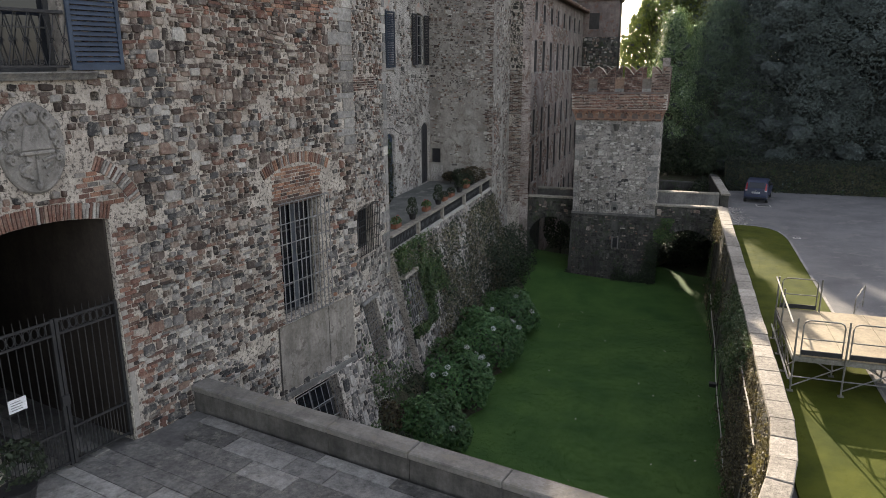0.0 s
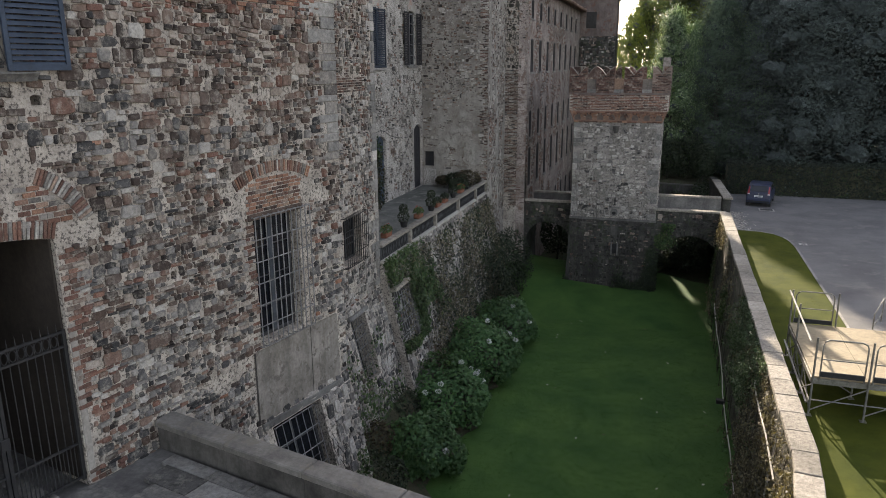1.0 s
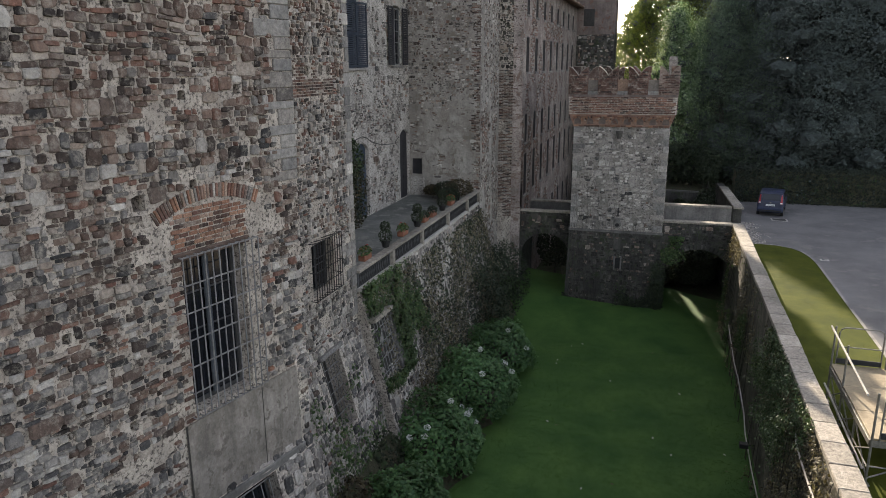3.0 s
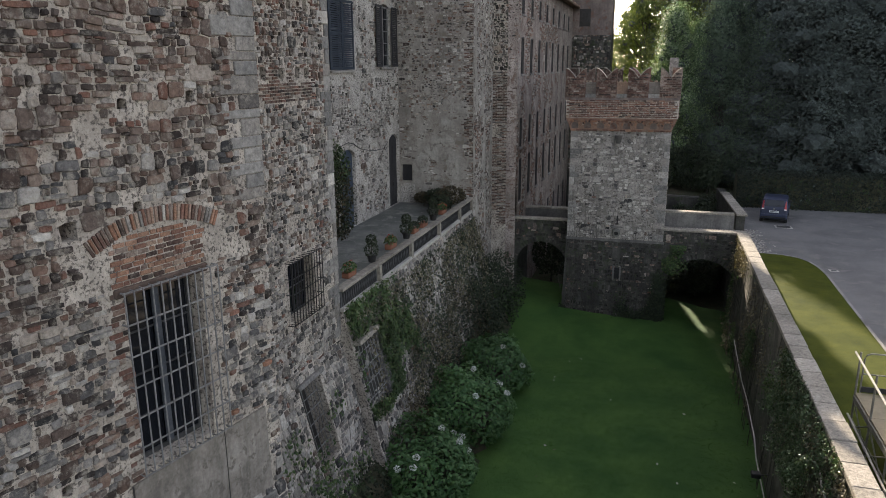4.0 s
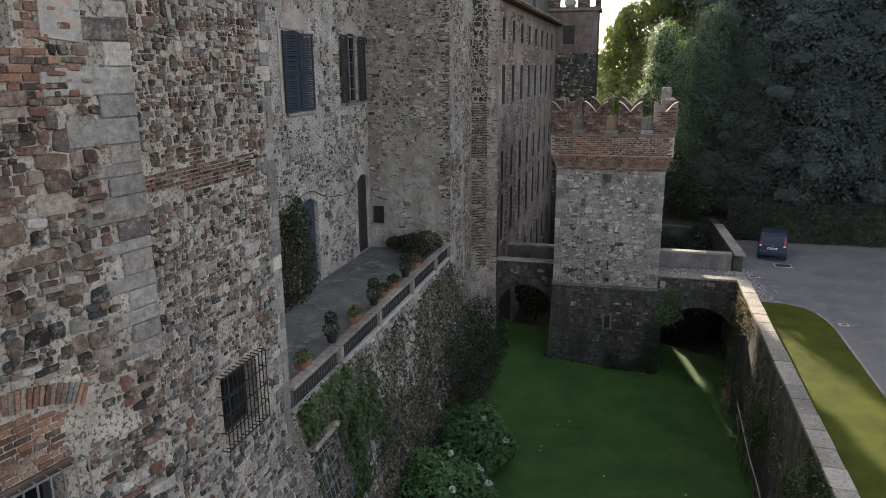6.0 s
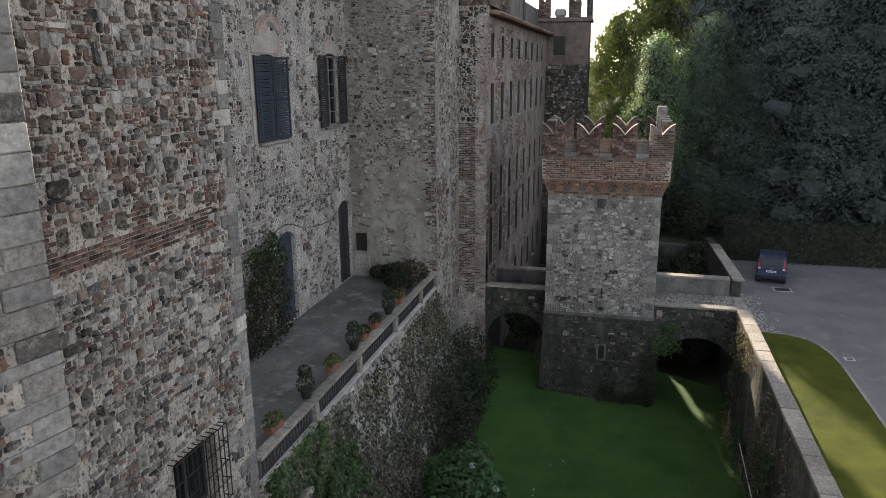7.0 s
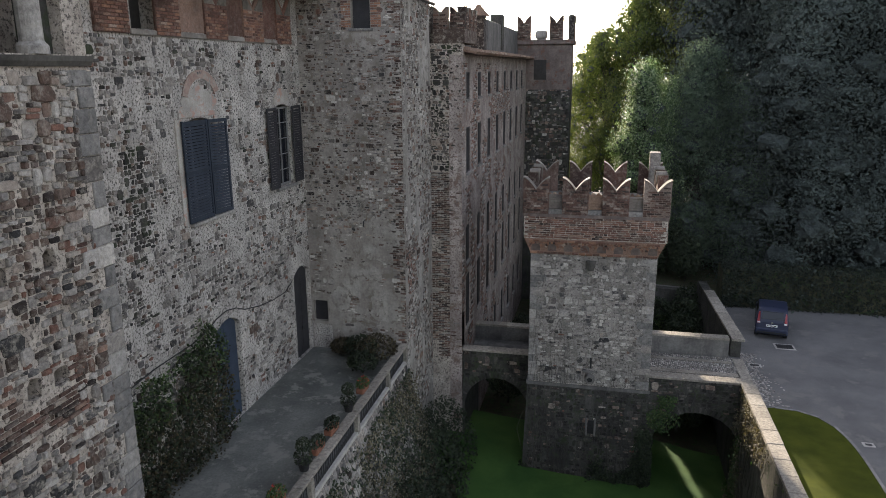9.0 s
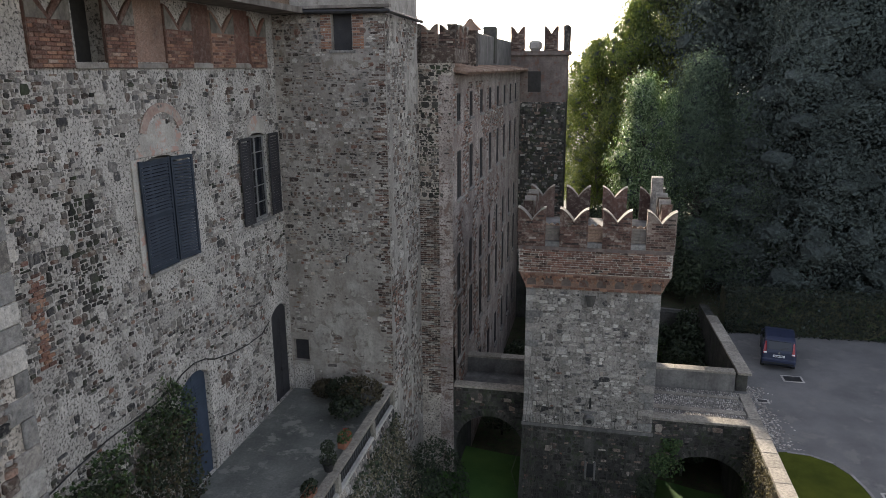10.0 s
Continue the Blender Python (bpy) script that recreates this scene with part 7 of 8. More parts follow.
    add_tube(bm, [(0, -0.01, 0.9), (0, -0.03, 0.9)], 0.05, 12)
    part("round_badge", bm, M_GALV, ob)
    part("roof_aerial", tube([(0, 0.6, 1.55), (0, 0.45, 1.72)], 0.006, 4), M_RUBBER_HOLE, ob)


car()
for x, y, w, d, lab in ((5.82, 50.62, 0.46, 0.36, "square iron drain cover with pale stone frame in the drive"), (6.6, 41.4, 0.2, 0.16, "small iron drain cover in the drive"), (4.0, 48.0, 0.28, 0.2, "small iron drain cover in the drive")):
    ob = empty("drain_cover", Matrix.Translation((x, y, 0)), lab, "drain cover", "drain covers")
    part("frame", box(-w, w, -d, d, -0.02, 0.012, 0.004), M_COPING, ob)
    part("lid", box(-w + 0.09, w - 0.09, -d + 0.09, d - 0.09, -0.01, 0.018, 0.003), M_IRON, ob)

# ---------------------------------------------------------------- pots and plants on the terrace
def clump(rnd, n, r, size, squash=0.8, lo=-1.0):
    """Leaves spread over and inside a rounded clump."""
    data = ([], [])

    def place():
        while True:
            d = Vector((rnd.gauss(0, 1), rnd.gauss(0, 1), rnd.gauss(0, 1))).normalized()
            if d.z > lo:
                break
        k = rnd.uniform(0.55, 1.0) ** 0.5
        return Vector((d.x * r * k, d.y * r * k, d.z * r * k * squash)), d

    leaves(data, place, n, size, rnd, 0.35)
    return data


def flower_pot(x, y, z, seed, red):
    rnd = random.Random(seed)
    ob = empty("flower_pot", Matrix.Translation((x, y, z)), "terracotta trough with red geraniums on the terrace coping" if red else "terracotta trough with leafy plants on the terrace coping", "flower pot", "terrace pots")
    part("trough", box(-0.13, 0.13, -0.3, 0.3, 0.0, 0.2, 0.025), M_TERRA, ob)
    d = clump(rnd, 260, 0.34, 0.1, 0.7, -0.1)
    p = raw("foliage", [(v[0] * 0.65, v[1] * 1.15, v[2] + 0.24) for v in d[0]], d[1], [M_IVY if red else M_DARK_LEAF], ob)
    if red:
        d = clump(rnd, 26, 0.3, 0.06, 0.8, 0.1)
        raw("blossom", [(v[0] * 0.7, v[1] * 1.1, v[2] + 0.3) for v in d[0]], d[1], [M_RED], ob)


def topiary(x, y, z, seed):
    rnd = random.Random(seed)
    ob = empty("potted_topiary", Matrix.Translation((x, y, z)), "two-ball clipped shrub in a dark pot on the terrace coping", "topiary", "terrace topiary")
    part("pot", lathe([(0.12, 0), (0.17, 0.22), (0.19, 0.22), (0.19, 0.26), (0.15, 0.26)], 12), M_IRON, ob)
    part("stem", tube([(0, 0, 0.2), (0, 0, 0.75)], 0.02, 5), M_BARK, ob)
    for h, r in ((0.4, 0.27), (0.76, 0.21)):
        d = clump(rnd, 420, r, 0.06, 1.0)
        raw("clipped_ball", [(v[0], v[1], v[2] + h) for v in d[0]], d[1], [M_DARK_LEAF], ob)


for k, (y, red) in enumerate(((26.2, True), (29.9, True), (32.5, False), (33.6, False), (36.4, True))):
    flower_pot(-10.62, y, 2.755, 300 + k, red)
for k, y in enumerate((28.0, 31.5, 34.95)):
    topiary(-10.58, y, 2.755, 320 + k)
for k, (x, y, r) in enumerate(((-12.7, 40.1, 0.6), (-11.9, 39.9, 0.8), (-11.15, 39.6, 0.95), (-11.4, 38.7, 0.7))):
    rnd = random.Random(340 + k)
    ob = empty("terrace_shrub", Matrix.Translation((x, y, 2.3)), "dark loose shrub in the terrace corner", "shrub", "terrace shrubs")
    part("stem", tube([(0, 0, 0), (0.05, 0.02, r * 0.8)], 0.03, 5, 0.01), M_BARK, ob)
    d = clump(rnd, 700, r * 0.85, 0.12, 0.62, -0.6)
    raw("foliage", [(v[0], v[1], v[2] + r * 0.7) for v in d[0]], d[1], [M_DARK_LEAF if k % 2 else M_BARK_LEAF], ob)


def wall_shrub(y0, y1, z0, z1, seed):
    """A climbing shrub against the recess wall: stems and a deep uneven sheet of leaves."""
    rnd = random.Random(seed)
    ob = empty("wall_shrub", Matrix.Identity(4), "tall dark shrub climbing the recess wall beside the blue door", "shrub")
    for i in range(7):
        y = y0 + (y1 - y0) * (i + 0.5) / 7
        part("stem", tube([(X3 + 0.25, y, z0), (X3 + 0.2, y + rnd.uniform(-0.3, 0.3), z0 + 1.3), (X3 + 0.15, y + rnd.uniform(-0.5, 0.5), z0 + 2.6)], 0.035, 5, 0.012), M_BARK, ob)
    for name, mat, n, lo, hi in (("foliage", M_DARK_LEAF, 5200, 0.05, 0.95), ("green_growth", M_IVY, 1700, 0.6, 1.0), ("dry_growth", M_BARK_LEAF, 3200, 0.0, 0.75)):
        d = ([], [])

        def place():
            while True:
                t, h = rnd.random(), rnd.uniform(lo, hi)
                edge = 0.66 + 0.22 * t + 0.22 * n2(t * 5.0, 1.0, 0.9, 3.0) + 0.1 * n2(t * 5.0, h * 4.0, 2.0, 5.0)
                y, z = y0 + (y1 - y0) * t, z0 + (z1 - z0) * h * edge
                if n2(y, z, 1.3, seed * 1.0) > -0.42:
                    break
            deep = (0.9 - 0.45 * h) * (0.6 + 0.5 * n2(y, z, 1.1, seed + 4.0))
            return Vector((X3 + 0.08 + rnd.random() * max(0.2, deep), y, z)), Vector((1, 0, 0.3))

        leaves(d, place, n, 0.11, rnd, 0.2)
        raw(name, d[0], d[1], [mat], ob)


wall_shrub(28.2, 33.7, 2.3, 6.7, 350)

# ---------------------------------------------------------------- moat planting
bank = empty("earth_bank", Matrix.Identity(4), "dark earth bank at the foot of the castle walls", "bank", kind="structure")
bm = bmesh.new()
rows = []
rnd = random.Random(360)
for i in range(40):
    y = 12.4 + i * 0.74
    edge = -7.6 if y < 37 else -7.6 - (y - 37) * 0.35
    rows.append([bm.verts.new((x, y + rnd.uniform(-0.1, 0.1), z + rnd.uniform(-0.12, 0.12))) for x, z in ((-13.0, -2.6), (-9.6, -2.7), (-8.9, -3.3), (-8.2, -4.0), (edge + 0.3, -4.45), (edge + 0.9, -4.62))])
for a, b in zip(rows, rows[1:]):
    for k in range(5):
        bm.faces.new((a[k], a[k + 1], b[k + 1], b[k]))
part("slope", bm, M_EARTH, bank)


def hydrangea(x, y, r, h, seed, blooms):
    """A hydrangea: stems, a lumpy dome of broad leaves, white flower heads."""
    rnd = random.Random(seed)
    ob = empty("hydrangea_bush", Matrix.Translation((x, y, MOAT)), "large green hydrangea bush with white flower heads" if blooms else "large green leafy bush without flowers", "bush", "hydrangeas along the moat")
    for i in range(7):
        a = rnd.uniform(0, 6.28)
        part("stem", tube([(0.2 * math.cos(a), 0.2 * math.sin(a), 0), (0.5 * r * math.cos(a), 0.5 * r * math.sin(a), h * 0.75)], 0.03, 4, 0.012), M_BARK, ob)
    d = ([], [])

    def radius(t, p):
        v = noise.noise((math.cos(t) * math.sin(p) * 1.6 + seed, math.sin(t) * math.sin(p) * 1.6, math.cos(p) * 1.6))
        return 1.0 + 0.28 * v

    def place():
        t, p = rnd.uniform(0, 6.283), math.acos(rnd.uniform(-0.25, 1))
        k = radius(t, p) * (rnd.uniform(0.62, 1.0) ** 0.6)
        n = Vector((math.cos(t) * math.sin(p), math.sin(t) * math.sin(p), math.cos(p)))
        return Vector((n.x * r * k, n.y * r * k, h * 0.3 + n.z * h * 0.7 * k)), n + Vector((0, 0, 0.5))

    leaves(d, place, int(5200 * r / 1.7), 0.17, rnd, 0.5)
    raw("foliage", d[0], d[1], [M_HYDR], ob)
    for i in range(blooms):
        t, p = rnd.uniform(-1.9, 1.2), rnd.uniform(0.1, 1.15)
        k = radius(t, p) * 0.99
        c = Vector((math.cos(t) * math.sin(p) * r * k, math.sin(t) * math.sin(p) * r * k, h * 0.3 + math.cos(p) * h * 0.7 * k))
        fd = clump(rnd, 80, 0.125, 0.06, 0.85)
        raw("flower_head", [tuple(Vector(v) + c) for v in fd[0]], fd[1], [M_FLOWER], ob)


for k, (x, y, r, h, n) in enumerate(((-7.95, 22.4, 1.45, 1.9, 1), (-8.1, 26.1, 1.85, 2.45, 9), (-7.95, 30.0, 1.85, 2.9, 5), (-7.75, 34.4, 1.75, 2.55, 2))):
    hydrangea(x, y, r, h, 400 + k, n)
for k, (x, y, r, h) in enumerate(((-9.5, 23.9, 1.0, 1.6), (-9.7, 27.9, 1.2, 2.0), (-9.6, 31.9, 1.2, 2.0), (-9.3, 36.6, 1.2, 1.7), (-8.5, 19.6, 1.1, 1.3), (-9.4, 21.4, 0.9, 1.5))):
    rnd = random.Random(430 + k)
    ob = empty("undergrowth", Matrix.Translation((x, y, MOAT + 0.8)), "dark brownish undergrowth on the bank below the wall", "shrub", "undergrowth on the bank")
    part("stem", tube([(0, 0, -0.6), (0.1, 0.05, h * 0.5)], 0.04, 5, 0.015), M_BARK, ob)
    d = clump(rnd, 1500, r, 0.12, h / r * 0.6, -0.7)
    raw("foliage", [(v[0], v[1], v[2] + h * 0.25) for v in d[0]], d[1], [M_BARK_LEAF if k % 2 else M_DARK_LEAF], ob)


def creeper(name, label, m, area, mask, n, size, mat, seed, deep=0.12, hang=0.0):
    """Ivy or creeper over a wall: leaves in the wall's frame where mask(u, v) is positive, with a few stems."""
    rnd = random.Random(seed)
    ob = empty(name, m, label, "creeper")
    u0, u1, v0, v1 = area
    d = ([], [])

    def place():
        for _ in range(60):
            u, v = rnd.uniform(u0, u1), rnd.uniform(v0, v1)
            k = mask(u, v)
            if k > rnd.random() * 0.6:
                break
        lump = deep * (0.5 + max(0, n2(u, v, 1.7, seed * 0.7)) * 2.2)
        return Vector((u, v, 0.02 + rnd.random() * lump)), Vector((0, 0.2, 1))

    leaves(d, place, n, size, rnd, 0.5)
    raw("leaves", d[0], d[1], [mat], ob)
    for i in range(9):
        u = u0 + (u1 - u0) * (i + rnd.random()) / 9
        path = [(u + 0.25 * math.sin(i + q * 1.2) * q * 0.3, v0 + (v1 - v0) * q / 6, 0.03) for q in range(7)]
        part("stem", tube(path, 0.014, 4, 0.005), M_BARK, ob)
    return ob


tf = foot_terr.matrix_world.copy()
creeper("ivy", "green ivy hanging over the terrace wall", tf, (24.95, 29.5, -3.6, 0.15), lambda u, v: 0.9 - (u - 25) * 0.2 + 0.9 * n2(u, v, 0.6, 2.0) - (2 if 25 < u < 26.4 and -3.2 < v < -0.9 else 0), 6000, 0.13, M_IVY, 501, 0.35)
creeper("ivy", "green ivy hanging over the terrace wall", tf, (28.5, 40.7, -6.0, -0.2), lambda u, v: 0.25 - v * 0.12 + 0.9 * n2(u, v, 0.45, 12.0), 7000, 0.13, M_DARK_LEAF, 502, 0.25)
creeper("dry_creeper", "brown dry creeper on the terrace wall", tf, (25.5, 40.7, -5.5, -0.3), lambda u, v: 0.3 + 1.1 * n2(u, v, 0.5, 22.0), 12000, 0.1, M_IVY_DRY, 503, 0.3)
creeper("ivy", "sparse ivy on the battered wing foot", foot_wing.matrix_world.copy(), (17.2, 24.8, -6.5, -1.2), lambda u, v: -0.1 - v * 0.09 + 0.9 * n2(u, v, 0.7, 32.0), 3000, 0.12, M_IVY, 504, 0.15)
creeper("ivy", "sparse ivy on the battered gatehouse foot", foot_gate.matrix_world.copy(), (5.5, 7.35, -6.0, -1.2), lambda u, v: -0.2 - v * 0.12 + 0.8 * n2(u, v, 0.7, 42.0), 1200, 0.12, M_IVY, 505, 0.15)
low_m2 = frame_of((TX0, TY0 - 0.02, 0.25), (1, 0)) @ Matrix.Rotation(radians(-2.0), 4, "X") @ Matrix.Translation((0, 0, 0.01))
creeper("ivy", "dark ivy at the foot of the bridge tower", low_m2, (-0.3, W_T + 0.3, -4.9, -0.7), lambda u, v: -0.62 - v * 0.2 + 1.0 * n2(u, v * 0.5, 0.8, 52.0), 5500, 0.13, M_DARK_LEAF, 506, 0.25)
rnd = random.Random(530)
ob = empty("climbing_ivy", Matrix.Identity(4), "bare dark ivy stems clinging to the bridge tower", "creeper")
for i in range(44):
    u = 4.7 * rnd.random() ** 1.5 + 0.1
    top = rnd.uniform(0.2, 3.6) * (1 - 0.13 * u)
    path = [(TX0 + u + 0.07 * math.sin(q * 1.3 + i) + rnd.uniform(-0.03, 0.03), TY0 - 0.045 - 0.035 * max(0.0, 0.3 - z), z) for q, z in ((q, -4.4 + (top + 4.4) * q / 9) for q in range(10))]
    part("stem", tube(path, rnd.uniform(0.012, 0.022), 4, 0.005), M_BARK, ob)
creeper("ivy", "green plant tuft on the bridge wall", bridge_r.matrix_world.copy(), (0.0, 1.3, -1.3, 0.25), lambda u, v: 0.5 - abs(u - 0.5) + 0.8 * n2(u, v, 1.0, 62.0), 700, 0.12, M_IVY, 507, 0.3)
for k in range(6):
    rnd = random.Random(520 + k)
    y = 36.5 + k * 1.25
    ob = empty("moat_shrub", Matrix.Translation((-9.5 + rnd.uniform(-0.3, 0.3), y, MOAT + 0.2)), "dark feathery shrub at the foot of the flank wall", "shrub", "dark shrubs under the wall")
    part("stem", tube([(0, 0, 0), (0.1, 0.1, 2.6)], 0.05, 5, 0.015), M_BARK, ob)
    d = clump(rnd, 1900, 1.3, 0.13, 1.55, -0.8)
    raw("foliage", [(v[0] * (1.15 - 0.12 * v[2]), v[1] * (1.15 - 0.12 * v[2]), v[2] + 1.9) for v in d[0]], d[1], [M_DARK_LEAF], ob)

for k in range(7):
    rnd = random.Random(560 + k)
    ob = empty("moat_shrub", Matrix.Translation((-4.6 + k * 1.1, 57.0 + (k % 3) * 0.6, MOAT)), "dark low shrub in the moat beyond the bridge", "shrub", "dark shrubs beyond the bridge")
    part("stem", tube([(0, 0, 0), (0.1, 0.1, 1.8)], 0.06, 5, 0.02), M_BARK, ob)
    d = clump(rnd, 1900, 1.25, 0.18, 1.35, -0.8)
    raw("foliage", [(v[0], v[1], v[2] + 1.5) for v in d[0]], d[1], [M_IVY], ob)

# Added: last two break up the sun patch, two before darken an arch
for k, (x, y, h) in enumerate(((1.9, 51.4, 4.3), (1.5, 53.8, 4.9), (1.9, 56.3, 5.0), (0.4, 57.9, 4.4), (-1.3, 58.6, 3.4), (2.3, 58.2, 5.3), (-7.6, 51.0, 4.0), (-6.9, 54.0, 4.2), (0.2, 50.4, 1.7), (1.3, 50.0, 2.6))):
    rnd = random.Random(580 + k)
    ob = empty("moat_shrub", Matrix.Translation((x, y, MOAT)), "tall dark shrub filling and shading the moat beyond the bridge", "shrub", "dark shrubs beyond the bridge")
    part("stem", tube([(0, 0, 0), (0.1, 0.1, h * 0.7)], 0.07, 5, 0.02), M_BARK, ob)
    d = clump(rnd, 2000, 1.3, 0.2, h / 2.75, -0.85)
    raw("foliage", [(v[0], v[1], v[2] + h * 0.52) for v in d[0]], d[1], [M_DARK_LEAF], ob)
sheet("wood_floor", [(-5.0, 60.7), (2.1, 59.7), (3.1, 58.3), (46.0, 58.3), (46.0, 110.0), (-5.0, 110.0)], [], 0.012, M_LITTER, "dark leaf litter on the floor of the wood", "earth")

# the moat wall's inner face: creeper, hanging growth, pale cables
mwf = Matrix.Translation((2.62, 0, 0.9)) @ Matrix((Vector((0, -1, 0)), Vector((0.05, 0, 1)).normalized(), Vector((-1, 0, 0.05)).normalized())).transposed().to_4x4()
creeper("ivy", "dense green ivy spilling over the moat wall", mwf, (-27.8, -21.3, -2.8, 0.2), lambda u, v: 0.85 + v * 0.3 + 0.9 * n2(u, v, 0.6, 72.0), 8500, 0.085, M_IVY_LIGHT, 508, 0.4)
creeper("ivy", "patchy ivy on the moat wall", mwf, (-43.0, -26.5, -5.2, 0.0), lambda u, v: -0.1 + 1.1 * n2(u, v, 0.45, 82.0), 3800, 0.12, M_IVY, 509, 0.2)
creeper("dry_creeper", "dry golden creeper on the moat wall", mwf, (-24.0, -16.0, -5.2, 0.05), lambda u, v: 0.5 + 0.8 * n2(u, v, 0.8, 92.0), 9500, 0.09, M_IVY_DRY, 510, 0.25)
mwc = Matrix.Translation((2.6, 16.3, 0.9)) @ Matrix((Vector((-0.2, -0.98, 0)).normalized(), Vector((0, 0, 1)), Vector((-0.98, 0.2, 0)).normalized())).transposed().to_4x4()
creeper("dry_creeper", "dry golden creeper on the curved moat wall", mwc, (0.0, 4.2, -5.2, 0.0), lambda u, v: 0.5 + 0.8 * n2(u, v, 0.8, 94.0), 5200, 0.09, M_IVY_DRY, 512, 0.25)
creeper("dry_creeper", "dry brown creeper on the moat wall", mwf, (-43.0, -21.0, -5.2, 0.0), lambda u, v: -0.05 + 1.0 * n2(u, v, 0.5, 102.0), 5200, 0.09, M_IVY_DRY, 511, 0.2)
creeper("dry_creeper", "pale dry creeper hanging over the end of the moat wall", mwf, (-43.3, -39.5, -2.6, 0.1), lambda u, v: 0.45 + v * 0.25 + 0.8 * n2(u, v, 0.9, 106.0) - (0.5 if v < -1.5 else 0), 1300, 0.09, M_IVY_DRY, 513, 0.2)
for path in ([(2.34, 38.6, -2.75), (2.33, 37.2, -2.86), (2.31, 34.8, -3.03), (2.32, 33.0, -3.0), (2.3, 30.3, -3.15), (2.28, 29.4, -3.45), (2.27, 27.0, -3.55), (2.27, 24.7, -3.52), (2.25, 22.5, -3.7)],
             [(2.45, 22.4, 0.3), (2.42, 22.0, 0.17), (2.4, 20.6, 0.16), (2.4, 19.1, 0.2), (2.36, 17.2, 0.1)], [(2.5, 18.2, 0.6), (2.42, 18.5, -1.2), (2.34, 18.9, -2.6), (2.25, 19.4, -4.4)]):
    tagged(part("hanging_cable", tube(path, 0.022, 5), M_COPING), "thin pale cable running along the moat wall", "cable", "moat wall cables")
lamp = empty("flood_lamp", Matrix.Translation((2.1, 28.1, -3.25)), "small dark flood lamp on the moat wall", "lamp")
part("housing", box(-0.14, 0.14, -0.12, 0.12, -0.08, 0.08, 0.02), M_IRON, lamp)
part("bracket", tube([(0.1, 0, 0), (0.35, 0, 0.05)], 0.02, 5), M_IRON, lamp)
gp = empty("gate_plant", Matrix.Translation((*ent(0.42, -2.75, 0).xy, ent(0.42, -2.75, 0).z)), "small leafy plant in a pot beside the gate", "plant")
part("pot", lathe([(0.2, 0), (0.28, 0.4), (0.3, 0.4), (0.3, 0.45), (0.24, 0.45)], 14), M_IRON, gp)
d = clump(random.Random(540), 500, 0.5, 0.1, 0.9, -0.5)
raw("foliage", [(v[0], v[1], v[2] + 0.85) for v in d[0]], d[1], [M_DARK_LEAF], gp)

# ---------------------------------------------------------------- grass
def grass(name, label, region, n, height, mat, seed, z):
    rnd = random.Random(seed)
    verts, faces = [], []
    x0, x1, y0, y1 = region
    while len(faces) < n:
        y = y0 + (y1 - y0) * rnd.random() ** 1.25
        x = rnd.uniform(x0, x1)
        for _ in range(4):
            px, py = x + rnd.gauss(0, 0.05), y + rnd.gauss(0, 0.05)
            a, h = rnd.uniform(0, 6.28), height * rnd.uniform(0.5, 1.3)
            w = 0.012
            b = len(verts)
            verts += [(px - w * math.cos(a), py - w * math.sin(a), z), (px + w * math.cos(a), py + w * math.sin(a), z), (px + rnd.gauss(0, 0.5) * h, py + rnd.gauss(0, 0.5) * h, z + h)]
            faces.append((b, b + 1, b + 2))
    return tagged(raw(name, verts, faces, [mat]), label, "grass", "", "stuff")


grass("moat_grass", "short dark green grass on the moat floor", (-7.6, 2.5, 18.0, 43.0), 60000, 0.02, M_BLADE, 601, MOAT)
grass("lawn_grass", "short sunlit grass of the lawn strip", (3.12, 6.0, 13.0, 43.0), 14000, 0.006, M_BLADE_SUN, 602, 0.1)
rnd = random.Random(610)
for k in range(34):
    x, y = rnd.uniform(-5.5, 2.3), rnd.uniform(19.5, 42)
    a = rnd.uniform(0, 6.28)
    s = rnd.uniform(0.05, 0.09)
    bm = bmesh.new()
    add_prism(bm, [(x + s * math.cos(a), y + s * math.sin(a), MOAT + 0.06), (x + 0.5 * s * math.cos(a + 1.8), y + 0.5 * s * math.sin(a + 1.8), MOAT + 0.075), (x - s * math.cos(a), y - s * math.sin(a), MOAT + 0.06), (x - 0.5 * s * math.cos(a + 1.8), y - 0.5 * s * math.sin(a + 1.8), MOAT + 0.055)], (0, 0, 0.006))
    tagged(part("fallen_leaf", bm, M_COPING if k % 3 else M_IVY_DRY), "pale fallen leaf lying on the moat grass", "leaf", "fallen leaves on the grass")

# ---------------------------------------------------------------- hedge and trees
def hedge(x0, x1, y0, y1, z1, seed):
    rnd = random.Random(seed)
    ob = empty("hedge", Matrix.Identity(4), "long clipped dark green hedge behind the drive", "hedge")
    part("core", box(x0, x1, y0 + 0.25, y1, 0, z1 - 0.25), M_EARTH, ob)
    d = ([], [])

    def place():
        r = rnd.random()
        x = x0 + (x1 - x0) * rnd.random() ** 1.2
        if r < 0.68:
            z = rnd.uniform(0.0, z1)
            return Vector((x, y0 + 0.25 - rnd.random() * 0.3 - 0.12 * n2(x, z, 0.8, 5.0), z)), Vector((0, -1, 0.2))
        return Vector((x, rnd.uniform(y0, y1), z1 - 0.25 + rnd.random() * 0.3 + 0.1 * n2(x, x, 0.7, 9.0))), Vector((0, 0, 1))

    leaves(d, place, 22000, 0.15, rnd, 0.4)
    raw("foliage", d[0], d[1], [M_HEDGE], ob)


hedge(3.7, 42.0, 56.2, 58.2, 2.35, 700)


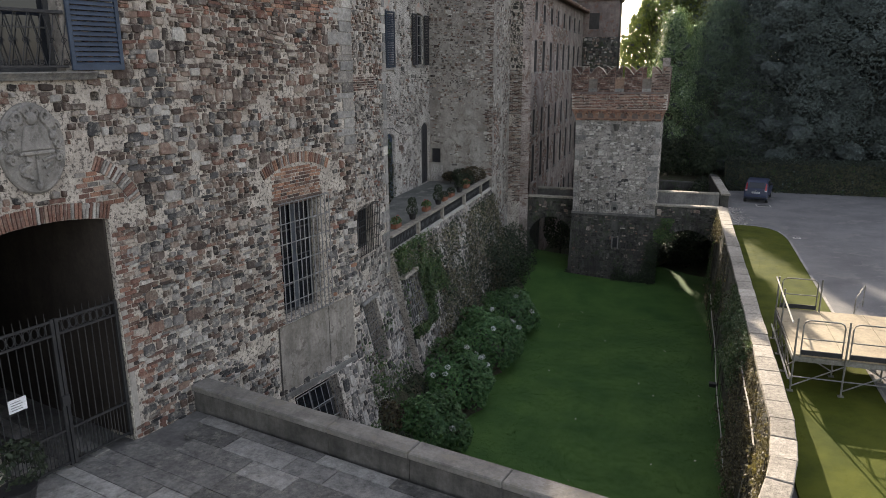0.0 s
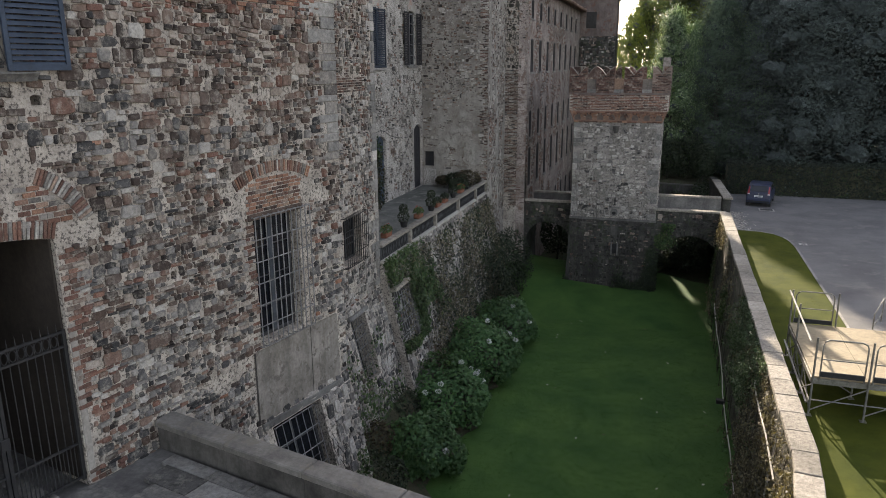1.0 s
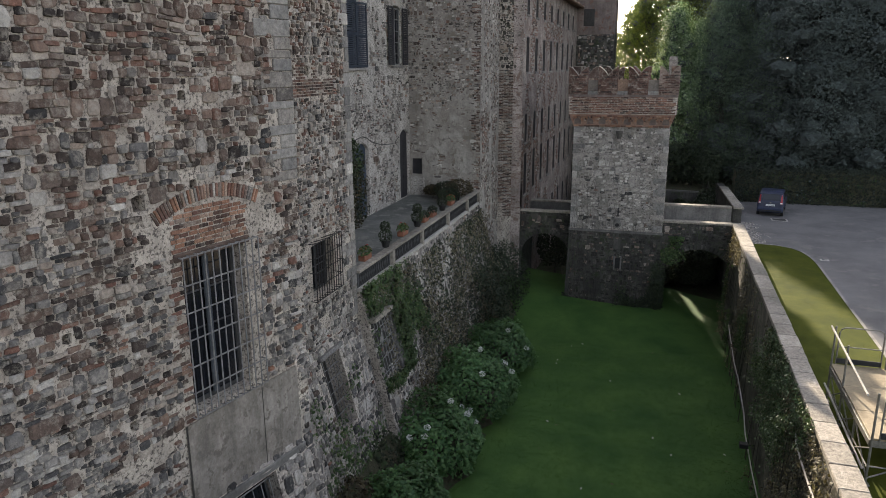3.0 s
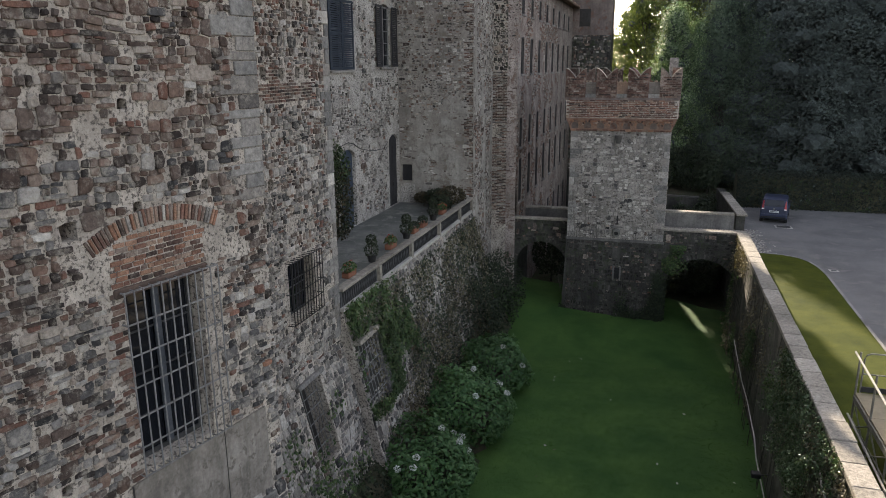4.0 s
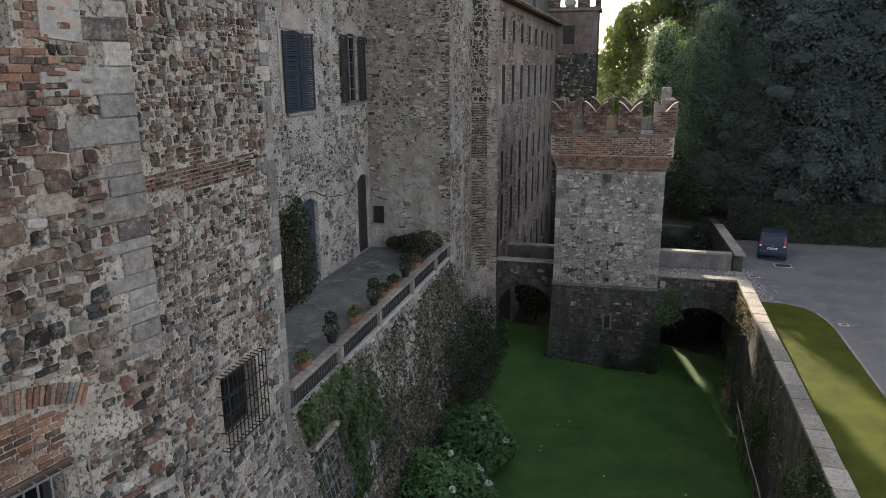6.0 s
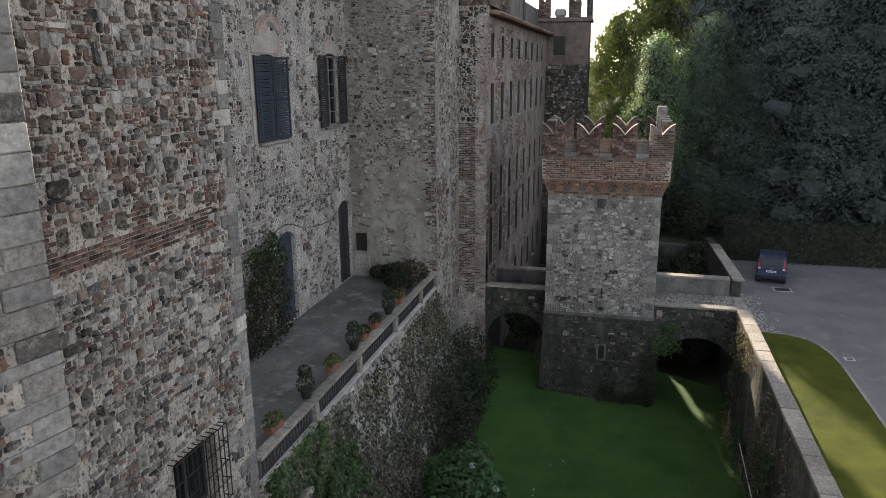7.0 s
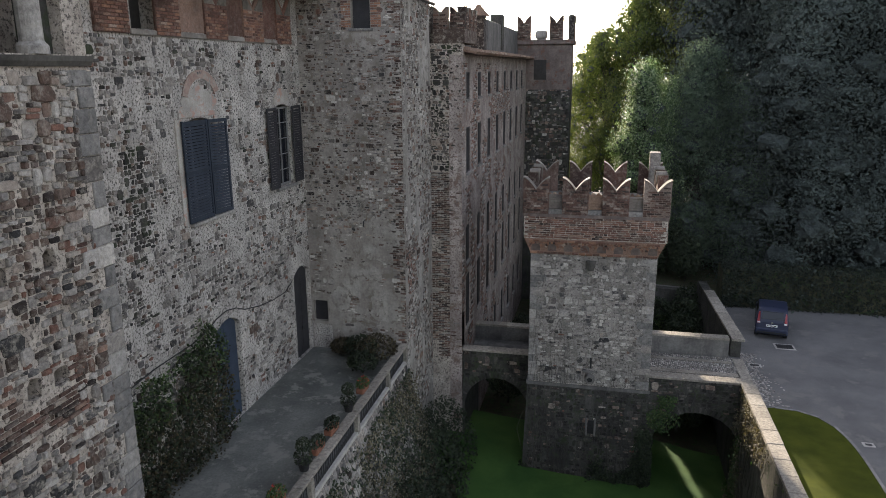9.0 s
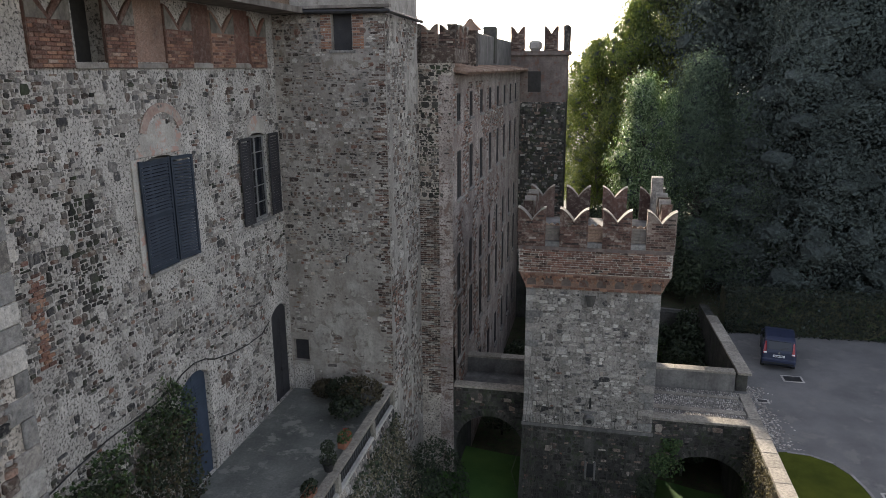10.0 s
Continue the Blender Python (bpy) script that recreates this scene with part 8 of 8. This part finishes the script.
def lump(verts, faces, c, r, flat, rnd):
    """Adds an uneven rounded mass of inner foliage."""
    base = len(verts)
    o = Vector((rnd.uniform(0, 90), 0, 0))
    for v in LUMP_V:
        k = r * (1 + 0.5 * noise.noise(v * 1.7 + o) + 0.45 * noise.noise(v * 4.5 + o))
        verts.append((c.x + v.x * k, c.y + v.y * k, c.z + v.z * k * flat))
    faces.extend(tuple(base + q for q in f) for f in LUMP_F)


bm = bmesh.new()
ico(bm, (0, 0, 0), 1.0, 2)
LUMP_V = [v.co.copy() for v in bm.verts]
LUMP_F = [tuple(v.index for v in f.verts) for f in bm.faces]
bm.free()


def tree(name, label, h, spread, seed, mat, shape, n_clumps, per, leaf, bare=0.15, core=0.37, puff=(0.2, 0.36)):
    """A tree: tapered trunk, limbs, and a crown of many clumps of leaves round masses of inner foliage, with gaps between."""
    rnd = random.Random(seed)
    ob = empty(name, Matrix.Identity(4), label, "tree")
    path = [(0.25 * math.sin(i * 0.9 + seed), 0.25 * math.cos(i * 1.1 + seed) - 0.25, h * 0.92 * i / 8) for i in range(9)]
    part("trunk", tube(path, 0.022 * h, 8, 0.03), M_BARK, ob)
    centres = []
    for i in range(n_clumps):
        t = bare + (1 - bare) * ((i + rnd.random()) / n_clumps) ** 0.85
        q = (t - bare) / (1 - bare)
        if shape == "cone":
            rad = spread * (1 - t) ** 0.75 * 1.15 + 0.25
        elif shape == "column":
            rad = spread * math.sin(math.pi * min(1, max(0.02, q)) ** 0.8) + 0.2
        else:
            rad = spread * math.sin(math.pi * (0.12 + 0.88 * q)) ** 0.6 + 0.2
        a = rnd.uniform(0, 6.283)
        k = rad * rnd.uniform(0.45, 1.0)
        centres.append(Vector((k * math.cos(a), k * math.sin(a), h * t + (0 if shape != "cone" else -0.18 * k))))
    for i, c in enumerate(centres):
        if i % 3 == 0:
            z = max(0.5, c.z - 0.12 * h)
            part("limb", tube([(0, 0, z), (c.x * 0.5, c.y * 0.5, z + (c.z - z) * 0.6), tuple(c)], 0.006 * h, 4, 0.015), M_BARK, ob)
    d, masses = ([], []), ([], [])
    flat = 0.8
    for c in centres:
        r = spread * rnd.uniform(*puff) + 0.25
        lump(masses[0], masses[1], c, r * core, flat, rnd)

        def place():
            v = Vector((rnd.gauss(0, 0.6), rnd.gauss(0, 0.6), rnd.gauss(0, 0.6) * flat))
            if shape == "cone":
                v.z -= 0.25 * math.hypot(v.x, v.y)
            return c + v * r, v + Vector((c.x, c.y, 0)).normalized() * 0.5 + Vector((0, 0, 0.3))

        leaves(d, place, per, leaf, rnd, 0.62)
    tagged(raw("crown", d[0], d[1], [mat], ob), "", "", "", "stuff")
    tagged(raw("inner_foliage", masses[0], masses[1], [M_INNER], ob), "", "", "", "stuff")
    return ob


def stand(ob, places, seed):
    """Sets a tree at the first place and copies of it at the others: (x, y, width, height) each."""
    rnd = random.Random(seed)
    ms = [Matrix.Translation((x, y, 0)) @ Matrix.Rotation(rnd.uniform(0, 6.28), 4, "Z") @ Matrix.Diagonal((w, w, s, 1)) for x, y, w, s in places]
    for m in ms[1:]:
        copy_thing(ob, m)
    ob.matrix_world = ms[0]


stand(tree("conifer_tree", "tall dark conifer behind the drive", 27.0, 5.2, 801, M_LEAF, "cone", 240, 400, 0.2, 0.02, puff=(0.2, 0.42)),
      ((9.2, 63.5, 0.95, 0.85), (14.0, 64.5, 1.15, 1.0), (19.5, 63.0, 1.05, 0.95)), 820)
stand(tree("green_conifer_tree", "dense mid-green conifer in front of the dark wood", 14.0, 3.1, 806, M_LEAF_CON, "cone", 170, 360, 0.15, 0.02, puff=(0.18, 0.36)),
      ((2.9, 66.0, 1.0, 1.02), (5.6, 65.0, 1.05, 0.85)), 825)
stand(tree("broadleaf_tree", "tall dark broadleaf tree of the wood", 30.0, 7.0, 802, M_LEAF, "round", 190, 330, 0.28, 0.06),
      ((9.5, 74.0, 1.0, 1.0), (16.5, 74.0, 1.1, 1.05), (7.5, 90.0, 1.0, 1.0)), 821)
stand(tree("mid_green_tree", "tall green broadleaf tree with sunlit edges", 25.0, 6.0, 805, M_LEAF_MID, "round", 170, 300, 0.24, 0.12),
      ((2.5, 83.0, 0.85, 1.0), (4.6, 96.0, 0.95, 1.08)), 822)
stand(tree("lit_broadleaf_tree", "yellow-green broadleaf tree lit from behind", 16.0, 4.2, 803, M_LEAF_LIT, "round", 95, 350, 0.2, 0.05, core=0.25, puff=(0.14, 0.25)),
      ((-3.4, 82.0, 0.85, 1.0), (-1.0, 80.0, 0.85, 1.16), (-4.6, 90.0, 0.8, 0.95), (-3.4, 74.5, 0.5, 0.52)), 823)
stand(tree("silver_leaf_tree", "slender tree with silvery green leaves beyond the bridge", 13.2, 1.7, 804, M_LEAF_GREY, "column", 110, 270, 0.15, 0.08),
      ((-0.7, 64.5, 1.0, 1.0), (0.9, 65.6, 0.75, 0.92)), 824)
# Dark foliage of the wood's edge, placed to narrow the sun patch too
for k, (x, y, r) in enumerate(((-0.5, 62.2, 1.2), (1.1, 62.4, 1.3), (2.2, 60.9, 1.0))):
    rnd = random.Random(850 + k)
    ob = empty("wood_edge_shrub", Matrix.Translation((x, y, 0)), "dense dark shrub at the wood's edge beyond the moat", "shrub", "shrubs at the wood's edge")
    part("stem", tube([(0, 0, 0), (0.1, 0.05, 1.8)], 0.06, 5, 0.02), M_BARK, ob)
    d = clump(rnd, 1800, r, 0.2, 1.45, -0.85)
    raw("foliage", [(v[0], v[1], v[2] + 1.7) for v in d[0]], d[1], [M_DARK_LEAF], ob)
# Two plants added only to trim the sun patch under the arch
ob = empty("wood_edge_shrub", Matrix.Translation((-1.85, 63.3, 0)), "tall dense dark shrub added beyond the moat to narrow the sun patch", "shrub", "shrubs at the wood's edge")
part("stem", tube([(0, 0, 0), (0.1, 0.05, 3.4)], 0.08, 5, 0.02), M_BARK, ob)
d = clump(random.Random(859), 3600, 1.35, 0.2, 2.0, -0.9)
raw("foliage", [(v[0], v[1], v[2] + 2.75) for v in d[0]], d[1], [M_DARK_LEAF], ob)
ob = empty("wood_edge_shrub", Matrix.Translation((-3.1, 62.5, 0)), "small dark standard tree added beyond the moat to block low sun", "shrub", "shrubs at the wood's edge")
part("stem", tube([(0, 0, 0), (0.1, 0.05, 3.0), (0, 0, 4.6)], 0.06, 6, 0.02), M_BARK, ob)
d = clump(random.Random(861), 2200, 0.95, 0.19, 1.5, -0.95)
raw("foliage", [(v[0], v[1], v[2] + 4.2) for v in d[0]], d[1], [M_DARK_LEAF], ob)
